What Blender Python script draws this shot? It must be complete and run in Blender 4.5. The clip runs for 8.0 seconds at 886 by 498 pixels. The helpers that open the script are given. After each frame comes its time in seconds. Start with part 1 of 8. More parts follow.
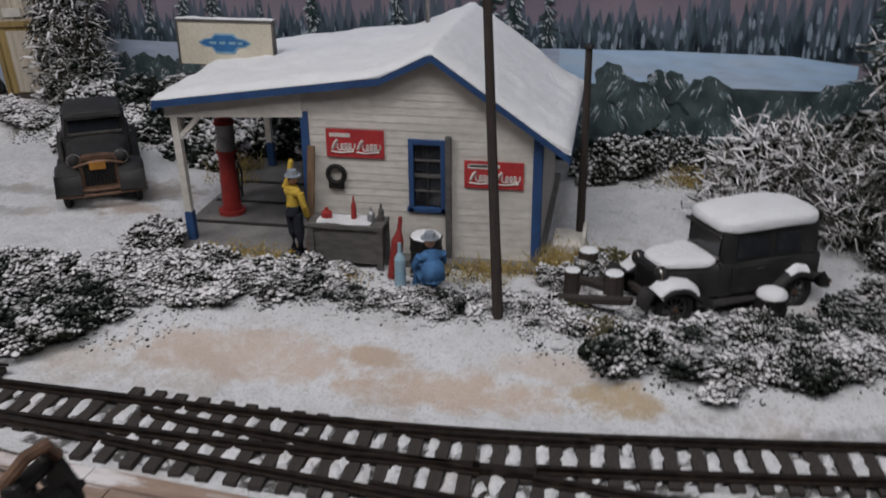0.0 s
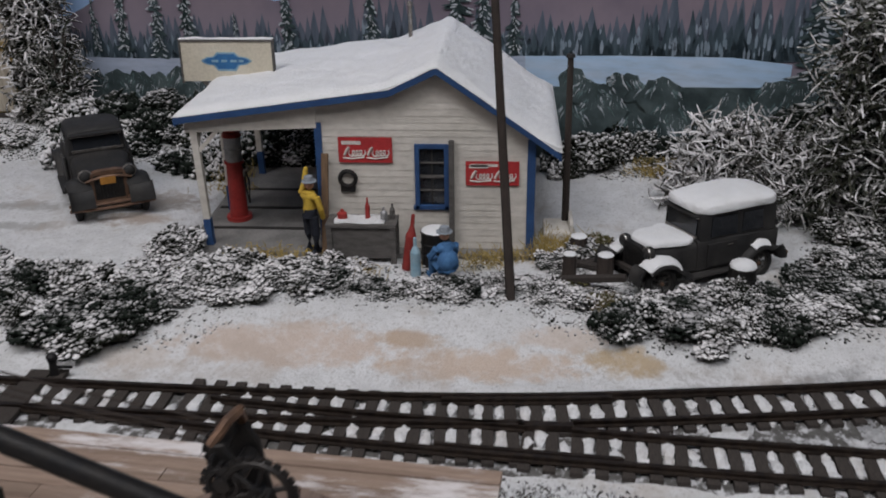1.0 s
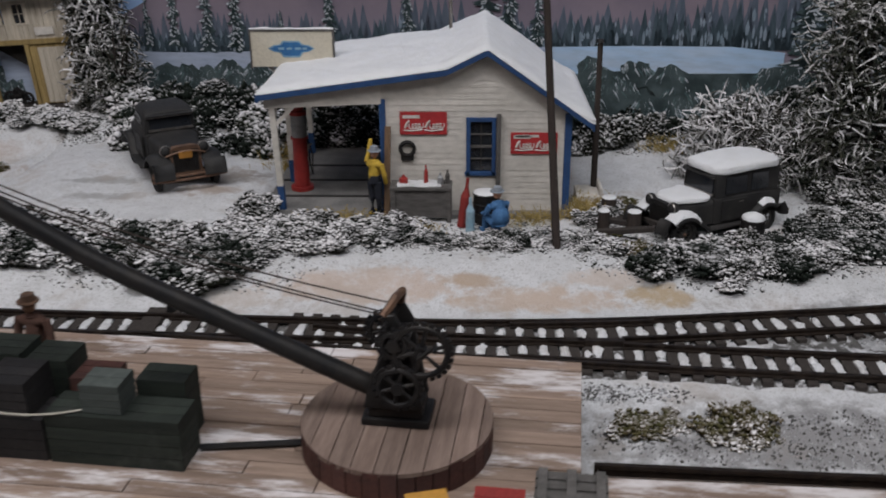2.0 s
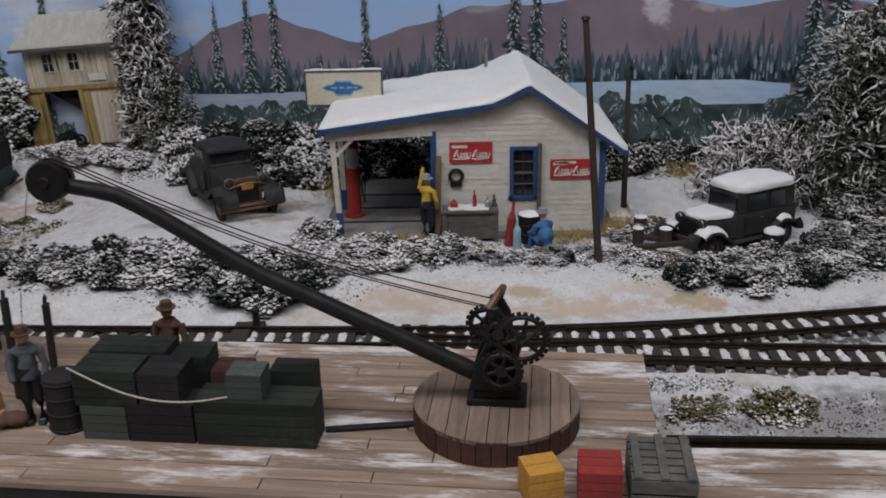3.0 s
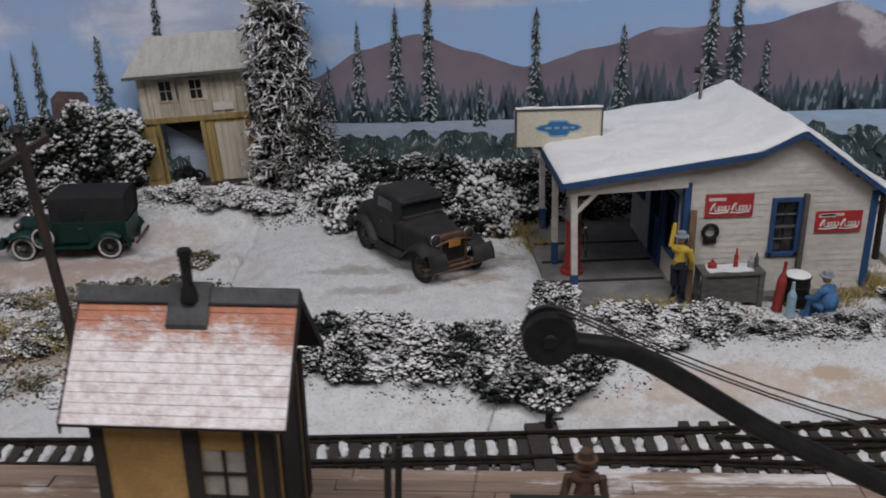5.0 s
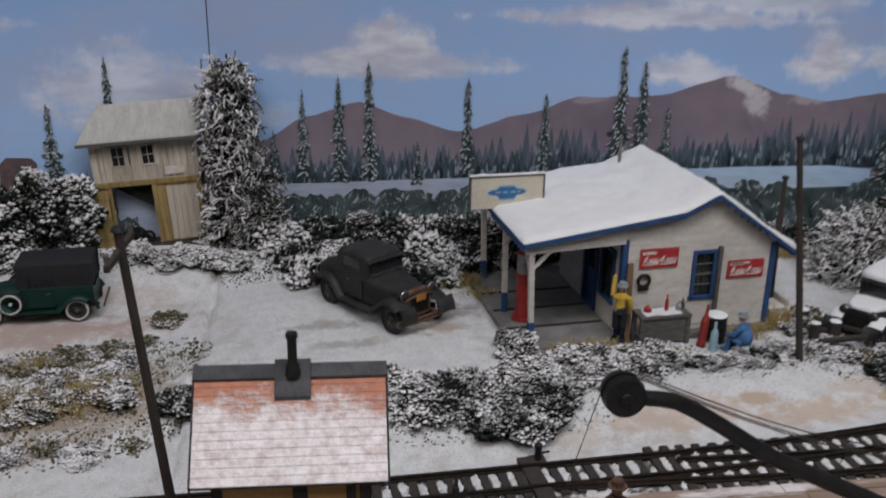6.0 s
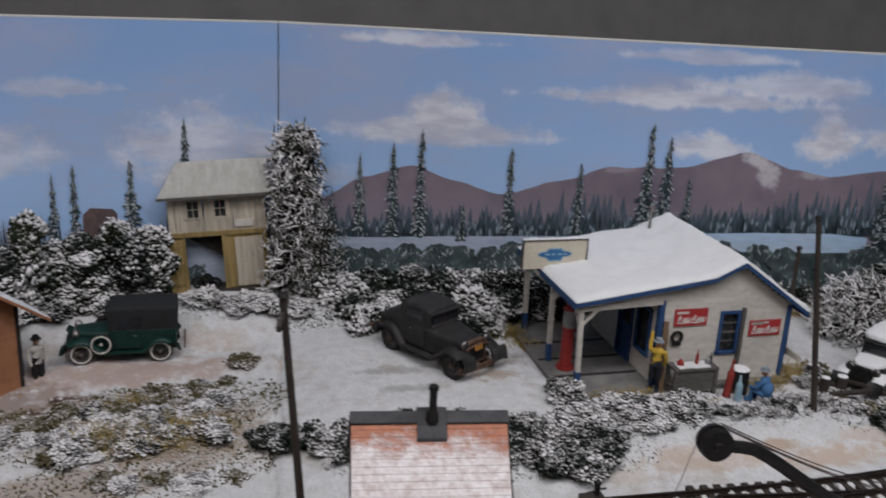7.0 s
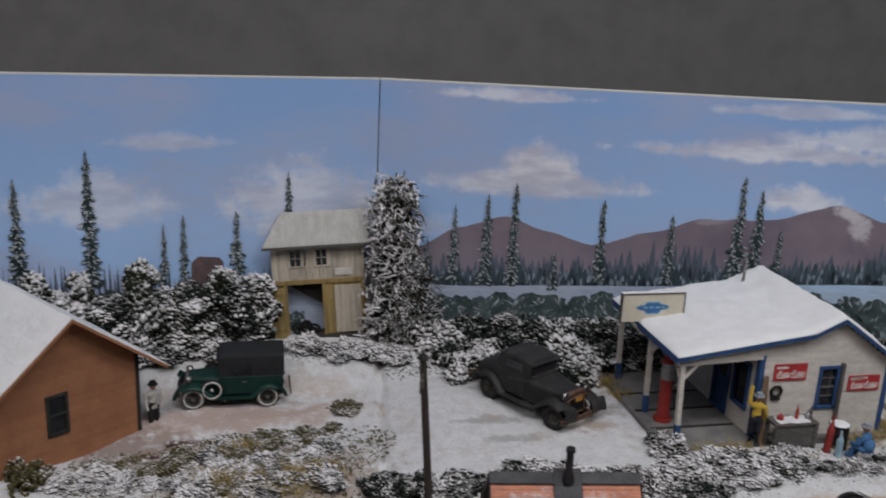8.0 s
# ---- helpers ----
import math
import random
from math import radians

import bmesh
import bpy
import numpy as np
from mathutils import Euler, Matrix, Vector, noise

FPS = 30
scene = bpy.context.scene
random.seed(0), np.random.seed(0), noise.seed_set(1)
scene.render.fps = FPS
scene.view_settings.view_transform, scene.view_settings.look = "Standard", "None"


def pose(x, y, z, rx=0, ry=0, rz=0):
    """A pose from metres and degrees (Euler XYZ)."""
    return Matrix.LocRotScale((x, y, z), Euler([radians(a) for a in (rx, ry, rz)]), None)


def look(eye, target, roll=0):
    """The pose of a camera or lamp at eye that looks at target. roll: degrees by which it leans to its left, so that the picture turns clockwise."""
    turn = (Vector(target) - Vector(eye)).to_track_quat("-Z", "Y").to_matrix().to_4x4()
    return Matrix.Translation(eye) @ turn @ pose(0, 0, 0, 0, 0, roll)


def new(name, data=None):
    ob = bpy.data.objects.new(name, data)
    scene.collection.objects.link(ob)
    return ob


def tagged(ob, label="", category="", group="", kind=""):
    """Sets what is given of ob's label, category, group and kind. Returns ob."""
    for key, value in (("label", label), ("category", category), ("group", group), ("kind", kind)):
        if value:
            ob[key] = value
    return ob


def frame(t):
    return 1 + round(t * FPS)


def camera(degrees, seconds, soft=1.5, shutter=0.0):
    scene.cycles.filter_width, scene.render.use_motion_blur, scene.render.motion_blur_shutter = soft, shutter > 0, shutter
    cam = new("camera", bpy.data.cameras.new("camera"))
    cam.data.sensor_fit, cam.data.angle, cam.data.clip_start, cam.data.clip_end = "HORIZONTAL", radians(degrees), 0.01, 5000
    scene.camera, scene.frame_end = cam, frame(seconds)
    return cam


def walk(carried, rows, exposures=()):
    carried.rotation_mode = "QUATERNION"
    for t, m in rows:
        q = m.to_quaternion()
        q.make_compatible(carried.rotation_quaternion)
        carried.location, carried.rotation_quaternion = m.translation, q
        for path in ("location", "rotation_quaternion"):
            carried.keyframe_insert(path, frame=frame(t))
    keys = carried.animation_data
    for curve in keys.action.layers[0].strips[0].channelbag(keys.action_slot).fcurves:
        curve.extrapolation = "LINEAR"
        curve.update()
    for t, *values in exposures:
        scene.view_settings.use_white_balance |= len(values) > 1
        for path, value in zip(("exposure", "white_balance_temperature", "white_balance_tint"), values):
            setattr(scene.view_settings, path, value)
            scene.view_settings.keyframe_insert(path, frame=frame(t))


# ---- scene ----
# The place is a tabletop railway in 1:48. Its plan is written in metres of the full-size world; K brings all to true size.
K = 1 / 48
cam = camera(50.0, 8.0, soft=1.8, shutter=0.5)
PATH = [
    (0, (1.294, -17.044, 7.739), (0.959, -15.243, 6.936), -0.5),
    (0.5, (0.493, -17.98, 7.539), (0.256, -16.174, 6.714), -1.7),
    (1, (-0.56, -19.22, 8.479), (-0.692, -17.396, 7.671), -0.8),
    (1.5, (-1.39, -20.965, 8.448), (-1.479, -19.135, 7.646), -0.2),
    (3, (-4.071, -24.762, 8.78), (-4.094, -22.889, 8.078), -1.2),
    (3.5, (-4.932, -25.343, 9.404), (-4.949, -23.46, 8.73), -0.7),
    (4, (-8.185, -23.545, 9.676), (-8.153, -21.66, 9.009), -0.2),
    (4.5, (-10.494, -21.334, 9.803), (-10.443, -19.468, 9.085), -0.3),
    (4.7, (-10.731, -20.602, 9.622), (-10.677, -18.748, 8.874), -0.4),
    (5.8, (-14.688, -22.128, 11.04), (-14.301, -20.299, 10.33), -0.1),
    (6, (-15.139, -22.527, 11.534), (-14.7, -20.704, 10.838), 1.0),
    (6.5, (-17.012, -23.723, 12.632), (-16.493, -21.901, 11.987), 1.6),
    (7, (-18.632, -24.522, 13.188), (-18.117, -22.694, 12.56), 3.2),
    (7.5, (-19.709, -24.496, 13.693), (-19.232, -22.649, 13.092), 2.9),
    (8, (-20.6, -24.678, 14.063), (-20.176, -22.809, 13.49), 2.8),
]
walk(cam, [(t, look(K * Vector(eye), K * Vector(target), roll)) for t, eye, target, roll in PATH])

# ---- light ----
world = bpy.data.worlds.new("room_air")
scene.world = world
world.use_nodes = True
world.node_tree.nodes["Background"].inputs["Color"].default_value = (0.75, 0.8, 0.9, 1)
world.node_tree.nodes["Background"].inputs["Strength"].default_value = 0.009


def ceiling_lamp(x, y, z, sx, sy, watts, colour):
    data = bpy.data.lights.new("ceiling_lamp_light", "AREA")
    data.shape, data.size, data.size_y, data.energy, data.color = "RECTANGLE", sx, sy, watts, colour
    ob = new("ceiling_lamp_light", data)
    ob.matrix_basis = pose(x, y, z)
    return ob


ceiling_lamp(-0.25, -0.55, 1.14, 1.2, 0.3, 10.3, (0.965, 0.965, 1.0))
ceiling_lamp(0.5, -1.0, 1.14, 1.2, 0.3, 6.9, (0.96, 0.965, 1.0))
ceiling_lamp(-1.2, -0.95, 1.14, 1.2, 0.3, 5.8, (1.0, 0.91, 0.89))

# ---- materials ----
MATS = {}


def node(nt, kind, **values):
    n = nt.nodes.new(kind)
    for key, value in values.items():
        n.inputs[key].default_value = value
    return n


def math_node(nt, op, a, b=None, c=None, clamp=False):
    n = nt.nodes.new("ShaderNodeMath")
    n.operation, n.use_clamp = op, clamp
    for i, v in enumerate((a, b, c)):
        if v is None:
            continue
        if isinstance(v, (int, float)):
            n.inputs[i].default_value = v
        else:
            nt.links.new(v, n.inputs[i])
    return n.outputs[0]


def mix_node(nt, fac, a, b, blend="MIX"):
    n = nt.nodes.new("ShaderNodeMix")
    n.data_type, n.blend_type = "RGBA", blend
    for slot, v in ((0, fac), (6, a), (7, b)):
        if isinstance(v, tuple):
            n.inputs[slot].default_value = (*v, 1) if len(v) == 3 else v
        elif isinstance(v, (int, float)):
            n.inputs[slot].default_value = v
        else:
            nt.links.new(v, n.inputs[slot])
    return n.outputs[2]


def plan_coords(nt):
    """Object coordinates in plan metres."""
    tc = nt.nodes.new("ShaderNodeTexCoord")
    sc = nt.nodes.new("ShaderNodeVectorMath")
    sc.operation = "SCALE"
    sc.inputs["Scale"].default_value = 1 / K
    nt.links.new(tc.outputs["Object"], sc.inputs[0])
    return sc.outputs[0]


def noise_node(nt, vec, scale, detail=4.0, rough=0.6, stretch=None):
    if stretch:
        m = nt.nodes.new("ShaderNodeVectorMath")
        m.operation = "MULTIPLY"
        m.inputs[1].default_value = stretch
        nt.links.new(vec, m.inputs[0])
        vec = m.outputs[0]
    n = node(nt, "ShaderNodeTexNoise", Scale=scale, Detail=detail, Roughness=rough)
    nt.links.new(vec, n.inputs["Vector"])
    return n.outputs["Fac"]


def step_node(nt, v, lo, hi):
    n = nt.nodes.new("ShaderNodeMapRange")
    n.interpolation_type = "SMOOTHSTEP"
    n.inputs["From Min"].default_value, n.inputs["From Max"].default_value = lo, hi
    nt.links.new(v, n.inputs["Value"])
    return n.outputs["Result"]


def snow_mask(nt, vec, amount, scale=7.0):
    """Snow that has settled on faces that look up, broken by noise."""
    geo = nt.nodes.new("ShaderNodeNewGeometry")
    sep = nt.nodes.new("ShaderNodeSeparateXYZ")
    nt.links.new(geo.outputs["Normal"], sep.inputs[0])
    n = noise_node(nt, vec, scale, 5, 0.7)
    fine = noise_node(nt, vec, scale * 9, 3, 0.7)
    s = math_node(nt, "MULTIPLY_ADD", n, 4.2, -2.1)
    s = math_node(nt, "ADD", s, math_node(nt, "MULTIPLY_ADD", fine, 0.9, -0.45))
    s = math_node(nt, "ADD", s, math_node(nt, "MULTIPLY", sep.outputs["Z"], 0.85))
    return math_node(nt, "MULTIPLY", step_node(nt, s, 0.7 - amount, 1.7 - amount), 0.95)


def mat(name, a, b=None, rough=0.7, metal=0.0, scale=3.0, fine=25.0, bump=0.3, snow=0.0, stretch=None, lift=0.02,
        vary=0.0, dirt=None, dirt_at=(0.55, 0.75), dirt_stretch=None, snow_scale=7.0, spec=0.3):
    if name in MATS:
        return MATS[name]
    m = bpy.data.materials.new(name)
    m.use_nodes = True
    nt = m.node_tree
    bs = nt.nodes["Principled BSDF"]
    vec = plan_coords(nt)
    big = noise_node(nt, vec, scale, 4, 0.6, stretch)
    small = noise_node(nt, vec, fine, 3, 0.6, stretch)
    b = b or tuple(0.72 * v for v in a)
    col = mix_node(nt, step_node(nt, big, 0.3, 0.7), a, b)
    col = mix_node(nt, math_node(nt, "MULTIPLY", step_node(nt, small, 0.35, 0.75), 0.35), col, tuple(0.55 * v for v in b))
    if vary:
        info = nt.nodes.new("ShaderNodeObjectInfo")
        f = math_node(nt, "MULTIPLY_ADD", info.outputs["Random"], 2 * vary, 1 - vary)
        hsv = nt.nodes.new("ShaderNodeHueSaturation")
        nt.links.new(col, hsv.inputs["Color"])
        nt.links.new(f, hsv.inputs["Value"])
        col = hsv.outputs[0]
    if dirt:
        d = noise_node(nt, vec, scale * 0.6, 6, 0.7, dirt_stretch)
        col = mix_node(nt, step_node(nt, d, *dirt_at), col, dirt)
    if snow:
        col = mix_node(nt, snow_mask(nt, vec, snow, snow_scale), col, (0.82, 0.80, 0.81))
    nt.links.new(col, bs.inputs["Base Color"])
    rr = math_node(nt, "MULTIPLY_ADD", small, 0.25, rough - 0.12, clamp=True)
    nt.links.new(rr, bs.inputs["Roughness"])
    bs.inputs["Metallic"].default_value = metal
    bs.inputs["Specular IOR Level"].default_value = spec
    if bump:
        bn = node(nt, "ShaderNodeBump", Strength=bump, Distance=lift * K)
        nt.links.new(math_node(nt, "ADD", math_node(nt, "MULTIPLY", big, 0.6), small), bn.inputs["Height"])
        nt.links.new(bn.outputs[0], bs.inputs["Normal"])
    MATS[name] = m
    return m


WHITE = mat("aged_white_paint", (0.64, 0.60, 0.55), (0.55, 0.515, 0.465), 0.75, scale=1.6, fine=7, bump=0.12, vary=0.04, stretch=(0.5, 0.5, 1.0), dirt=(0.42, 0.37, 0.32), dirt_at=(0.58, 0.9))
BLUE = mat("blue_trim_paint", (0.032, 0.085, 0.215), (0.025, 0.06, 0.155), 0.6, scale=2, fine=30, bump=0.2)
RED = mat("red_enamel", (0.37, 0.04, 0.035), (0.26, 0.03, 0.028), 0.45, scale=3, fine=30, bump=0.15)
REDSIGN = mat("red_sign_paint", (0.47, 0.04, 0.042), (0.37, 0.035, 0.038), 0.5, scale=3, fine=24, bump=0.1, dirt=(0.56, 0.36, 0.33), dirt_at=(0.62, 0.78))
CREAM = mat("cream_board", (0.62, 0.57, 0.47), (0.55, 0.50, 0.40), 0.7, scale=1.2, bump=0.1)
SIGNBLUE = mat("sign_blue", (0.04, 0.16, 0.36), (0.03, 0.11, 0.26), 0.5, bump=0)
SIGNPALE = mat("sign_pale_blue", (0.25, 0.42, 0.55), None, 0.5, bump=0)
SIGNWHITE = mat("sign_white", (0.72, 0.66, 0.62), None, 0.5, bump=0)
CONCRETE = mat("grey_slab", (0.24, 0.23, 0.22), (0.14, 0.135, 0.13), 0.85, scale=1.1, fine=18, bump=0.3)
IRON = mat("black_iron", (0.02, 0.02, 0.022), (0.036, 0.033, 0.031), 0.5, 0.5, scale=3, fine=30, bump=0.3)
PULLEY = mat("dark_grease_iron", (0.022, 0.022, 0.024), (0.04, 0.036, 0.034), 0.45, 0.6, scale=4, fine=30, bump=0.3)
RAIL = mat("rusty_rail", (0.065, 0.048, 0.038), (0.035, 0.028, 0.025), 0.42, 0.7, scale=6, fine=40, bump=0.2)
TIE = mat("creosoted_tie", (0.035, 0.03, 0.027), (0.06, 0.05, 0.045), 0.9, scale=6, fine=30, bump=0.5, stretch=(6, 1, 6))
DECK = mat("worn_deck_plank", (0.32, 0.235, 0.185), (0.205, 0.145, 0.112), 0.8, scale=1.6, fine=16, bump=0.35, stretch=(0.25, 4, 4), vary=0.2, dirt=(0.64, 0.60, 0.60), dirt_at=(0.50, 0.66), dirt_stretch=(0.45, 1.8, 1))
DISC = mat("turntable_plank", (0.24, 0.175, 0.145), (0.15, 0.105, 0.085), 0.8, scale=1.6, fine=16, bump=0.35, stretch=(4, 0.3, 4), vary=0.2)
DISCRIM = mat("oxide_red_rim", (0.085, 0.035, 0.028), (0.06, 0.03, 0.026), 0.75, scale=2, fine=16, vary=0.2)
GREYWOOD = mat("weathered_grey_wood", (0.13, 0.12, 0.115), (0.08, 0.075, 0.07), 0.85, scale=3, fine=25, bump=0.4, stretch=(1, 1, 4))
POLEWOOD = mat("dark_pole_wood", (0.055, 0.042, 0.036), (0.035, 0.028, 0.025), 0.85, scale=4, fine=25, bump=0.4, stretch=(5, 5, 0.5))
GREENBOX = mat("drab_green_crate", (0.024, 0.030, 0.024), (0.014, 0.018, 0.015), 0.75, scale=2.5, fine=18, bump=0.35, stretch=(0.4, 0.4, 5), vary=0.25, dirt=(0.06, 0.064, 0.058), dirt_at=(0.52, 0.8))
GREYBOX = mat("grey_green_crate", (0.075, 0.088, 0.08), (0.052, 0.06, 0.056), 0.8, scale=2.5, fine=18, bump=0.35, stretch=(0.4, 0.4, 5), vary=0.15)
BLACKBOX = mat("black_crate", (0.014, 0.013, 0.014), (0.022, 0.02, 0.02), 0.75, scale=2.5, fine=18, bump=0.3, vary=0.2)
CRATERED = mat("worn_red_crate", (0.28, 0.035, 0.03), (0.2, 0.03, 0.028), 0.7, scale=2, fine=18, dirt=(0.5, 0.42, 0.4), dirt_at=(0.62, 0.72))
YELLOW = mat("yellow_crate", (0.52, 0.27, 0.05), (0.42, 0.21, 0.04), 0.7, scale=2, fine=18, dirt=(0.6, 0.55, 0.48), dirt_at=(0.6, 0.7))
LUMBER = mat("fresh_lumber", (0.52, 0.34, 0.14), (0.42, 0.26, 0.10), 0.75, scale=2, fine=14, stretch=(0.3, 4, 4), vary=0.15)
TAR = mat("old_tar_paper", (0.085, 0.085, 0.09), (0.05, 0.05, 0.055), 0.85, scale=2, fine=20)
SHANTYWALL = mat("ochre_wall", (0.42, 0.25, 0.09), (0.33, 0.19, 0.07), 0.8, scale=2, fine=20)
DARKTRIM = mat("black_brown_trim", (0.03, 0.027, 0.025), None, 0.8, scale=3, fine=20)
CLAY = mat("orange_clapboard", (0.36, 0.165, 0.085), (0.29, 0.125, 0.065), 0.8, scale=1.2, fine=18, bump=0.3, vary=0.06)
MILLPALE = mat("pale_mill_board", (0.57, 0.51, 0.42), (0.40, 0.35, 0.28), 0.85, scale=2, fine=18, bump=0.4, stretch=(3, 3, 0.35), vary=0.15)
MILLOCHRE = mat("ochre_mill_board", (0.40, 0.29, 0.12), (0.24, 0.17, 0.07), 0.85, scale=2, fine=18, bump=0.4, stretch=(3, 3, 0.35), vary=0.18)
BLACKCAR = mat("dusty_black_paint", (0.02, 0.02, 0.021), (0.036, 0.034, 0.033), 0.62, 0.1, scale=2, fine=22, bump=0.15, snow=0.0, dirt=(0.07, 0.066, 0.063), dirt_at=(0.5, 0.85))
GREENCAR = mat("dark_green_paint", (0.010, 0.040, 0.032), (0.007, 0.03, 0.025), 0.45, 0.1, scale=2, fine=22, bump=0.1)
BLACKTOP = mat("black_canvas_top", (0.02, 0.021, 0.023), None, 0.8, scale=4, fine=30)
TYRE = mat("tyre_rubber", (0.022, 0.021, 0.021), None, 0.85, scale=4, fine=30)
WHITERIM = mat("white_rim", (0.62, 0.6, 0.56), None, 0.5, scale=4, bump=0)
DULLRIM = mat("dull_rim", (0.09, 0.085, 0.08), None, 0.6, 0.4, scale=4)
RUST = mat("rusty_chrome", (0.22, 0.13, 0.085), (0.12, 0.075, 0.055), 0.5, 0.5, scale=5, fine=30)
LENS = mat("cloudy_lens", (0.42, 0.40, 0.37), (0.26, 0.24, 0.22), 0.3, scale=6, fine=30, bump=0)
CHROME = mat("dull_chrome", (0.42, 0.40, 0.38), (0.25, 0.22, 0.2), 0.35, 0.9, scale=5, fine=30, bump=0.1)
SILVER = mat("pump_silver", (0.36, 0.36, 0.37), (0.26, 0.26, 0.26), 0.45, 0.4, scale=4, fine=30)
ORANGE = mat("orange_plate", (0.46, 0.21, 0.04), None, 0.6, bump=0)
GLASS_DARK = mat("dark_window", (0.012, 0.014, 0.018), (0.02, 0.022, 0.026), 0.15, 0.0, scale=2, fine=9, bump=0, spec=0.6)
INSIDE = mat("dark_inside", (0.03, 0.027, 0.024), None, 0.9, bump=0)
SKIN = mat("figure_skin", (0.50, 0.27, 0.18), None, 0.7, bump=0)
SHIRTY = mat("yellow_shirt", (0.62, 0.42, 0.06), (0.5, 0.33, 0.05), 0.8, scale=8)
DENIM = mat("dark_overalls", (0.025, 0.028, 0.04), None, 0.85, scale=8)
BLUECOAT = mat("blue_coat", (0.075, 0.19, 0.38), (0.05, 0.13, 0.28), 0.8, scale=8)
GREYHAT = mat("grey_felt", (0.30, 0.33, 0.37), None, 0.85, scale=8)
WORKGREY = mat("grey_work_shirt", (0.10, 0.12, 0.13), None, 0.85, scale=8)
WORKBROWN = mat("brown_jacket", (0.12, 0.065, 0.05), None, 0.85, scale=8)
WHITESHIRT = mat("white_sleeves", (0.55, 0.52, 0.48), None, 0.85, scale=8)
BOTTLEBLUE = mat("pale_blue_bottle", (0.24, 0.40, 0.50), (0.36, 0.48, 0.55), 0.4, scale=5)
ROPE = mat("pale_rope", (0.45, 0.42, 0.36), None, 0.9, bump=0.2)
STRAW = mat("dry_yellow_grass", (0.42, 0.31, 0.10), (0.3, 0.22, 0.08), 0.9, scale=6, snow=0.1)
ROOMWALL = mat("grey_room_wall", (0.20, 0.195, 0.19), (0.18, 0.175, 0.17), 0.9, scale=0.05, fine=0.5, bump=0.1)
ROOMCEIL = mat("white_room_ceiling", (0.72, 0.72, 0.71), (0.68, 0.68, 0.67), 0.9, scale=0.05, fine=0.5, bump=0.1)
ROOMFLOOR = mat("brown_room_carpet", (0.16, 0.14, 0.12), (0.12, 0.10, 0.09), 0.95, scale=0.2, fine=4, bump=0.4)
FASCIA = mat("dark_fascia_board", (0.06, 0.05, 0.045), None, 0.8, scale=0.2, fine=2)
FOAM_SNOWY = mat("dark_foliage_under_snow", (0.014, 0.017, 0.012), (0.034, 0.036, 0.025), 0.95, scale=3, fine=14, bump=0.6, snow=0.72, lift=0.05, snow_scale=1.5, spec=0.1)
FOAM_DARK = mat("dark_teal_foliage", (0.012, 0.016, 0.013), (0.024, 0.031, 0.024), 0.95, scale=3, fine=14, bump=0.6, snow=0.36, lift=0.05, snow_scale=1.5, spec=0.1)
FOAM_OLIVE = mat("olive_foliage", (0.075, 0.075, 0.03), (0.13, 0.095, 0.05), 0.95, scale=3, fine=14, bump=0.6, snow=0.3, lift=0.05, snow_scale=1.5, spec=0.1)
FOAM_HEAVY = mat("foliage_heavy_with_snow", (0.013, 0.018, 0.011), (0.03, 0.035, 0.02), 0.95, scale=3, fine=14, bump=0.6, snow=0.88, lift=0.05, snow_scale=1.4, spec=0.1)
TWIG = mat("frosted_twigs", (0.045, 0.045, 0.032), (0.09, 0.085, 0.07), 0.9, scale=4, fine=14, snow=0.85, snow_scale=2.0)
TWIG_WHITE = mat("white_frosted_twigs", (0.06, 0.058, 0.045), (0.11, 0.105, 0.09), 0.9, scale=4, fine=14, snow=0.95, snow_scale=2.0)
TWIG_DARK = mat("dark_twigs", (0.03, 0.038, 0.026), (0.06, 0.058, 0.04), 0.9, scale=4, fine=14, snow=0.62, snow_scale=2.0)
BALLAST = mat("grey_ballast", (0.16, 0.155, 0.15), (0.10, 0.095, 0.09), 0.95, scale=6, fine=40, bump=0.8, lift=0.05, snow=0.0, dirt=(0.62, 0.62, 0.64), dirt_at=(0.48, 0.6))


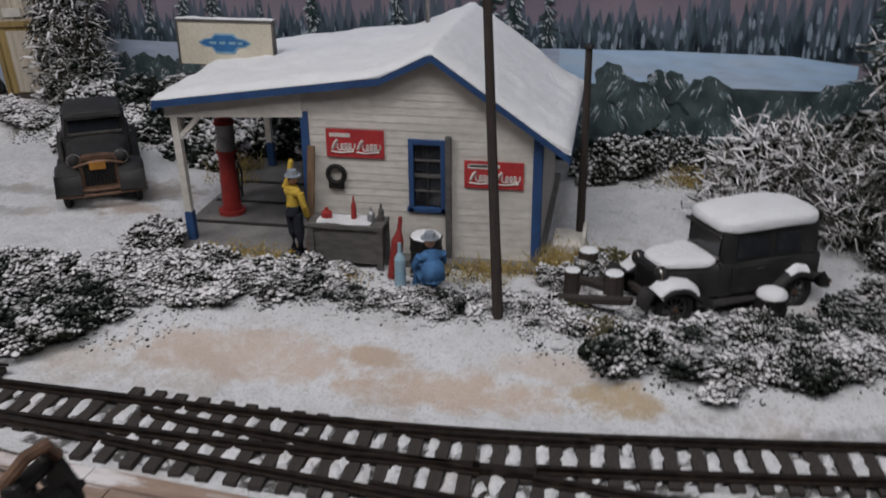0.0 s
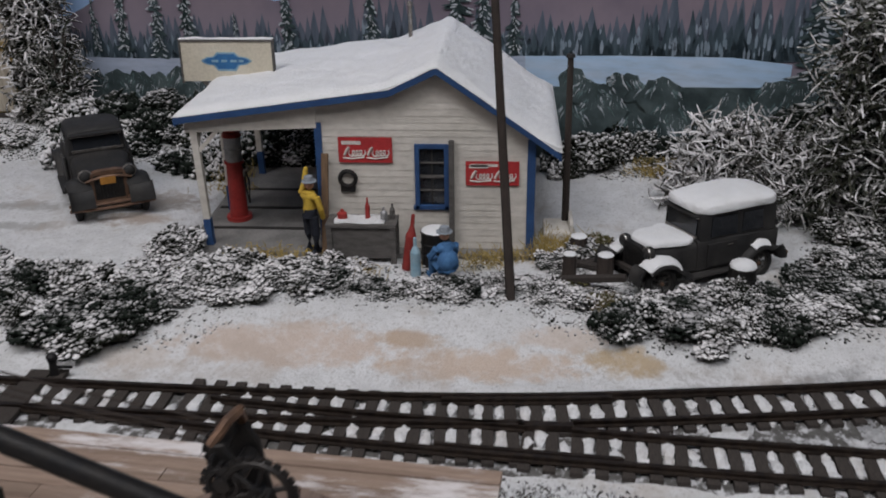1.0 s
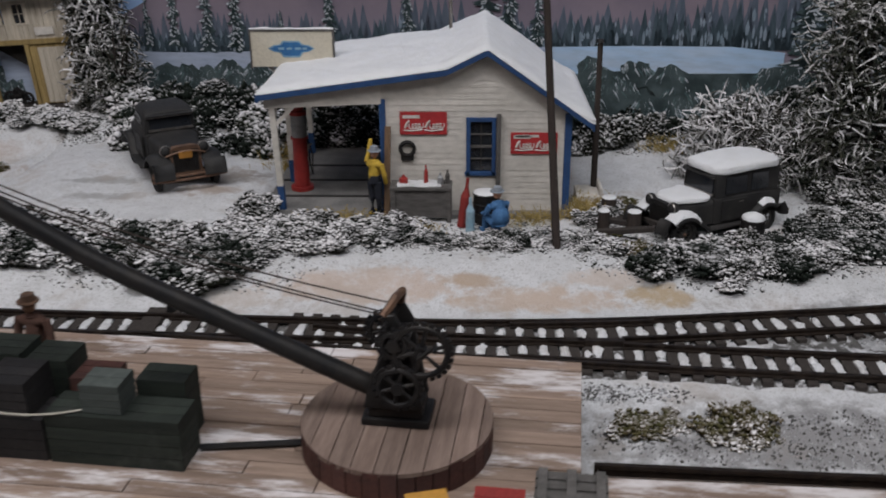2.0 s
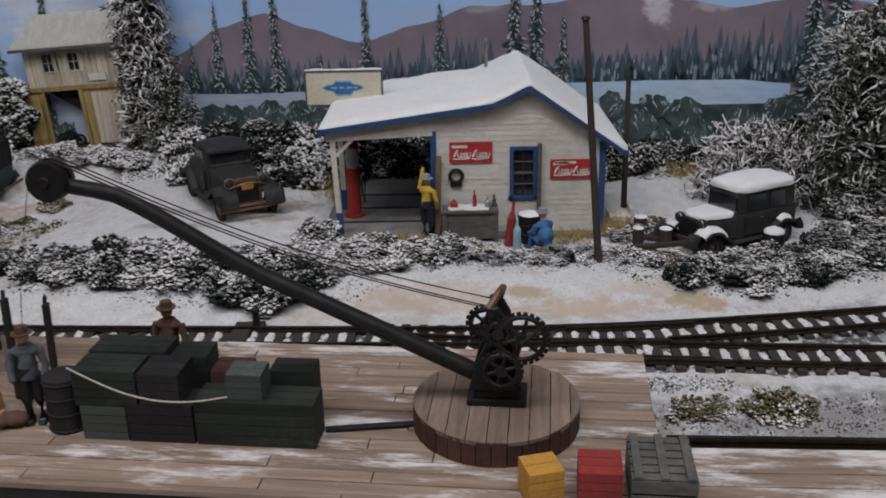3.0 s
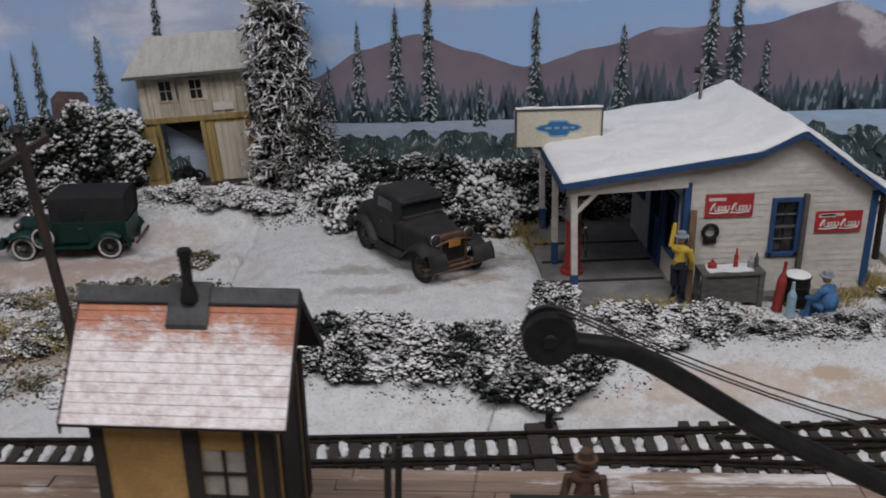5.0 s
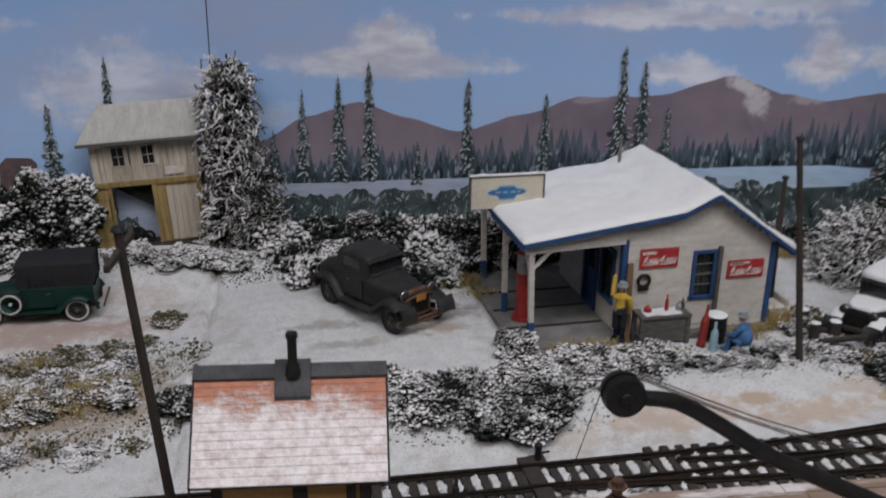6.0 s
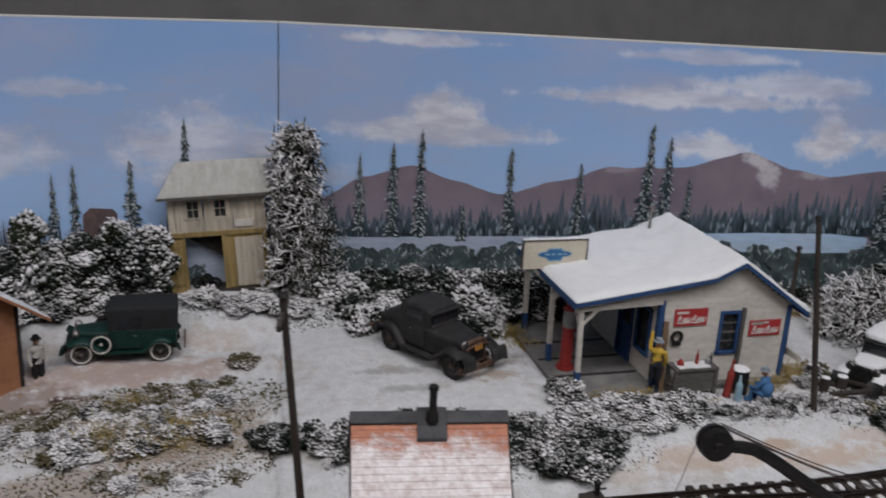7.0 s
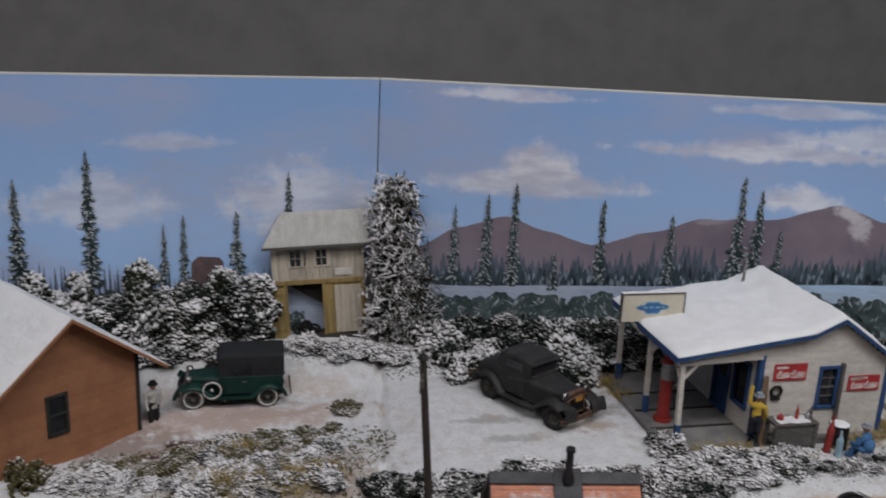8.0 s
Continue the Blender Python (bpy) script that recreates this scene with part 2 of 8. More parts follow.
def snow_ground(name, tan_amount, tan=(0.47, 0.34, 0.25), boxes=(), tone=1.0, fleck=0.45, deep=0.73):
    """Powder snow with glitter, fine crumbs and earth showing through."""
    m = bpy.data.materials.new(name)
    m.use_nodes = True
    nt = m.node_tree
    bs = nt.nodes["Principled BSDF"]
    vec = plan_coords(nt)
    sep = nt.nodes.new("ShaderNodeSeparateXYZ")
    nt.links.new(vec, sep.inputs[0])
    n1 = noise_node(nt, vec, 0.55, 6, 0.65)
    n2 = noise_node(nt, vec, 2.2, 6, 0.7)
    n3 = noise_node(nt, vec, 14, 4, 0.7)
    col = mix_node(nt, step_node(nt, n2, 0.3, 0.7), (0.86 * tone, 0.86 * tone, 0.88 * tone), (deep * tone, deep * tone, (deep + 0.01) * tone))
    n4 = noise_node(nt, vec, 38, 3, 0.7)
    col = mix_node(nt, math_node(nt, "MULTIPLY", step_node(nt, n3, 0.5, 0.7), fleck), col, (0.36, 0.345, 0.33))
    col = mix_node(nt, math_node(nt, "MULTIPLY", step_node(nt, n4, 0.58, 0.7), fleck), col, (0.25, 0.23, 0.21))
    for cx, cy, rx, ry, strength, colour in boxes:
        dx = math_node(nt, "MULTIPLY", math_node(nt, "SUBTRACT", sep.outputs["X"], cx), 1 / rx)
        dy = math_node(nt, "MULTIPLY", math_node(nt, "SUBTRACT", sep.outputs["Y"], cy), 1 / ry)
        d = math_node(nt, "ADD", math_node(nt, "MULTIPLY", dx, dx), math_node(nt, "MULTIPLY", dy, dy))
        v = math_node(nt, "SUBTRACT", math_node(nt, "MULTIPLY_ADD", n2, 2.2, 0.0), d)
        f = math_node(nt, "MULTIPLY", step_node(nt, v, 0.35, 1.1), strength)
        col = mix_node(nt, f, col, colour)
    f = math_node(nt, "MULTIPLY", step_node(nt, n1, 0.52, 0.68), tan_amount)
    col = mix_node(nt, f, col, tan)
    nt.links.new(col, bs.inputs["Base Color"])
    vo = node(nt, "ShaderNodeTexVoronoi", Scale=9.0)
    nt.links.new(vec, vo.inputs["Vector"])
    spark = step_node(nt, vo.outputs["Distance"], 0.05, 0.03)
    nt.links.new(math_node(nt, "MULTIPLY_ADD", spark, -0.7, 0.85), bs.inputs["Roughness"])
    bs.inputs["Specular IOR Level"].default_value = 0.25
    bn = node(nt, "ShaderNodeBump", Strength=0.8, Distance=0.09 * K)
    nt.links.new(math_node(nt, "ADD", n2, math_node(nt, "ADD", math_node(nt, "MULTIPLY", n3, 0.7), math_node(nt, "MULTIPLY", n4, 0.4))), bn.inputs["Height"])
    nt.links.new(bn.outputs[0], bs.inputs["Normal"])
    MATS[name] = m
    return m


PINK = (0.50, 0.37, 0.32)
SNOW_GROUND = snow_ground("powder_snow_ground", 0.4, tan=(0.50, 0.42, 0.36), tone=0.9, fleck=0.6, boxes=(
    (-4.5, -3.9, 3.4, 0.8, 0.8, (0.63, 0.50, 0.42)),
    (-1.0, -4.3, 2.8, 0.65, 0.8, (0.62, 0.48, 0.38)),
    (-2.4, -3.7, 1.0, 0.3, 0.75, (0.52, 0.38, 0.27)),
    (0.6, -3.6, 1.3, 0.4, 0.6, (0.64, 0.52, 0.44)),
    (-7.6, -4.3, 1.6, 0.4, 0.5, (0.62, 0.54, 0.48)),
    (1.6, -4.2, 1.0, 0.5, 0.8, (0.50, 0.36, 0.2)),
    (-21.0, 4.6, 6.5, 1.3, 0.85, PINK),
    (-20.5, 6.2, 5.5, 0.9, 0.5, (0.56, 0.45, 0.40)),
    (-24.0, 3.4, 2.8, 1.5, 0.85, (0.27, 0.20, 0.17)),
    (-9.0, 2.6, 1.5, 0.9, 0.75, (0.30, 0.25, 0.21)),
    (-9.4, 1.4, 1.2, 0.6, 0.7, (0.36, 0.26, 0.19)),
    (-12.6, 2.2, 1.6, 0.5, 0.7, (0.36, 0.35, 0.34)),
    (-12.2, 0.9, 1.6, 0.4, 0.7, (0.38, 0.37, 0.36)),
    (-20.0, 1.4, 4.5, 1.5, 0.85, (0.28, 0.20, 0.15)),
    (-19.0, -0.6, 4.0, 1.2, 0.75, (0.32, 0.235, 0.165)),
    (-5.6, -0.9, 1.0, 0.35, 0.7, (0.45, 0.36, 0.18)),
    (-1.4, -0.9, 1.5, 0.5, 0.6, (0.36, 0.32, 0.2)),
    (7.0, -5.4, 7.0, 1.6, 0.85, (0.27, 0.27, 0.28)),
    (3.2, -9.3, 6.0, 1.7, 0.85, (0.27, 0.26, 0.26)),
    (-21.5, 2.6, 4.5, 1.0, 0.85, (0.32, 0.225, 0.18)),
    (-19.5, 0.2, 4.5, 1.5, 0.8, (0.32, 0.235, 0.165)),
    (-22.0, -1.6, 4.5, 1.0, 0.7, (0.36, 0.27, 0.21)),
))
SNOW = snow_ground("roof_snow", 0.05, tan=(0.70, 0.64, 0.60), tone=1.08, fleck=0.05, deep=0.82)
DECKSNOW = snow_ground("trodden_snow", 0.3, tan=(0.5, 0.42, 0.36))


def shingle_material():
    """Faded red shingles under snow that has slid from the ridge and gathered further down."""
    m = bpy.data.materials.new("snowy_red_shingle")
    m.use_nodes = True
    nt = m.node_tree
    bs = nt.nodes["Principled BSDF"]
    vec = plan_coords(nt)
    sep = nt.nodes.new("ShaderNodeSeparateXYZ")
    nt.links.new(vec, sep.inputs[0])
    big = noise_node(nt, vec, 1.6, 5, 0.65)
    small = noise_node(nt, vec, 9, 4, 0.7, (0.6, 1, 1))
    col = mix_node(nt, step_node(nt, small, 0.3, 0.7), (0.50, 0.21, 0.13), (0.36, 0.15, 0.10))
    v = math_node(nt, "ADD", math_node(nt, "MULTIPLY_ADD", big, 1.3, -0.65), math_node(nt, "MULTIPLY_ADD", small, 0.9, -0.45))
    v = math_node(nt, "ADD", v, math_node(nt, "MULTIPLY_ADD", sep.outputs["Z"], -1.5, 5.38))
    f = math_node(nt, "MULTIPLY", step_node(nt, v, 0.0, 0.55), 0.93)
    col = mix_node(nt, f, col, mix_node(nt, step_node(nt, noise_node(nt, vec, 5, 5, 0.7), 0.35, 0.7), (0.82, 0.79, 0.80), (0.56, 0.48, 0.48)))
    nt.links.new(col, bs.inputs["Base Color"])
    bs.inputs["Roughness"].default_value = 0.85
    bn = node(nt, "ShaderNodeBump", Strength=0.7, Distance=0.05 * K)
    nt.links.new(math_node(nt, "ADD", small, f), bn.inputs["Height"])
    nt.links.new(bn.outputs[0], bs.inputs["Normal"])
    return m


REDROOF = shingle_material()

# ---- building blocks ----
def to_bm():
    return bmesh.new()


def box(bm, x0, y0, z0, x1, y1, z1, bevel=0.0):
    sub = bmesh.ops.create_cube(bm, size=1.0)["verts"]
    for v in sub:
        v.co = Vector((x0 + (v.co.x + 0.5) * (x1 - x0), y0 + (v.co.y + 0.5) * (y1 - y0), z0 + (v.co.z + 0.5) * (z1 - z0)))
    if bevel:
        edges = {e for v in sub for e in v.link_edges}
        bmesh.ops.bevel(bm, geom=list(edges), offset=bevel, segments=2, affect="EDGES", profile=0.6)
    return bm


def beam(bm, p0, p1, w, h=None, bevel=0.0):
    """A squared timber from p0 to p1."""
    p0, p1 = Vector(p0), Vector(p1)
    m = Matrix.Translation((p0 + p1) / 2) @ (p1 - p0).to_track_quat("Z", "Y").to_matrix().to_4x4()
    sub = bmesh.ops.create_cube(bm, size=1.0, matrix=m @ Matrix.Diagonal((w, h or w, (p1 - p0).length, 1)))["verts"]
    if bevel:
        bmesh.ops.bevel(bm, geom=list({e for v in sub for e in v.link_edges}), offset=bevel, segments=2, affect="EDGES", profile=0.6)
    return bm


def rod(bm, p0, p1, r0, r1=None, n=12, caps=True):
    p0, p1 = Vector(p0), Vector(p1)
    r1 = r0 if r1 is None else r1
    m = Matrix.Translation((p0 + p1) / 2) @ (p1 - p0).to_track_quat("Z", "Y").to_matrix().to_4x4()
    bmesh.ops.create_cone(bm, cap_ends=caps, segments=n, radius1=r0, radius2=r1, depth=(p1 - p0).length, matrix=m)
    return bm


def ball(bm, c, r, sx=1, sy=1, sz=1, sub=2):
    bmesh.ops.create_icosphere(bm, subdivisions=sub, radius=r, matrix=Matrix.Translation(c) @ Matrix.Diagonal((sx, sy, sz, 1)))
    return bm


def tube(bm, pts, r, n=8, taper=None):
    """A tube along points; taper: end radius."""
    pts = [Vector(p) for p in pts]
    rings = []
    for i, p in enumerate(pts):
        d = (pts[min(i + 1, len(pts) - 1)] - pts[max(i - 1, 0)]).normalized()
        q = d.to_track_quat("Z", "Y").to_matrix()
        rr = r if taper is None else r + (taper - r) * i / (len(pts) - 1)
        rings.append([bm.verts.new(p + q @ Vector((rr * math.cos(a), rr * math.sin(a), 0))) for a in [2 * math.pi * k / n for k in range(n)]])
    for a, b in zip(rings, rings[1:]):
        for k in range(n):
            bm.faces.new((a[k], a[(k + 1) % n], b[(k + 1) % n], b[k]))
    bm.faces.new(rings[0][::-1])
    bm.faces.new(rings[-1])
    return bm


def prism(bm, pts, axis, a, b):
    """A flat outline of (u, v) pushed along an axis from a to b. x: u=y, v=z. y: u=x, v=z. z: u=x, v=y."""
    def at(u, v, w):
        return {"x": (w, u, v), "y": (u, w, v), "z": (u, v, w)}[axis]
    lo = [bm.verts.new(at(u, v, a)) for u, v in pts]
    hi = [bm.verts.new(at(u, v, b)) for u, v in pts]
    n = len(pts)
    bm.faces.new(lo)
    bm.faces.new(hi[::-1])
    for i in range(n):
        bm.faces.new((lo[i], hi[i], hi[(i + 1) % n], lo[(i + 1) % n]))
    bmesh.ops.recalc_face_normals(bm, faces=bm.faces)
    return bm


def torus(bm, c, R, r, axis="y", n=24, m=8):
    rings = []
    for i in range(n):
        a = 2 * math.pi * i / n
        ring = []
        for j in range(m):
            b = 2 * math.pi * j / m
            u, v, w = (R + r * math.cos(b)) * math.cos(a), (R + r * math.cos(b)) * math.sin(a), r * math.sin(b)
            p = {"y": (u, w, v), "x": (w, u, v), "z": (u, v, w)}[axis]
            ring.append(bm.verts.new(Vector(c) + Vector(p)))
        rings.append(ring)
    for i in range(n):
        for j in range(m):
            bm.faces.new((rings[i][j], rings[(i + 1) % n][j], rings[(i + 1) % n][(j + 1) % m], rings[i][(j + 1) % m]))
    bmesh.ops.recalc_face_normals(bm, faces=bm.faces)
    return bm


def mesh_of(name, bm, material, smooth=False):
    bmesh.ops.scale(bm, vec=(K, K, K), verts=bm.verts)
    me = bpy.data.meshes.new(name)
    if smooth:
        for e in bm.edges:
            e.smooth = len(e.link_faces) == 2 and e.calc_face_angle(0.0) < 0.75
    bm.to_mesh(me)
    bm.free()
    for mm in material if isinstance(material, (list, tuple)) else (material,):
        me.materials.append(mm)
    if smooth:
        me.polygons.foreach_set("use_smooth", [True] * len(me.polygons))
    return me


def part(name, bm, material, parent, label="", smooth=False, at=None, turn=(0, 0, 0)):
    """Links a bmesh as one mesh object under a thing or a part."""
    ob = new(name, bm if isinstance(bm, bpy.types.Mesh) else mesh_of(name, bm, material, smooth))
    ob.parent = parent
    if at is not None:
        ob.matrix_basis = pose(K * at[0], K * at[1], K * at[2], *turn)
    return tagged(ob, label)


def thing(name, x, y, z, turn, label, category, group="", kind=""):
    ob = new(name)
    ob.empty_display_size = 0.005
    ob.matrix_basis = pose(K * x, K * y, K * z, 0, 0, turn)
    return tagged(ob, label, category, group, kind)


def solid(name, bm, material, label, category, group="", kind="", at=(0, 0, 0), turn=0, smooth=False):
    ob = new(name, mesh_of(name, bm, material, smooth))
    ob.matrix_basis = pose(K * at[0], K * at[1], K * at[2], 0, 0, turn)
    return tagged(ob, label, category, group, kind)


def lay_snow(bm, corners, nx, ny, thick, seed, ragged=0.0, rough=0.04):
    """A blanket of snow over a four-cornered slope: top grid with noise, and a skirt down to the slope."""
    c = [Vector(p) for p in corners]
    n = (c[1] - c[0]).cross(c[3] - c[0]).normalized()
    if n.z < 0:
        n = -n
    grid, low = [], []
    for j in range(ny + 1):
        top, bot = [], []
        for i in range(nx + 1):
            u, v = i / nx, j / ny
            p = c[0] * (1 - u) * (1 - v) + c[1] * u * (1 - v) + c[2] * u * v + c[3] * (1 - u) * v
            edge = min(u, 1 - u, v, 1 - v)
            if edge == 0 and ragged:
                w = noise.noise(p * 2.1 + Vector((seed, 0, 0)))
                p = p + (sum(c, Vector()) / 4 - p).normalized() * ragged * (0.5 + w)
            h = thick * min(1.0, 0.35 + edge * 9) + rough * noise.noise(p * 2.2 + Vector((seed, seed, 0))) + 0.4 * rough * noise.noise(p * 7 + Vector((0, seed, 0)))
            top.append(bm.verts.new(p + n * max(h, 0.02)))
            bot.append(bm.verts.new(p + n * 0.004))
        grid.append(top)
        low.append(bot)
    for j in range(ny):
        for i in range(nx):
            bm.faces.new((grid[j][i], grid[j][i + 1], grid[j + 1][i + 1], grid[j + 1][i]))
    rim = [(0, i) for i in range(nx + 1)] + [(j, nx) for j in range(1, ny + 1)] + [(ny, i) for i in range(nx - 1, -1, -1)] + [(j, 0) for j in range(ny - 1, 0, -1)]
    for a, b in zip(rim, rim[1:] + rim[:1]):
        bm.faces.new((grid[a[0]][a[1]], low[a[0]][a[1]], low[b[0]][b[1]], grid[b[0]][b[1]]))
    bmesh.ops.recalc_face_normals(bm, faces=bm.faces)
    if grid[ny // 2][nx // 2].link_faces[0].normal.z < 0:
        bmesh.ops.reverse_faces(bm, faces=bm.faces)
    return bm

# ---- the room and the layout's bench ----
def smooth(a, b, v):
    t = min(1.0, max(0.0, (v - a) / (b - a)))
    return t * t * (3 - 2 * t)


def ground_z(x, y):
    """The height of the snowy ground."""
    z = -0.52 * smooth(-2.6, -4.9, y)
    left = smooth(-13.5, -17.5, x)
    z = z * (1 - left) + left * (-0.62 - 0.25 * smooth(4.5, 2.5, y) - 0.25 * smooth(-19, -24, x) * smooth(6, 3, y))
    z += 0.35 * left * smooth(4.0, 1.6, y) * smooth(-2.5, 0.2, y)
    z += smooth(5.6, 7.6, y) * (0.35 * smooth(-5, -9, x) + 0.55 * left)
    z += 0.5 * smooth(2.0, 5.4, y) * smooth(0.8, 3.0, x)
    z -= 0.15 * smooth(1.0, 2.5, x) * smooth(-4, -2, y) * smooth(2, 0, y)
    p = Vector((x, y, 0))
    if -7.8 < x < 0.2 and -0.5 < y < 5.5:
        z -= 0.16
    calm = 0.35 if -8.2 < x < 0.6 and -0.6 < y < 6.5 else 1.0
    z += calm * (0.06 * noise.noise(p * 0.9) + 0.035 * noise.noise(p * 3.1) + 0.015 * noise.noise(p * 8.0))
    if y < -4.6:
        z = min(z, -0.47 + 0.05 * smooth(-4.9, -4.6, y))
    return z


def room():
    b = to_bm()
    box(b, -170, -170, -60, 130, 40, -57)
    solid("floor", b, ROOMFLOOR, "brown carpeted room floor under the layout", "floor", kind="structure")
    b = to_bm()
    box(b, -170, -170, 57, 130, 40, 60)
    solid("ceiling", b, ROOMCEIL, "plain white room ceiling above the layout", "ceiling", kind="structure")
    for name, e in (("wall_north", (-170, 24, -57, 130, 27, 57)), ("wall_south", (-170, -170, -57, 130, -167, 57)),
                    ("wall_west", (-170, -167, -57, -167, 24, 57)), ("wall_east", (127, -167, -57, 130, 24, 57))):
        b = to_bm()
        box(b, *e)
        solid(name, b, ROOMWALL, "plain grey painted room wall", "wall", kind="structure")
    for i, (x, y) in enumerate(((-12, -26.4), (24, -48), (-57.6, -45.6))):
        t = thing("ceiling_fixture", x, y, 57, 0, "white fluorescent ceiling fixture with a metal tray", "lamp", "ceiling fixtures")
        b = to_bm()
        box(b, -31, -9, -1.0, 31, 9, -0.05, 0.3)
        part("tray", b, ROOMCEIL, t)
    b = to_bm()
    box(b, -60, -19, -6, 40, 14, -1.6)
    solid("layout_bench", b, FASCIA, "dark framed bench that carries the model landscape", "bench", kind="structure")
    t = thing("bench_legs", -10, -2, -57, 0, "dark wooden trestle legs under the bench", "bench legs", kind="structure")
    for x in (-45, -10, 40):
        for y in (-14, 12):
            b = to_bm()
            box(b, x - 1, y - 1, 0, x + 1, y + 1, 51)
            part("leg", b, FASCIA, t)


room()


def ground():
    xs = np.arange(-34, 14.01, 0.15)
    ys = np.arange(-18, 11.3, 0.15)
    verts, faces = [], []
    for y in ys:
        for x in xs:
            z = ground_z(x, y)
            if abs(x + 15.62 - 0.125 * (y - 6.6)) < 0.11 and y > -4:
                z -= 0.3
            verts.append((K * x, K * y, K * z))
    w = len(xs)
    for j in range(len(ys) - 1):
        for i in range(w - 1):
            a = j * w + i
            faces.append((a, a + 1, a + w + 1, a + w))
    me = bpy.data.meshes.new("ground")
    me.from_pydata(verts, [], faces)
    me.materials.append(SNOW_GROUND)
    me.polygons.foreach_set("use_smooth", [True] * len(me.polygons))
    tagged(new("ground", me), "powdery white model snow with earth showing through", "ground", kind="structure")


ground()


# ---- the painted backdrop ----
SEAM_X, SEAM_Y, TOP = -15.35, 10.3, 9.9


def on_board(x, z, off=0.0):
    """A point on the backdrop's painted face; off: towards the layout."""
    k = -0.25 if x > SEAM_X else 0.06
    n = math.hypot(1, k)
    return Vector((x + off * k / n, SEAM_Y + k * (x - SEAM_X) - off / n, z))


def sky_material():
    m = bpy.data.materials.new("painted_sky")
    m.use_nodes = True
    nt = m.node_tree
    bs = nt.nodes["Principled BSDF"]
    vec = plan_coords(nt)
    sep = nt.nodes.new("ShaderNodeSeparateXYZ")
    nt.links.new(vec, sep.inputs[0])
    X, Z = sep.outputs["X"], sep.outputs["Z"]
    h = step_node(nt, Z, 3.0, 9.9)
    n0 = noise_node(nt, vec, 0.35, 5, 0.6, (0.5, 0.5, 1.2))
    sky = mix_node(nt, h, (0.36, 0.54, 0.84), (0.25, 0.41, 0.72))
    sky = mix_node(nt, math_node(nt, "MULTIPLY", step_node(nt, n0, 0.42, 0.72), 0.6), sky, (0.42, 0.44, 0.60))
    brush = noise_node(nt, vec, 3.0, 3, 0.6, (0.35, 0.35, 2.5))
    sky = mix_node(nt, math_node(nt, "MULTIPLY", brush, 0.12), sky, (0.5, 0.6, 0.75))
    puff = noise_node(nt, vec, 1.1, 6, 0.62)
    grey = noise_node(nt, vec, 0.8, 4, 0.6, (0.5, 0.5, 1.6))
    clouds = ((-22.8, 7.55, 2.0, 0.40, 0.5), (-18.0, 5.2, 3.2, 1.7, 0.62), (-25.5, 5.3, 2.6, 1.2, 0.55), (-9.6, 6.75, 1.5, 1.05, 0.85),
              (-9.4, 6.2, 3.9, 0.62, 0.7), (-10.8, 9.55, 2.6, 0.3, 0.65), (-1.0, 7.9, 5.2, 0.46, 0.7), (2.6, 8.5, 3.6, 0.6, 0.6),
              (4.6, 6.5, 1.3, 0.95, 0.85), (0.1, 6.1, 1.5, 0.6, 0.75), (-0.3, 9.45, 3.0, 0.32, 0.55), (7.5, 6.6, 1.6, 1.0, 0.8), (-16.0, 4.4, 3.0, 1.0, 0.5))
    for cx, cz, rx, rz, power in clouds:
        dx = math_node(nt, "MULTIPLY", math_node(nt, "SUBTRACT", X, cx), 1 / rx)
        dz = math_node(nt, "MULTIPLY", math_node(nt, "SUBTRACT", Z, cz), 1 / rz)
        dz = math_node(nt, "MAXIMUM", dz, math_node(nt, "MULTIPLY", dz, -1.35))
        d = math_node(nt, "SQRT", math_node(nt, "ADD", math_node(nt, "MULTIPLY", dx, dx), math_node(nt, "MULTIPLY", dz, dz)))
        d = math_node(nt, "MULTIPLY_ADD", d, 0.45, math_node(nt, "MULTIPLY", math_node(nt, "ADD", math_node(nt, "ABSOLUTE", dx), dz), 0.5))
        v = math_node(nt, "SUBTRACT", math_node(nt, "MULTIPLY_ADD", puff, 2.0, 0.16), d)
        f = math_node(nt, "MULTIPLY", step_node(nt, v, -0.1, 0.6), min(1.0, power * 1.15))
        shade = mix_node(nt, step_node(nt, grey, 0.35, 0.65), (0.80, 0.81, 0.88), (0.54, 0.55, 0.66))
        sky = mix_node(nt, f, sky, shade)
    nt.links.new(sky, bs.inputs["Base Color"])
    bs.inputs["Roughness"].default_value = 0.8
    bs.inputs["Specular IOR Level"].default_value = 0.2
    MATS["painted_sky"] = m
    return m


SKY = sky_material()


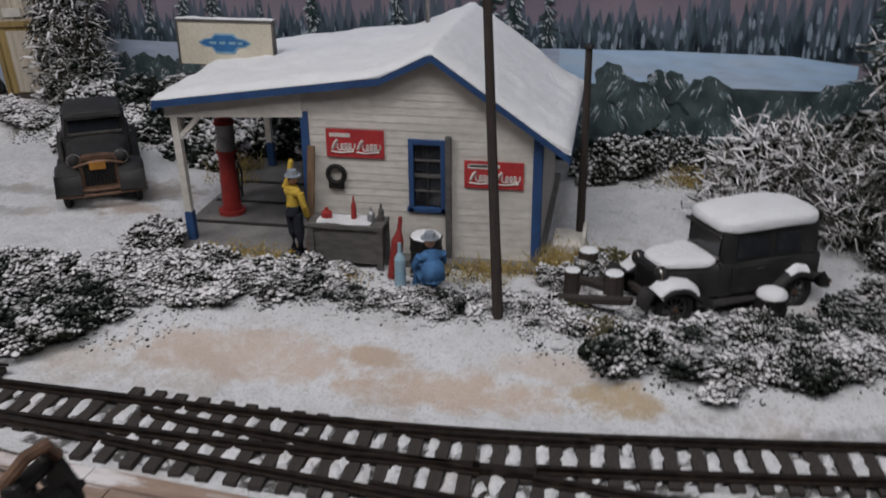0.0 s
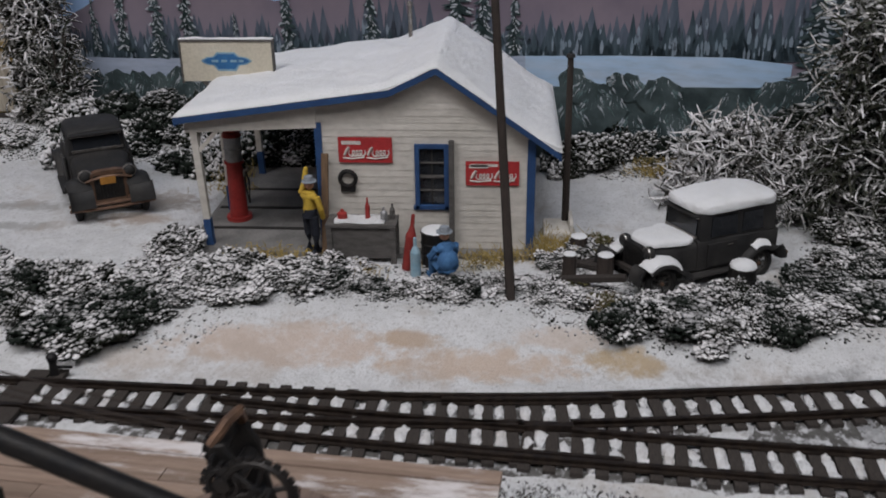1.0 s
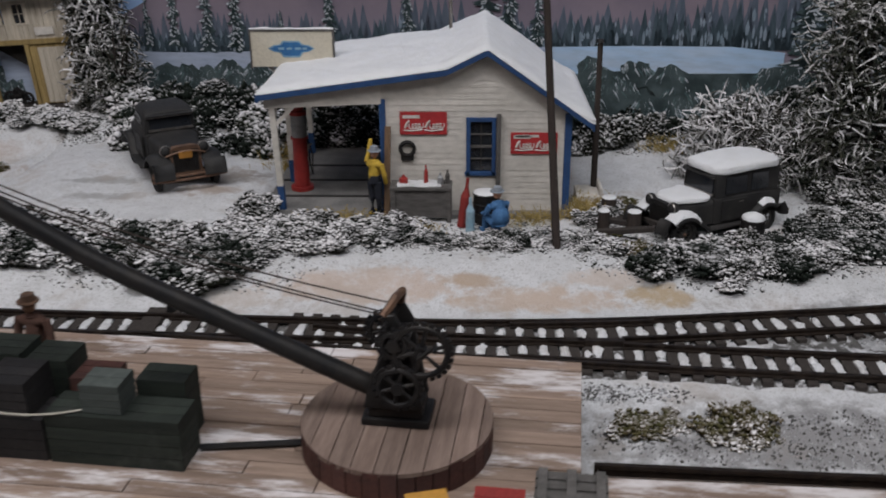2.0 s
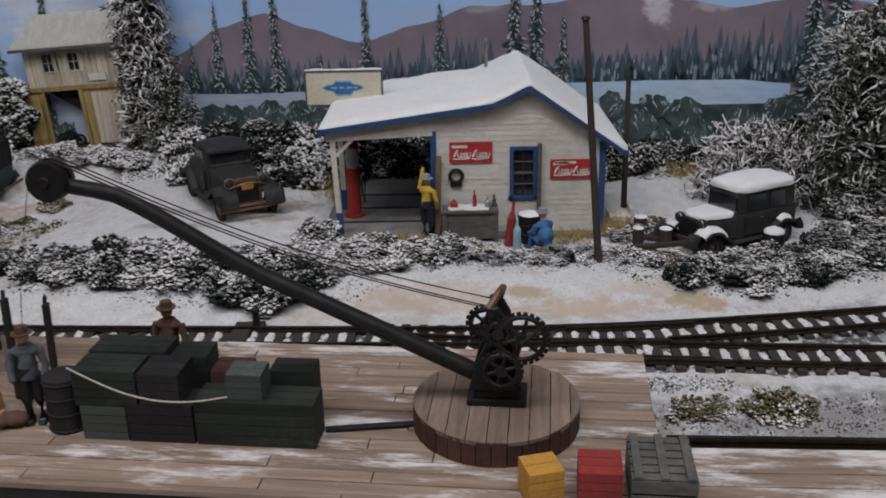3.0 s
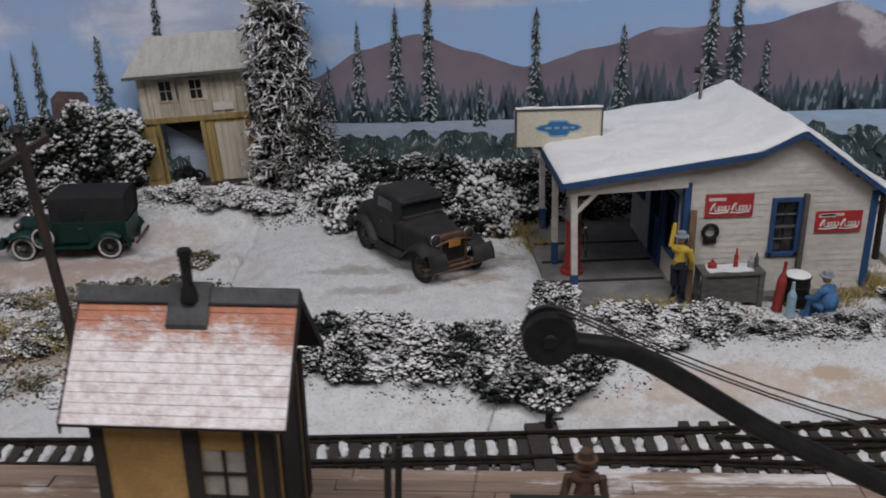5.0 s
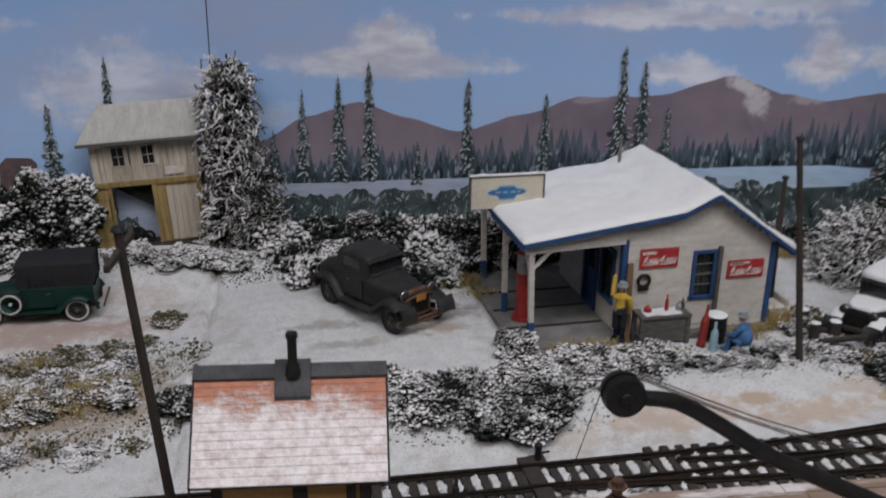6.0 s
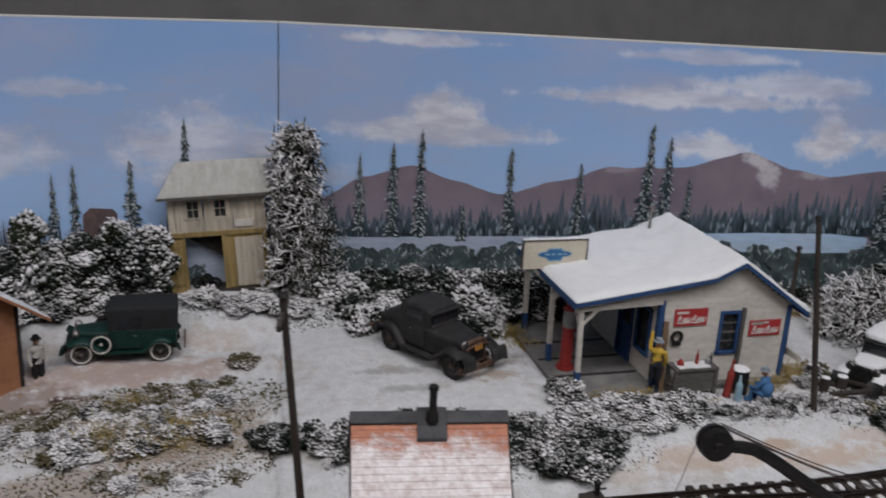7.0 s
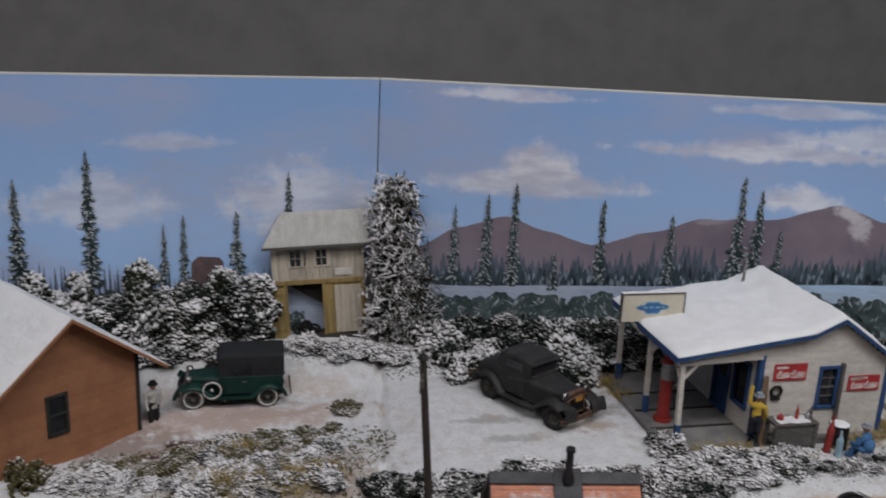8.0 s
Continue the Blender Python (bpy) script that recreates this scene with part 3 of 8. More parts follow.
def hill_material():
    """Mauve hills with a plume of painted snow trailing from the summit."""
    m = bpy.data.materials.new("painted_mauve_hill")
    m.use_nodes = True
    nt = m.node_tree
    bs = nt.nodes["Principled BSDF"]
    vec = plan_coords(nt)
    sep = nt.nodes.new("ShaderNodeSeparateXYZ")
    nt.links.new(vec, sep.inputs[0])
    X, Z = sep.outputs["X"], sep.outputs["Z"]
    n1 = noise_node(nt, vec, 0.5, 5, 0.6)
    n2 = noise_node(nt, vec, 2.4, 5, 0.65)
    col = mix_node(nt, step_node(nt, n1, 0.3, 0.7), (0.235, 0.19, 0.225), (0.175, 0.145, 0.185))
    col = mix_node(nt, math_node(nt, "MULTIPLY", step_node(nt, Z, 4.6, 2.6), 0.45), col, (0.30, 0.27, 0.33))
    for cx, cz, rx, rz, lean, power in ((2.05, 5.75, 0.75, 0.35, -0.35, 0.9), (2.45, 5.2, 0.45, 0.55, -0.2, 0.75), (4.2, 5.4, 0.8, 0.25, 0.1, 0.4), (-3.0, 5.2, 0.7, 0.15, 0.05, 0.25)):
        dx = math_node(nt, "SUBTRACT", X, cx)
        dz = math_node(nt, "MULTIPLY", math_node(nt, "SUBTRACT", math_node(nt, "SUBTRACT", Z, cz), math_node(nt, "MULTIPLY", dx, lean)), 1 / rz)
        dx = math_node(nt, "MULTIPLY", dx, 1 / rx)
        d = math_node(nt, "SQRT", math_node(nt, "ADD", math_node(nt, "MULTIPLY", dx, dx), math_node(nt, "MULTIPLY", dz, dz)))
        v = math_node(nt, "SUBTRACT", math_node(nt, "MULTIPLY_ADD", n2, 1.8, 0.1), d)
        col = mix_node(nt, math_node(nt, "MULTIPLY", step_node(nt, v, -0.1, 0.6), power), col, (0.60, 0.57, 0.62))
    nt.links.new(col, bs.inputs["Base Color"])
    bs.inputs["Roughness"].default_value = 0.85
    bs.inputs["Specular IOR Level"].default_value = 0.2
    return m


HILL = hill_material()
LAKE = mat("painted_lake_mist", (0.44, 0.49, 0.60), (0.36, 0.43, 0.57), 0.85, scale=0.4, fine=4, bump=0.05, stretch=(0.4, 0.4, 2))
LAKEBLUE = mat("painted_blue_lake", (0.36, 0.54, 0.76), (0.50, 0.58, 0.70), 0.85, scale=0.4, fine=4, bump=0.05, stretch=(0.4, 0.4, 2))
FARWOOD = mat("painted_far_wood", (0.075, 0.10, 0.135), (0.125, 0.145, 0.19), 0.85, scale=1.5, fine=7, bump=0.05, stretch=(3, 3, 0.6))
FARDARK = mat("painted_far_wood_dark", (0.028, 0.048, 0.062), (0.075, 0.105, 0.13), 0.85, scale=1.8, fine=7, bump=0.05, stretch=(4, 4, 0.7))
PINE = mat("painted_pine_dark", (0.035, 0.06, 0.06), (0.07, 0.10, 0.11), 0.85, scale=2.5, fine=8, bump=0.05)
PINESNOW = mat("painted_pine_snow", (0.56, 0.59, 0.63), (0.38, 0.43, 0.48), 0.85, scale=2.5, fine=8, bump=0.05)
LOWWOOD = mat("painted_near_wood", (0.025, 0.04, 0.043), (0.085, 0.115, 0.12), 0.85, scale=1.3, fine=6, bump=0.05)
MIST = mat("painted_mist_strokes", (0.16, 0.22, 0.27), (0.28, 0.33, 0.40), 0.85, scale=1.2, fine=8, bump=0.05)
TEAL = mat("painted_teal_strokes", (0.07, 0.125, 0.13), (0.15, 0.21, 0.215), 0.85, scale=2.5, fine=8, bump=0.05)
BRICKHUT = mat("painted_brick_hut", (0.17, 0.105, 0.10), (0.11, 0.08, 0.085), 0.85, scale=2.5, fine=9, bump=0.05)


def backdrop():
    back = thing("backdrop", 0, 0, 0, 0, "painted winter backdrop with mauve hills, pines and cloudy sky", "backdrop", kind="structure")
    for name, x0, x1 in (("sky_board", -42, SEAM_X - 0.012), ("sky_board", SEAM_X + 0.012, 13.5)):
        b = to_bm()
        pts = [on_board(x0, 0), on_board(x1, 0), on_board(x1, 0, -0.25), on_board(x0, 0, -0.25)]
        prism(b, [(p.x, p.y) for p in pts], "z", -1.2, TOP)
        part(name, b, SKY, back)
        b = to_bm()
        pts = [on_board(x0, 0, 0.01), on_board(x1, 0, 0.01), on_board(x1, 0, -0.26), on_board(x0, 0, -0.26)]
        prism(b, [(p.x, p.y) for p in pts], "z", TOP, TOP + 0.05)
        part("board_edge", b, ROOMCEIL, back, "pale raw edge of the board")
    b = to_bm()
    beam(b, on_board(SEAM_X, 0, 0.01), on_board(SEAM_X, TOP, 0.01), 0.03, 0.03)
    part("seam", b, DARKTRIM, back, "thin dark joint between two boards")

    def patch(name, outline, off, material, label=""):
        bm = to_bm()
        bm.faces.new([bm.verts.new(on_board(x, z, off)) for x, z in outline])
        bmesh.ops.triangulate(bm, faces=bm.faces)
        return part(name, bm, material, back, label)

    def ridge_line(points, step, rough, seed):
        out = []
        for (xa, za), (xb, zb) in zip(points, points[1:]):
            n = max(1, int((xb - xa) / step))
            for i in range(n):
                u = i / n
                s = u * u * (3 - 2 * u) * 0.6 + u * 0.4
                x = xa + (xb - xa) * u
                out.append((x, za + (zb - za) * s + rough * noise.noise(Vector((x * 1.7, seed, 0)))))
        return out + [points[-1]]

    hills = ridge_line([(-14.6, 3.1), (-13.7, 3.6), (-12.3, 4.45), (-10.5, 4.98), (-9.1, 4.5), (-7.3, 4.02), (-5.0, 4.68), (-3.4, 5.28), (-0.9, 5.36),
                        (1.6, 6.1), (3.2, 5.55), (4.7, 5.3), (6.7, 5.65), (9.5, 5.4), (13.2, 5.0)], 0.3, 0.06, 3)
    bm = to_bm()
    top = [bm.verts.new(on_board(x, z, 0.015)) for x, z in hills]
    low = [bm.verts.new(on_board(x, 1.0, 0.015)) for x, z in hills]
    for i in range(len(hills) - 1):
        bm.faces.new((low[i], low[i + 1], top[i + 1], top[i]))
    part("hill", bm, HILL, back, "mauve painted hills")
    def wood(name, points, low, seed, material, off, width):
        """A band of small painted firs."""
        rnd = random.Random(seed)
        bm = to_bm()
        x = points[0][0]
        while x < points[-1][0]:
            top = float(np.interp(x, [p[0] for p in points], [p[1] for p in points])) * rnd.uniform(0.86, 1.08)
            bot = low(x)
            w = width * rnd.uniform(0.7, 1.3)
            f = [bm.verts.new(on_board(x - w, bot, off)), bm.verts.new(on_board(x + w, bot, off))]
            for k in (0.35, 0.7):
                z = bot + (top - bot) * k
                f.append(bm.verts.new(on_board(x + w * (1.05 - k) + rnd.uniform(-0.03, 0.03), z, off)))
            f.append(bm.verts.new(on_board(x, top, off)))
            for k in (0.7, 0.35):
                z = bot + (top - bot) * k
                f.append(bm.verts.new(on_board(x - w * (1.05 - k) + rnd.uniform(-0.03, 0.03), z, off)))
            bm.faces.new(f)
            x += width * rnd.uniform(0.5, 1.1)
        firs = tagged(part(name, bm, material, back), kind="stuff")
        bm = to_bm()
        for _ in range(int((points[-1][0] - points[0][0]) * 9)):
            x = rnd.uniform(points[0][0], points[-1][0])
            top, bot = float(np.interp(x, [p[0] for p in points], [p[1] for p in points])), low(x)
            z = bot + (top - bot) * rnd.uniform(0.1, 0.6)
            L, w = rnd.uniform(0.15, 0.45), rnd.uniform(0.012, 0.035)
            bm.faces.new([bm.verts.new(on_board(x + dx, z + dz, off + 0.004)) for dx, dz in ((-w, -L / 2), (w, -L / 2), (w * 1.6, 0), (0, L / 2), (-w * 1.5, 0.02))])
        tagged(part("brush_strokes", bm, MIST, firs), kind="stuff")
        return firs

    wood("far_firs", [(-14.9, 3.0), (-13.1, 3.2), (-9.0, 3.4), (-6.3, 3.55), (-4.9, 4.15), (-0.7, 3.9), (3.4, 4.5), (6.8, 5.1), (13, 5.4)], lambda x: 1.9 + 0.06 * (x + 13), 4, FARWOOD, 0.03, 0.25)
    wood("far_firs", [(-15.0, 2.7), (-9.0, 2.9), (-6.3, 3.2), (-0.7, 3.5), (3.4, 3.9), (6.8, 4.4), (13, 4.8)], lambda x: 1.9 + 0.06 * (x + 13), 9, FARDARK, 0.04, 0.2)
    wood("far_firs", [(-30, 3.4), (-24, 2.9), (-20, 2.9), (-15.5, 2.6)], lambda x: -0.9, 12, FARWOOD, 0.03, 0.2)
    patch("lake", [(-15.2, 2.0), (-12, 2.1), (-8.9, 2.3), (-5, 2.5), (-0.1, 2.85), (-0.1, 1.0), (-15.2, 0.6)], 0.05, LAKE, "misty painted lake")
    patch("lake", [(-0.1, 2.85), (2.4, 3.0), (5.1, 3.1), (6.5, 3.0), (6.5, 1.2), (-0.1, 1.0)], 0.05, LAKEBLUE, "pale blue painted lake")
    def thicket(points, seed):
        """Painted round bushes, overlapping in a band."""
        rnd = random.Random(seed)
        bm, white, teal = to_bm(), to_bm(), to_bm()
        xs, zs = [p[0] for p in points], [p[1] for p in points]

        def stroke(m, x, z, side, L, w, off):
            us = (0, 0.33, 0.66, 1)
            pts = [(x + side * L * 0.6 * u, z - L * (0.25 * u + 0.75 * u * u)) for u in us]
            up = [m.verts.new(on_board(a, c + w * (1.1 - u), off)) for (a, c), u in zip(pts, us)]
            dn = [m.verts.new(on_board(a, c - w * (1.1 - u), off)) for (a, c), u in zip(pts, us)]
            for k in range(3):
                m.faces.new((up[k], up[k + 1], dn[k + 1], dn[k]))

        mounds = int((xs[-1] - xs[0]) * 7)
        for i in range(mounds):
            x = rnd.uniform(xs[0], xs[-1])
            level = 1.05 - 0.6 * i / mounds
            top = float(np.interp(x, xs, zs)) * (level + rnd.uniform(-0.06, 0.06))
            w, h, off = rnd.uniform(0.3, 0.62), rnd.uniform(0.7, 1.2), 0.06 + 0.002 * i
            ring = [bm.verts.new(on_board(x + w * math.cos(a) * (1 + 0.12 * math.sin(5 * a + i)), top - h * 0.5 + h * 0.5 * math.sin(a) * (1 + 0.1 * math.sin(7 * a + i)), off)) for a in [2 * math.pi * k / 20 for k in range(20)]]
            bm.faces.new(ring)
            frost = rnd.uniform(0.4, 1.1)
            for _ in range(24):
                a = math.pi * rnd.uniform(0.06, 0.94)
                rr = rnd.uniform(0.45, 0.98)
                sx, sz = x + w * rr * math.cos(a), top - h * 0.5 + h * 0.5 * rr * math.sin(a)
                m = white if rnd.random() < frost * (0.25 + 0.6 * rr * math.sin(a)) else teal
                stroke(m, sx, sz, math.cos(a) * 1.3, rnd.uniform(0.1, 0.3), rnd.uniform(0.018, 0.048), off + 0.001)
        bm.faces.new([bm.verts.new(on_board(x, z, 0.055)) for x, z in ((xs[0], -1.1), (xs[-1], -1.1), (xs[-1], zs[-1] * 0.7), (xs[0], zs[0] * 0.7))])
        low = tagged(part("near_wood", bm, LOWWOOD, back), kind="stuff")
        for material, m in ((PINESNOW, white), (TEAL, teal)):
            tagged(part("brush_strokes", m, material, low), kind="stuff")
        return low

    thicket([(-15.2, 1.6), (-8.9, 1.9), (0, 2.3), (3, 2.6), (6, 2.8), (13, 4.0)], 21)
    thicket([(-34, 2.2), (-24, 2.0), (-15.5, 1.6)], 22)

    def pine(x, top, bot, w, seed, off=0.07):
        rnd = random.Random(seed)
        bm, sn = to_bm(), to_bm()
        bm.faces.new([bm.verts.new(on_board(x + a, z, off)) for a, z in ((-0.035, bot), (0.035, bot), (0.012, top), (-0.012, top))])
        n = int((top - bot) / 0.11)
        for i in range(n):
            u = i / n
            z = top - (top - bot) * u
            reach = w * (0.14 + 0.62 * u ** 0.7) * (0.55 + 0.9 * abs(noise.noise(Vector((seed * 3.7, u * 9.0, 0)))) + 0.25 * rnd.random())
            for side in (-1, 1):
                for _ in range(2):
                    r = reach * rnd.uniform(0.3, 1.3)
                    zz = z + rnd.uniform(-0.07, 0.07)
                    drop = rnd.uniform(0.03, 0.16)
                    th = rnd.uniform(0.05, 0.12)
                    bm.faces.new([bm.verts.new(on_board(x + side * a, b, off)) for a, b in ((0, zz + th), (r, zz - drop), (r * 0.7, zz - drop - th * 0.5), (0, zz - th))])
                    if rnd.random() < 0.78:
                        a0 = rnd.uniform(-0.1, 0.75)
                        sn.faces.new([sn.verts.new(on_board(x + side * r * a, b, off + 0.012)) for a, b in
                                      ((a0, zz + th * 0.5 - drop * a0), (a0 + 0.4, zz - drop * (a0 + 0.4) + th * 0.25), (a0 + 0.35, zz - drop * (a0 + 0.4) - th * 0.25), (a0, zz - drop * a0 - th * 0.1))])
        p = part("pine", bm, PINE, back)
        part("pine_snow", sn, PINESNOW, p)

    for i, (x, top, bot, w) in enumerate(((-12.4, 5.3, 2.3, 0.36), (-11.2, 5.75, 2.2, 0.4), (-10.2, 6.3, 2.2, 0.42), (-6.95, 5.78, 2.5, 0.42), (-4.4, 5.3, 2.6, 0.4),
                                          (-1.95, 6.9, 2.8, 0.5), (-1.25, 6.5, 2.8, 0.48), (-0.4, 5.0, 2.9, 0.3), (7.0, 6.7, 2.4, 0.7), (7.7, 7.4, 2.4, 0.9),
                                          (8.8, 7.0, 2.2, 0.9), (10.2, 7.6, 2.0, 1.0), (-18.7, 6.4, 4.0, 0.32), (-20.6, 4.95, 2.0, 0.5), (-22.5, 4.85, 2.3, 0.32), (-23.2, 4.55, 2.3, 0.3),
                                          (-25.7, 7.25, 2.3, 0.55), (-28.1, 6.2, 2.0, 0.6), (-30.2, 6.6, 2.0, 0.6), (-8.6, 3.5, 2.2, 0.3), (-13.4, 3.9, 2.2, 0.3))):
        pine(x, top, bot, w, 40 + i)
    patch("hut", [(-22.3, 1.4), (-21.1, 1.4), (-21.1, 3.1), (-21.25, 3.28), (-22.0, 3.34), (-22.25, 3.1)], 0.06, BRICKHUT, "dull red painted hut")


backdrop()


# ---- the railway ----
def spline(pts, x):
    """A smooth y for x through plan points (Catmull-Rom by x)."""
    i = max(0, min(len(pts) - 2, next((k for k in range(len(pts) - 1) if x < pts[k + 1][0]), len(pts) - 2)))
    (x0, y0), (x1, y1) = pts[i], pts[i + 1]
    s0 = (pts[i + 1][1] - pts[max(i - 1, 0)][1]) / (pts[i + 1][0] - pts[max(i - 1, 0)][0])
    s1 = (pts[min(i + 2, len(pts) - 1)][1] - pts[i][1]) / (pts[min(i + 2, len(pts) - 1)][0] - pts[i][0])
    L = x1 - x0
    t = (x - x0) / L
    return (2 * t ** 3 - 3 * t * t + 1) * y0 + (t ** 3 - 2 * t * t + t) * L * s0 + (-2 * t ** 3 + 3 * t * t) * y1 + (t ** 3 - t * t) * L * s1


ROUTE_A = [(-34, -3.9), (-24, -4.7), (-15, -5.4), (-9, -5.7), (-3, -5.89), (0, -5.8), (2.4, -5.57), (6, -5.12), (10, -4.4), (14, -3.6)]
ROUTE_B = [(-9, -5.7), (-6.5, -5.98), (-4, -6.33), (0.4, -6.78), (5, -7.15), (9, -7.4), (14, -7.6)]
GAUGE, TIE_TOP, RAIL_TOP = 0.80, -0.42, -0.30


def rail_mesh(bm, pts, z0, z1):
    """A rail with foot, web and head along plan points."""
    prof = [(-0.07, 0), (0.07, 0), (0.07, 0.25), (0.02, 0.35), (0.02, 0.7), (0.038, 0.75), (0.038, 1), (-0.038, 1), (-0.038, 0.75), (-0.02, 0.7), (-0.02, 0.35), (-0.07, 0.25)]
    rings = []
    for i, p in enumerate(pts):
        a, b = pts[max(i - 1, 0)], pts[min(i + 1, len(pts) - 1)]
        d = Vector((b[0] - a[0], b[1] - a[1])).normalized()
        rings.append([bm.verts.new((p[0] - d.y * u, p[1] + d.x * u, z0 + (z1 - z0) * v)) for u, v in prof])
    for a, b in zip(rings, rings[1:]):
        for k in range(len(prof)):
            bm.faces.new((a[k], a[(k + 1) % 12], b[(k + 1) % 12], b[k]))
    bm.faces.new(rings[0])
    bm.faces.new(rings[-1][::-1])
    bmesh.ops.recalc_face_normals(bm, faces=bm.faces)
    return bm


def offset_line(route, x0, x1, off, step=0.4):
    out = []
    n = int((x1 - x0) / step)
    for i in range(n + 1):
        x = x0 + (x1 - x0) * i / n
        s = (spline(route, x + 0.05) - spline(route, x - 0.05)) / 0.1
        out.append((x - off * s / math.hypot(1, s), spline(route, x) + off / math.hypot(1, s)))
    return out


def railway():
    rnd = random.Random(5)
    bed = to_bm()
    for x0, x1 in ((-34, 14),):
        n = 400
        rows = []
        for i in range(n + 1):
            x = x0 + (x1 - x0) * i / n
            top = spline(ROUTE_A, x) + 0.75
            bot = (spline(ROUTE_B, x) if x > -9 else spline(ROUTE_A, x)) - 0.78
            row = []
            for j in range(15):
                y = top + (bot - top) * j / 14
                z = -0.50 + 0.03 * noise.noise(Vector((x * 3, y * 3, 7)))
                if j in (0, 14):
                    z = -0.64
                row.append(bed.verts.new((x, y, z)))
            rows.append(row)
        for a, b in zip(rows, rows[1:]):
            for j in range(14):
                bed.faces.new((a[j], a[j + 1], b[j + 1], b[j]))
    bmesh.ops.recalc_face_normals(bed, faces=bed.faces)
    track = thing("railway_track", -3, -5.9, -0.5, 0, "rusty narrow gauge track with a turnout on dark sleepers", "track", kind="structure")

    def under(name, bm, m, label=""):
        bmesh.ops.translate(bm, vec=(3, 5.9, 0.5), verts=bm.verts)
        return part(name, bm, m, track, label)

    bed_ob = under("ballast", bed, BALLAST, "grey ballast bed dusted with snow")
    tie_b = to_bm()
    box(tie_b, -0.1, -0.6, -0.12, 0.1, 0.6, 0, 0.015)
    tie_me = mesh_of("tie", tie_b, TIE)
    long_b = to_bm()
    box(long_b, -0.1, -0.95, -0.12, 0.1, 0.95, 0, 0.015)
    long_me = mesh_of("tie_long", long_b, TIE)
    heap = to_bm()
    x = -20.0
    spots = []
    while x < 9.0:
        spots.append((x, "A"))
        x += 0.40
    x = -0.2
    while x < 9.0:
        spots.append((x, "B"))
        x += 0.40
    for x, which in spots:
        route = ROUTE_A if which == "A" else ROUTE_B
        y = spline(route, x)
        s = math.degrees(math.atan((spline(route, x + 0.1) - spline(route, x - 0.1)) / 0.2))
        me = tie_me
        if which == "A" and -6.2 < x < -0.3:
            me, y = long_me, (y + spline(ROUTE_B, x)) / 2
        ob = part("tie", me, None, track, at=(x + 3 + rnd.uniform(-0.02, 0.02), y + 5.9, TIE_TOP + 0.5), turn=(0, 0, s + rnd.uniform(-1.5, 1.5)))
        # snow lying between this sleeper and the next
        half = 0.34 if me is tie_me else 0.62
        for _ in range(5 if me is tie_me else 9):
            r = rnd.uniform(0.09, 0.145)
            yy = y + rnd.uniform(-half, half)
            ball(heap, (x + 0.2 + rnd.uniform(-0.03, 0.03), yy, -0.475), r, 0.85, 1.7, 0.75, 1)
    for v in heap.verts:
        v.co += 0.05 * noise.noise_vector(v.co * 6)
        v.co.z = min(v.co.z, -0.37)
    tagged(under("snow_between_ties", heap, DECKSNOW, "snow packed between the sleepers"), kind="stuff")
    A, B = ROUTE_A, ROUTE_B
    g = GAUGE / 2
    for line in (offset_line(A, -34, 14, g), offset_line(A, -34, -0.25, -g), offset_line(A, 0.5, 14, -g),
                 offset_line(B, -5.6, -0.25, g), offset_line(B, 0.5, 14, g), offset_line(B, -8.6, 14, -g)):
        b = to_bm()
        rail_mesh(b, line, TIE_TOP, RAIL_TOP)
        under("rail", b, RAIL)
    for line in (offset_line(A, -1.6, 1.3, g - 0.11), offset_line(B, -1.6, 1.3, -g + 0.11)):
        b = to_bm()
        rail_mesh(b, line, TIE_TOP, RAIL_TOP)
        under("check_rail", b, RAIL)
    b = to_bm()
    fx, fy = 0.12, (spline(A, 0.1) - g + spline(B, 0.1) + g) / 2
    box(b, fx - 0.45, fy - 0.07, TIE_TOP, fx + 0.45, fy + 0.07, RAIL_TOP, 0.01)
    under("frog", b, RAIL)
    b = to_bm()
    box(b, -9.1, -6.6, -0.46, -8.7, -4.9, -0.36, 0.02)
    under("switch_timber", b, TIE)


railway()

# ---- the dock ----
DECK_Z = 0.6
DECK_TURN = -6.0


def dock():
    """Local x runs along the dock's far edge from its right-hand corner, y away from the track."""
    rnd = random.Random(8)
    d = thing("dock", -0.55, -8.76, 0, 180 + DECK_TURN, "weathered plank loading dock with trodden snow", "dock", kind="structure")
    wide, deep = 30.0, 4.95
    b = to_bm()
    box(b, 0.05, 0.05, -0.9, wide, deep - 0.05, DECK_Z - 0.09)
    part("frame", b, DARKTRIM, d)
    y, row = 0.0, 0
    while y < deep - 0.05:
        w = min(0.30, deep - y)
        x = 0.0
        while x < wide:
            L = min(rnd.uniform(3.5, 6.5), wide - x)
            if wide - x - L < 1.0:
                L = wide - x
            b = to_bm()
            z = DECK_Z + rnd.uniform(-0.012, 0.012)
            box(b, x + 0.008, y + 0.008, DECK_Z - 0.09, x + L - 0.008, y + w - 0.008, z, 0.012)
            part("plank", b, DECK, d)
            x += L
        y += w


dock()


def side_platform():
    p = thing("side_platform", -0.4, -11.05, 0, DECK_TURN + 3, "low plank platform with snow beside a single rail", "platform", kind="structure")
    rnd = random.Random(9)
    for i in range(14):
        b = to_bm()
        box(b, -0.2 + rnd.uniform(0, 0.02), -0.25 - 0.36 * (i + 1), -0.5, 9.5, -0.25 - 0.36 * i - 0.015, 0.2 + rnd.uniform(-0.01, 0.01), 0.012)
        part("plank", b, DECK, p)
    b = to_bm()
    rail_mesh(b, [(-0.2, -0.08), (4, -0.08), (9.5, -0.08)], 0.0, 0.3)
    part("rail", b, RAIL, p)


side_platform()


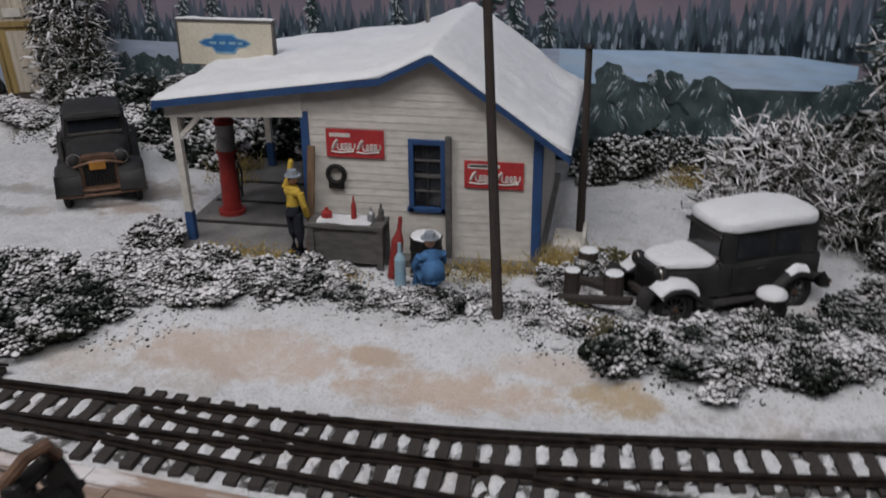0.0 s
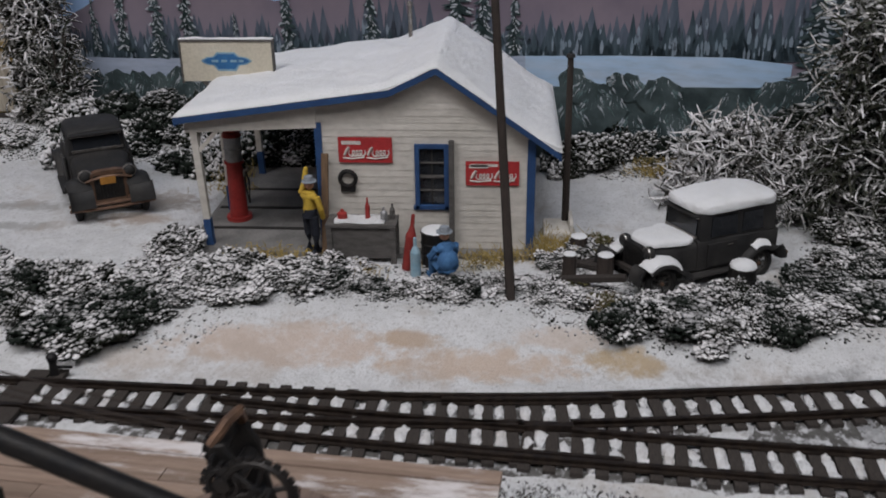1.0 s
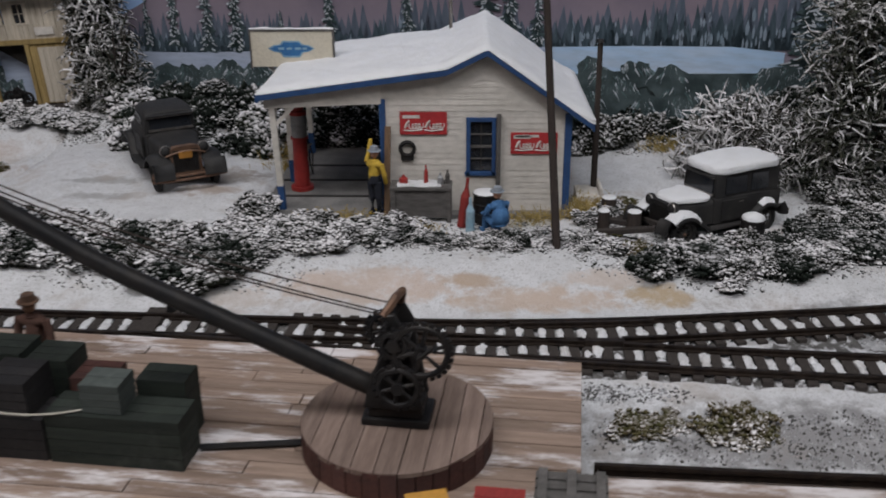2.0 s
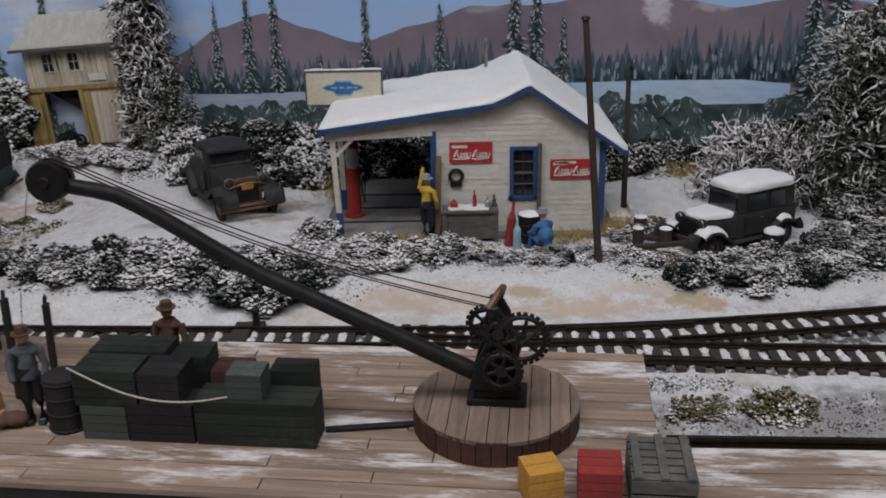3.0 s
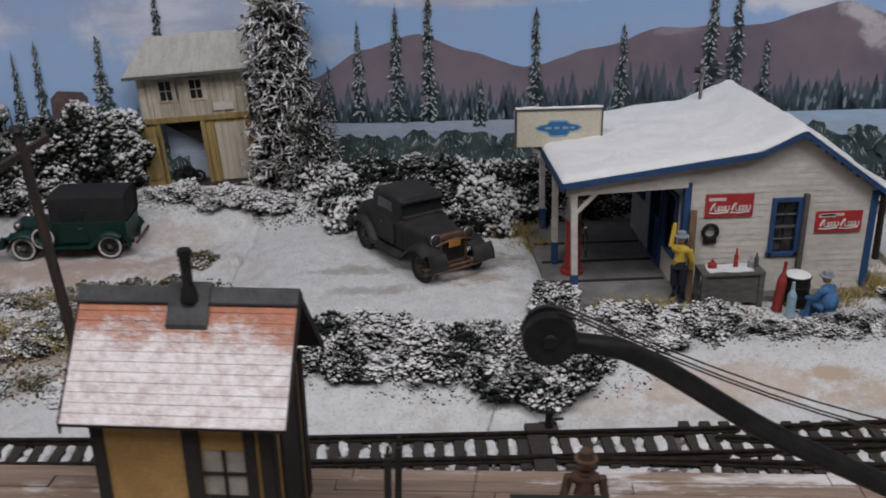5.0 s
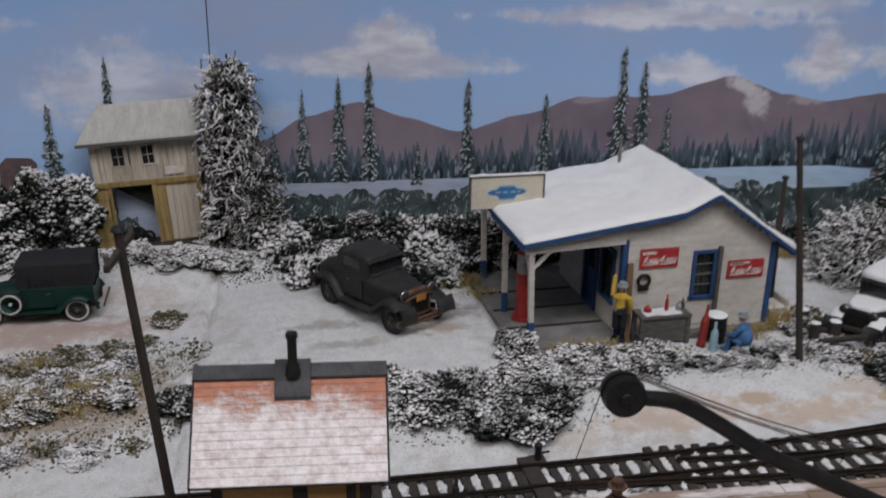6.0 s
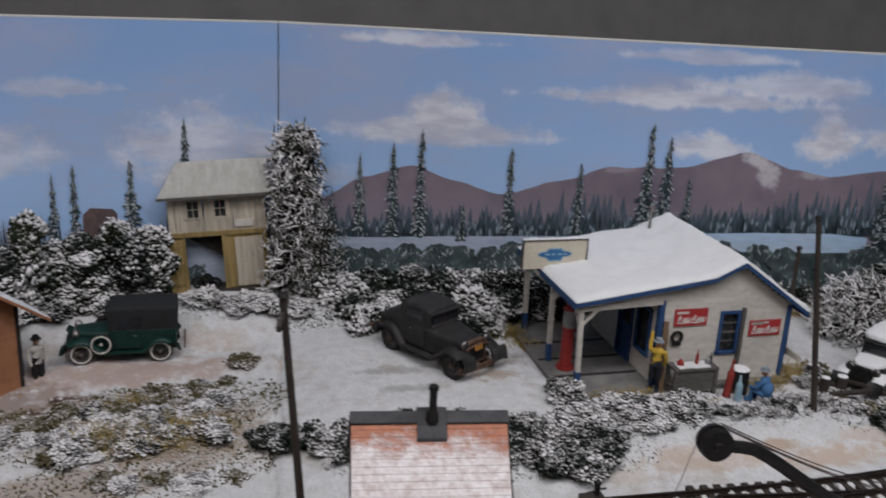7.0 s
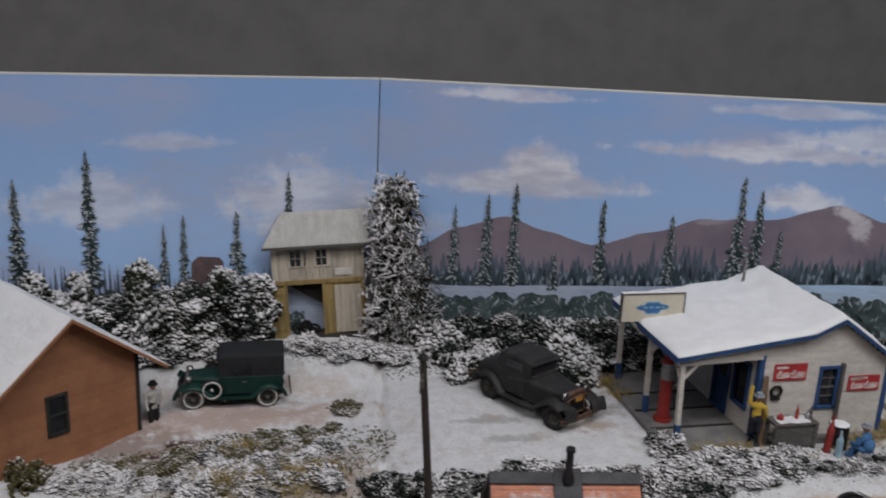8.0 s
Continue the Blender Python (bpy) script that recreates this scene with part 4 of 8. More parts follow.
# ---- the service station ----
def clapboards(parent, outline_at, z0, z1, plane, holes=(), pitch=0.15, lip=0.017, material=WHITE, side=-1):
    """Lapped boards on a wall. outline_at(z) gives the wall's two ends at a height; plane: ('y', 0) faces -y, ('x', a) faces -x."""
    z = z0
    while z < z1 - 0.02:
        h = min(pitch, z1 - z)
        a0, a1 = outline_at(z + h * 0.5)
        cuts = [(a0, a1)]
        for u0, u1, w0, w1 in holes:
            if z + h > w0 + 0.01 and z < w1 - 0.01:
                cuts = [c for lo, hi in cuts for c in ((lo, min(hi, u0)), (max(lo, u1), hi)) if c[1] - c[0] > 0.03]
        for lo, hi in cuts:
            b = to_bm()
            axis, at = plane
            s = side
            prism(b, [(at + s * lip, z), (at + s * 0.008, z + h), (at, z + h), (at, z)], "x" if axis == "y" else "y", lo, hi)
            part("clapboard", b, material, parent)
        z += h


def station():
    s = thing("service_station", 0, 0, 0, 0, "white clapboard service station with blue trim and snowy roof", "building")
    W, D, APX, APZ, BRX, BRZ = -4.6, 4.8, -2.03, 4.07, -3.0, 3.6

    def roof_z(x):
        return np.interp(x, [-7.6, BRX, APX, 0.52], [2.98, BRZ, APZ, 2.28])

    def gable(z):
        if z < 2.66:
            return W, 0.0
        lo = W if z < 3.26 else float(np.interp(z, [3.26, BRZ - 0.1, APZ - 0.1], [W, BRX, APX]))
        return lo, float(np.interp(z, [2.5, APZ - 0.1], [0.0, APX]))

    # wall cores set behind the boards
    win = (-2.43, -1.90, 1.02, 2.3)
    b = to_bm()
    prism(b, [(W + 0.01, 0), (win[0], 0), (win[0], 3.6), (W + 0.01, 3.25)], "y", 0.01, 0.13)
    part("wall", b, WHITE, s)
    b = to_bm()
    prism(b, [(win[1], 0), (-0.01, 0), (-0.01, 2.55), (win[1], 3.6)], "y", 0.01, 0.13)
    part("wall", b, WHITE, s)
    b = to_bm()
    prism(b, [(win[0], win[3]), (win[1], win[3]), (win[1], 3.6), (APX, 3.92), (win[0], 3.6)], "y", 0.01, 0.13)
    part("wall", b, WHITE, s)
    b = to_bm()
    prism(b, [(win[0], 0), (win[1], 0), (win[1], win[2]), (win[0], win[2])], "y", 0.01, 0.13)
    part("wall", b, WHITE, s)
    for e in ((-0.13, 0.13, 0, -0.01, D, 2.55), (W + 0.13, D - 0.13, 0, -0.13, D, 2.9)):
        b = to_bm()
        box(b, *e)
        part("wall", b, WHITE, s)
    clapboards(s, gable, 0.0, APZ - 0.12, ("y", 0.0), holes=(win,))
    # porch wall: two doorways and a window in blue
    doors = ((0.55, 1.35, 0.75, 2.25), (1.75, 2.6, 0.05, 2.3), (3.5, 4.2, 1.3, 2.2))
    wz = 3.1
    spans = [(0.13, 0.55, 0, wz), (0.55, 1.35, 0, 0.75), (0.55, 1.35, 2.25, wz), (1.35, 1.75, 0, wz), (1.75, 2.6, 2.3, wz), (2.6, 3.5, 0, wz), (3.5, 4.2, 0, 1.3), (3.5, 4.2, 2.2, wz), (4.2, D, 0, wz)]
    for y0, y1, z0, z1 in spans:
        b = to_bm()
        box(b, W, y0, z0, W + 0.12, y1, z1)
        part("wall", b, WHITE, s)
    clapboards(s, lambda z: (0.0, D), 0.0, 3.05, ("x", W), holes=doors)
    for i, (y0, y1, z0, z1) in enumerate(doors):
        f = to_bm()
        t = 0.09
        for e in ((y0 - t, y0, z0, z1), (y1, y1 + t, z0, z1), (y0 - t, y1 + t, z1, z1 + t), (y0 - t, y1 + t, z0 - 0.04, z0 + 0.03)):
            box(f, W - 0.09, e[0], e[2], W + 0.05, e[1], e[3], 0.008)
        fr = part("door_frame" if i == 1 else "window_frame", f, BLUE, s)
        b = to_bm()
        box(b, W + 0.02, y0, z0, W + 0.04, y1, z1)
        part("door_leaf" if i == 1 else "pane", b, BLUE if i == 1 else GLASS_DARK, fr, "blue plank door" if i == 1 else "dark glass")
        if i == 1:
            b = to_bm()
            box(b, W + 0.0, y0 + 0.15, 1.2, W + 0.025, y1 - 0.15, 2.15)
            part("door_glass", b, GLASS_DARK, fr, "dark glass")
    # gable window
    f = to_bm()
    t = 0.1
    for e in ((win[0] - t, win[0], win[2] - t, win[3] + t), (win[1], win[1] + t, win[2] - t, win[3] + t), (win[0], win[1], win[3], win[3] + t), (win[0] - 0.14, win[1] + 0.14, win[2] - t, win[2])):
        box(f, e[0], -0.075, e[2], e[1], 0.05, e[3], 0.01)
    fr = part("window_frame", f, BLUE, s)
    for x in ((win[0] + win[1]) / 2,):
        b = to_bm()
        box(b, x - 0.015, 0.0, win[2], x + 0.015, 0.03, win[3])
        part("muntin", b, DARKTRIM, fr)
    for z in (win[2] + 0.33, (win[2] + win[3]) / 2, win[3] - 0.33):
        b = to_bm()
        w = 0.03 if abs(z - (win[2] + win[3]) / 2) < 0.01 else 0.013
        box(b, win[0], -0.012, z - w, win[1], 0.035, z + w)
        part("muntin", b, GREYWOOD, fr)
    b = to_bm()
    box(b, win[0], 0.035, win[2], win[1], 0.05, win[3])
    part("pane", b, GLASS_DARK, fr, "dark glass pane")
    b = to_bm()
    box(b, win[1] + 0.105, -0.16, 0.05, win[1] + 0.215, -0.04, 2.5, 0.01)
    part("downpipe", b, GREYWOOD, s, "grey wooden downpipe beside the window")
    # corner boards
    for e in ((-0.13, -0.05, 0, 0.03, 0.0, 2.5), (0.0, -0.045, 0, 0.045, 0.22, 2.45), (W - 0.05, -0.055, 0, W + 0.1, 0.0, 2.85), (W - 0.055, -0.05, 0, W - 0.03, 0.18, 2.85)):
        b = to_bm()
        box(b, *e, 0.008)
        part("corner_board", b, BLUE, s)
    # roof planes
    Y0, Y1, YC = -0.22, 5.05, 5.0
    planes = (((BRX, Y0, BRZ), (APX, Y0, APZ), (APX, Y1, APZ), (BRX, Y1, BRZ)),
              ((APX, Y0, APZ), (0.52, Y0, 2.28), (0.52, Y1, 2.28), (APX, Y1, APZ)),
              ((-7.55, Y0, 2.98), (BRX, Y0, BRZ), (BRX, Y1, BRZ), (-7.55, Y1, 2.98)))
    for i, c in enumerate(planes):
        b = to_bm()
        lo = [b.verts.new(Vector(p) - Vector((0, 0, 0.09))) for p in c]
        hi = [b.verts.new(p) for p in c]
        b.faces.new(lo[::-1])
        b.faces.new(hi)
        for k in range(4):
            b.faces.new((lo[k], lo[(k + 1) % 4], hi[(k + 1) % 4], hi[k]))
        bmesh.ops.recalc_face_normals(b, faces=b.faces)
        r = part("roof", b, TAR, s)

    # one blanket of snow over the whole roof, sagging between ridge and porch
    sn = to_bm()
    xs, ys = np.linspace(-7.6, 0.58, 74), np.linspace(Y0 - 0.04, Y1 + 0.03, 44)
    top, low = [], []
    for y in ys:
        rt, rl = [], []
        for x in xs:
            xx = min(max(x, -7.55), 0.52)
            base = float(roof_z(xx)) + 0.012
            soft = sum(float(roof_z(min(max(xx + d, -7.55), 0.52))) for d in (-0.5, -0.25, 0.0, 0.25, 0.5)) / 5
            near_ridge = smooth(0.5, 0.0, abs(x - APX))
            edge = min(x + 7.6, 0.58 - x, y - ys[0], ys[-1] - y)
            p = Vector((x, y, 0))
            h = 0.13 * smooth(-0.03, 0.16, edge) + 0.05 * noise.noise(p * 1.3) + 0.03 * noise.noise(p * 4.1) + 0.012 * noise.noise(p * 11)
            z = max(base + 0.02, base * near_ridge + max(soft, base) * (1 - near_ridge) + max(h, 0.015))
            rt.append(sn.verts.new((x, y, z)))
            rl.append(sn.verts.new((x, y, base)))
        top.append(rt)
        low.append(rl)
    for j in range(len(ys) - 1):
        for i in range(len(xs) - 1):
            sn.faces.new((top[j][i], top[j][i + 1], top[j + 1][i + 1], top[j + 1][i]))
    m, n = len(ys) - 1, len(xs) - 1
    rim = [(0, i) for i in range(n + 1)] + [(j, n) for j in range(1, m + 1)] + [(m, i) for i in range(n - 1, -1, -1)] + [(j, 0) for j in range(m - 1, 0, -1)]
    for a, c in zip(rim, rim[1:] + rim[:1]):
        sn.faces.new((top[a[0]][a[1]], low[a[0]][a[1]], low[c[0]][c[1]], top[c[0]][c[1]]))
    part("roof_snow", sn, SNOW, s, "thick snow on the roof", smooth=True)
    # blue barge boards
    for p, q in (((-7.56, BRX), None), ((BRX, APX), None), ((APX, 0.53), None)):
        za, zb = float(roof_z(p[0] + 0.01)), float(roof_z(p[1] - 0.01))
        b = to_bm()
        prism(b, [(p[0], za - 0.13), (p[1], zb - 0.13), (p[1], zb + 0.0), (p[0], za + 0.0)], "y", Y0 - 0.05, Y0 - 0.004)
        part("barge_board", b, BLUE, s)
    for e in ((-7.62, Y0, 2.80, -7.555, YC, 3.0), (0.525, Y0, 2.10, 0.575, Y1, 2.3)):
        b = to_bm()
        box(b, *e)
        part("fascia", b, BLUE, s)
    # porch ceiling beam, posts with braces
    b = to_bm()
    prism(b, [(-7.45, 2.62), (W, 2.74), (W, 3.28), (-7.45, 2.86)], "y", -0.06, 0.06)
    part("porch_gable", b, WHITE, s)
    b = to_bm()
    box(b, -7.32, 0.05, 2.7, -7.16, 4.95, 2.86, 0.01)
    part("porch_beam", b, WHITE, s)
    for x, y, lean in ((-7.2, 0.02, -0.08), (-7.3, 2.2, -0.03), (-7.2, 4.85, -0.05)):
        b = to_bm()
        beam(b, (x, y, 0.62), (x + lean, y, 2.72), 0.15, 0.15, 0.01)
        post = part("post", b, WHITE, s)
        b = to_bm()
        beam(b, (x + 0.02, y, -0.02), (x, y, 0.62), 0.165, 0.165, 0.01)
        part("post_foot", b, BLUE, post, "blue painted foot")
        for dx, dy in ((0.55, 0), (0, 0.5 if y < 1 else -0.5)):
            b = to_bm()
            beam(b, (x + lean, y, 2.12), (x + lean + dx, y + dy, 2.68), 0.09, 0.09)
            part("brace", b, WHITE, post)
    # sign board on two posts
    b = to_bm()
    box(b, -8.27, 2.66, 3.06, -6.1, 2.78, 4.0, 0.01)
    sg = part("sign_board", b, CREAM, s, "cream sign board with a blue emblem")
    for e in ((-8.31, 2.64, 4.0, -6.06, 2.8, 4.05), (-8.31, 2.64, 3.02, -8.27, 2.8, 4.0), (-6.1, 2.64, 3.06, -6.06, 2.8, 4.0)):
        b = to_bm()
        box(b, *e)
        part("sign_frame", b, GREYWOOD, sg)
    b = to_bm()
    lay_snow(b, ((-8.3, 2.64, 4.05), (-6.07, 2.64, 4.05), (-6.07, 2.8, 4.05), (-8.3, 2.8, 4.05)), 20, 3, 0.04, 2)
    part("sign_snow", b, SNOW, sg)

    def lozenge(w, h, y, m):
        bm = to_bm()
        cx, cz = -7.2, 3.55
        out = [(cx - w, cz), (cx - w * 0.78, cz - h * 0.35), (cx - w * 0.5, cz - h * 0.45), (cx - w * 0.35, cz - h), (cx + w * 0.35, cz - h), (cx + w * 0.5, cz - h * 0.45), (cx + w * 0.78, cz - h * 0.35),
               (cx + w, cz), (cx + w * 0.78, cz + h * 0.35), (cx + w * 0.5, cz + h * 0.45), (cx + w * 0.35, cz + h * 0.85), (cx - w * 0.35, cz + h * 0.85), (cx - w * 0.5, cz + h * 0.45), (cx - w * 0.78, cz + h * 0.35)]
        prism(bm, out, "y", y, 2.66)
        part("emblem", bm, m, sg)
    lozenge(0.62, 0.24, 2.648, SIGNPALE)
    lozenge(0.56, 0.19, 2.644, SIGNBLUE)
    b = to_bm()
    for x, w in ((-7.55, 0.16), (-7.32, 0.14), (-7.1, 0.16), (-6.9, 0.12)):
        box(b, x, 2.638, 3.52, x + w, 2.643, 3.58)
    part("emblem_bars", b, SIGNPALE, sg)
    for x in (-8.1, -7.7):
        b = to_bm()
        beam(b, (x, 2.84, 3.3), (-7.36, 2.84, 2.55), 0.1, 0.1)
        part("sign_brace", b, WHITE, s)
    # painted drink signs, lettering as plain strokes
    for x0, x1, z0, z1, k in ((-4.15, -3.0, 1.98, 2.54, 0), (-1.44, -0.3, 1.49, 2.03, 1)):
        b = to_bm()
        box(b, x0, -0.058, z0, x1, -0.036, z1)
        tin = part("tin_sign", b, REDSIGN, s, "red tin drink sign with white script strokes")
        b = to_bm()
        w, h = x1 - x0, z1 - z0
        box(b, x0 + 0.06 * w, -0.064, z0 + h * 0.72, x0 + 0.42 * w, -0.0585, z0 + h * 0.86)
        for a in range(2):
            cx = x0 + (0.08 + 0.44 * a) * w
            pts = [(cx + 0.13 * w + 0.27 * w * u - 0.035 * w * math.sin(u * 25), -0.063, z0 + h * (0.36 + 0.11 * math.cos(u * 25) + 0.03 * u)) for u in np.linspace(0, 1, 40)]
            tube(b, pts, 0.017, 4)
            tube(b, [(cx + 0.03 * w, -0.063, z0 + h * 0.30), (cx + 0.07 * w, -0.063, z0 + h * 0.5), (cx + 0.12 * w, -0.063, z0 + h * 0.62)], 0.03, 4)
            tube(b, [(cx, -0.063, z0 + h * 0.2), (cx + 0.16 * w, -0.063, z0 + h * 0.16), (cx + 0.4 * w, -0.063, z0 + h * 0.22)], 0.018, 4)
        if k:
            box(b, x0 + 0.1 * w, -0.064, z0 + h * 0.78, x0 + 0.6 * w, -0.0585, z0 + h * 0.9)
        part("sign_script", b, SIGNWHITE, tin)
    # slab
    b = to_bm()
    box(b, -7.7, -0.35, -0.6, 0.1, 5.4, 0.0)
    sl = part("slab", b, CONCRETE, s, "dark grey worn concrete slab")
    for y in (0.9, 2.2, 3.5):
        b = to_bm()
        box(b, -7.6, y, 0.0, -4.7, y + 0.12, 0.02)
        part("slab_joint", b, DARKTRIM, sl)
    # roof vent
    b = to_bm()
    rod(b, (-3.0, 4.4, 3.3), (-3.0, 4.4, 4.55), 0.05)
    ball(b, (-3.0, 4.4, 4.58), 0.08)
    part("vent_pipe", b, CHROME, s, "thin pale vent pipe")


station()


# ---- vehicles ----
def wheel(parent, x, y, z, r, rim, out):
    b = to_bm()
    torus(b, (0, 0, 0), r * 0.82, r * 0.19, "y", 28, 8)
    w = part("tyre", b, TYRE, parent, smooth=True, at=(x, y, z))
    b = to_bm()
    torus(b, (0, 0, 0), r * 0.62, r * 0.07, "y", 24, 6)
    for k in range(10):
        a = math.pi * k / 5
        rod(b, (0, 0, 0), (r * 0.62 * math.cos(a), 0, r * 0.62 * math.sin(a)), r * 0.035, n=5)
    rod(b, (0, -0.05, 0), (0, 0.05, 0), r * 0.2, n=12)
    part("rim", b, DULLRIM if rim is WHITERIM else rim, w)
    if rim is WHITERIM:
        b = to_bm()
        torus(b, (0, out * r * 0.13, 0), r * 0.80, r * 0.10, "y", 28, 8)
        part("whitewall", b, WHITERIM, w, "white painted tyre wall", smooth=True)
    b = to_bm()
    rod(b, (0, out * 0.02, 0), (0, out * 0.09, 0), r * 0.14, r * 0.09, 12)
    part("hub_cap", b, CHROME if rim is WHITERIM else RUST, w)
    return w


def hull(bm, sections, fine=4):
    """Skins a body through cross-sections (x, half width low, half width high, z low, z shoulder, z crown), smoothly both ways."""
    rows = []
    for i in range(len(sections) - 1):
        p = [sections[max(i - 1, 0)], sections[i], sections[i + 1], sections[min(i + 2, len(sections) - 1)]]
        for k in range(fine):
            t = k / fine
            rows.append([0.5 * (2 * b + (c - a) * t + (2 * a - 5 * b + 4 * c - d) * t * t + (3 * b - a - 3 * c + d) * t ** 3) for a, b, c, d in zip(*p)])
    rows.append(list(sections[-1]))
    rings = []
    for x, wl, wh, z0, z1, z2 in rows:
        half = [(wl * 0.92, z0), (wl, z0 + 0.04), (wl * 0.5 + wh * 0.5, z0 * 0.45 + z1 * 0.55), (wh, z1)]
        for k in range(1, 7):
            a = math.pi / 2 * k / 6
            half.append((wh * math.cos(a) ** 0.55 if k < 6 else 0.0, z1 + (z2 - z1) * math.sin(a) ** 0.8))
        ring = half + [(-y, z) for y, z in half[-2::-1]]
        rings.append([bm.verts.new((x, y, z)) for y, z in ring])
    n = len(rings[0])
    for p, q in zip(rings, rings[1:]):
        for k in range(n - 1):
            bm.faces.new((p[k], p[k + 1], q[k + 1], q[k]))
        bm.faces.new((p[n - 1], p[0], q[0], q[n - 1]))
    bm.faces.new(rings[0][::-1])
    bm.faces.new(rings[-1])
    bmesh.ops.recalc_face_normals(bm, faces=bm.faces)
    return bm


def swept_fender(bm, line, y0, y1, th=0.03, roll=0.11):
    """A long mudguard along (x, z) points: crowned across, its outer edge rolled down."""
    pts = []
    for i in range(len(line) - 1):
        p = [line[max(i - 1, 0)], line[i], line[i + 1], line[min(i + 2, len(line) - 1)]]
        for k in range(4):
            t = k / 4
            pts.append([0.5 * (2 * b + (c - a) * t + (2 * a - 5 * b + 4 * c - d) * t * t + (3 * b - a - 3 * c + d) * t ** 3) for a, b, c, d in zip(*p)])
    pts.append(list(line[-1]))
    across = [(0.0, 0.03), (0.25, 0.0), (0.55, 0.0), (0.82, 0.025), (0.97, 0.07), (1.0, roll)]
    rows = []
    for i, (x, z) in enumerate(pts):
        a, b = pts[max(i - 1, 0)], pts[min(i + 1, len(pts) - 1)]
        d = Vector((b[0] - a[0], b[1] - a[1])).normalized()
        nx, nz = -d.y, d.x
        if nz < 0 and abs(d.x) > abs(d.y):
            nx, nz = -nx, -nz
        row = []
        for off in (0.0, -th):
            for u, dip in across:
                row.append(bm.verts.new((x + nx * (off - dip), y0 + (y1 - y0) * u, z + nz * (off - dip))))
        rows.append(row)
    m = len(across)
    for p, q in zip(rows, rows[1:]):
        for k in range(m - 1):
            bm.faces.new((p[k], p[k + 1], q[k + 1], q[k]))
            bm.faces.new((p[k + m], q[k + m], q[k + m + 1], p[k + m + 1]))
        bm.faces.new((p[0], q[0], q[m], p[m]))
        bm.faces.new((p[m - 1], p[2 * m - 1], q[2 * m - 1], q[m - 1]))
    for row in (rows[0], rows[-1]):
        for k in range(m - 1):
            bm.faces.new((row[k], row[k + 1], row[k + m + 1], row[k + m]))
    bmesh.ops.recalc_face_normals(bm, faces=bm.faces)


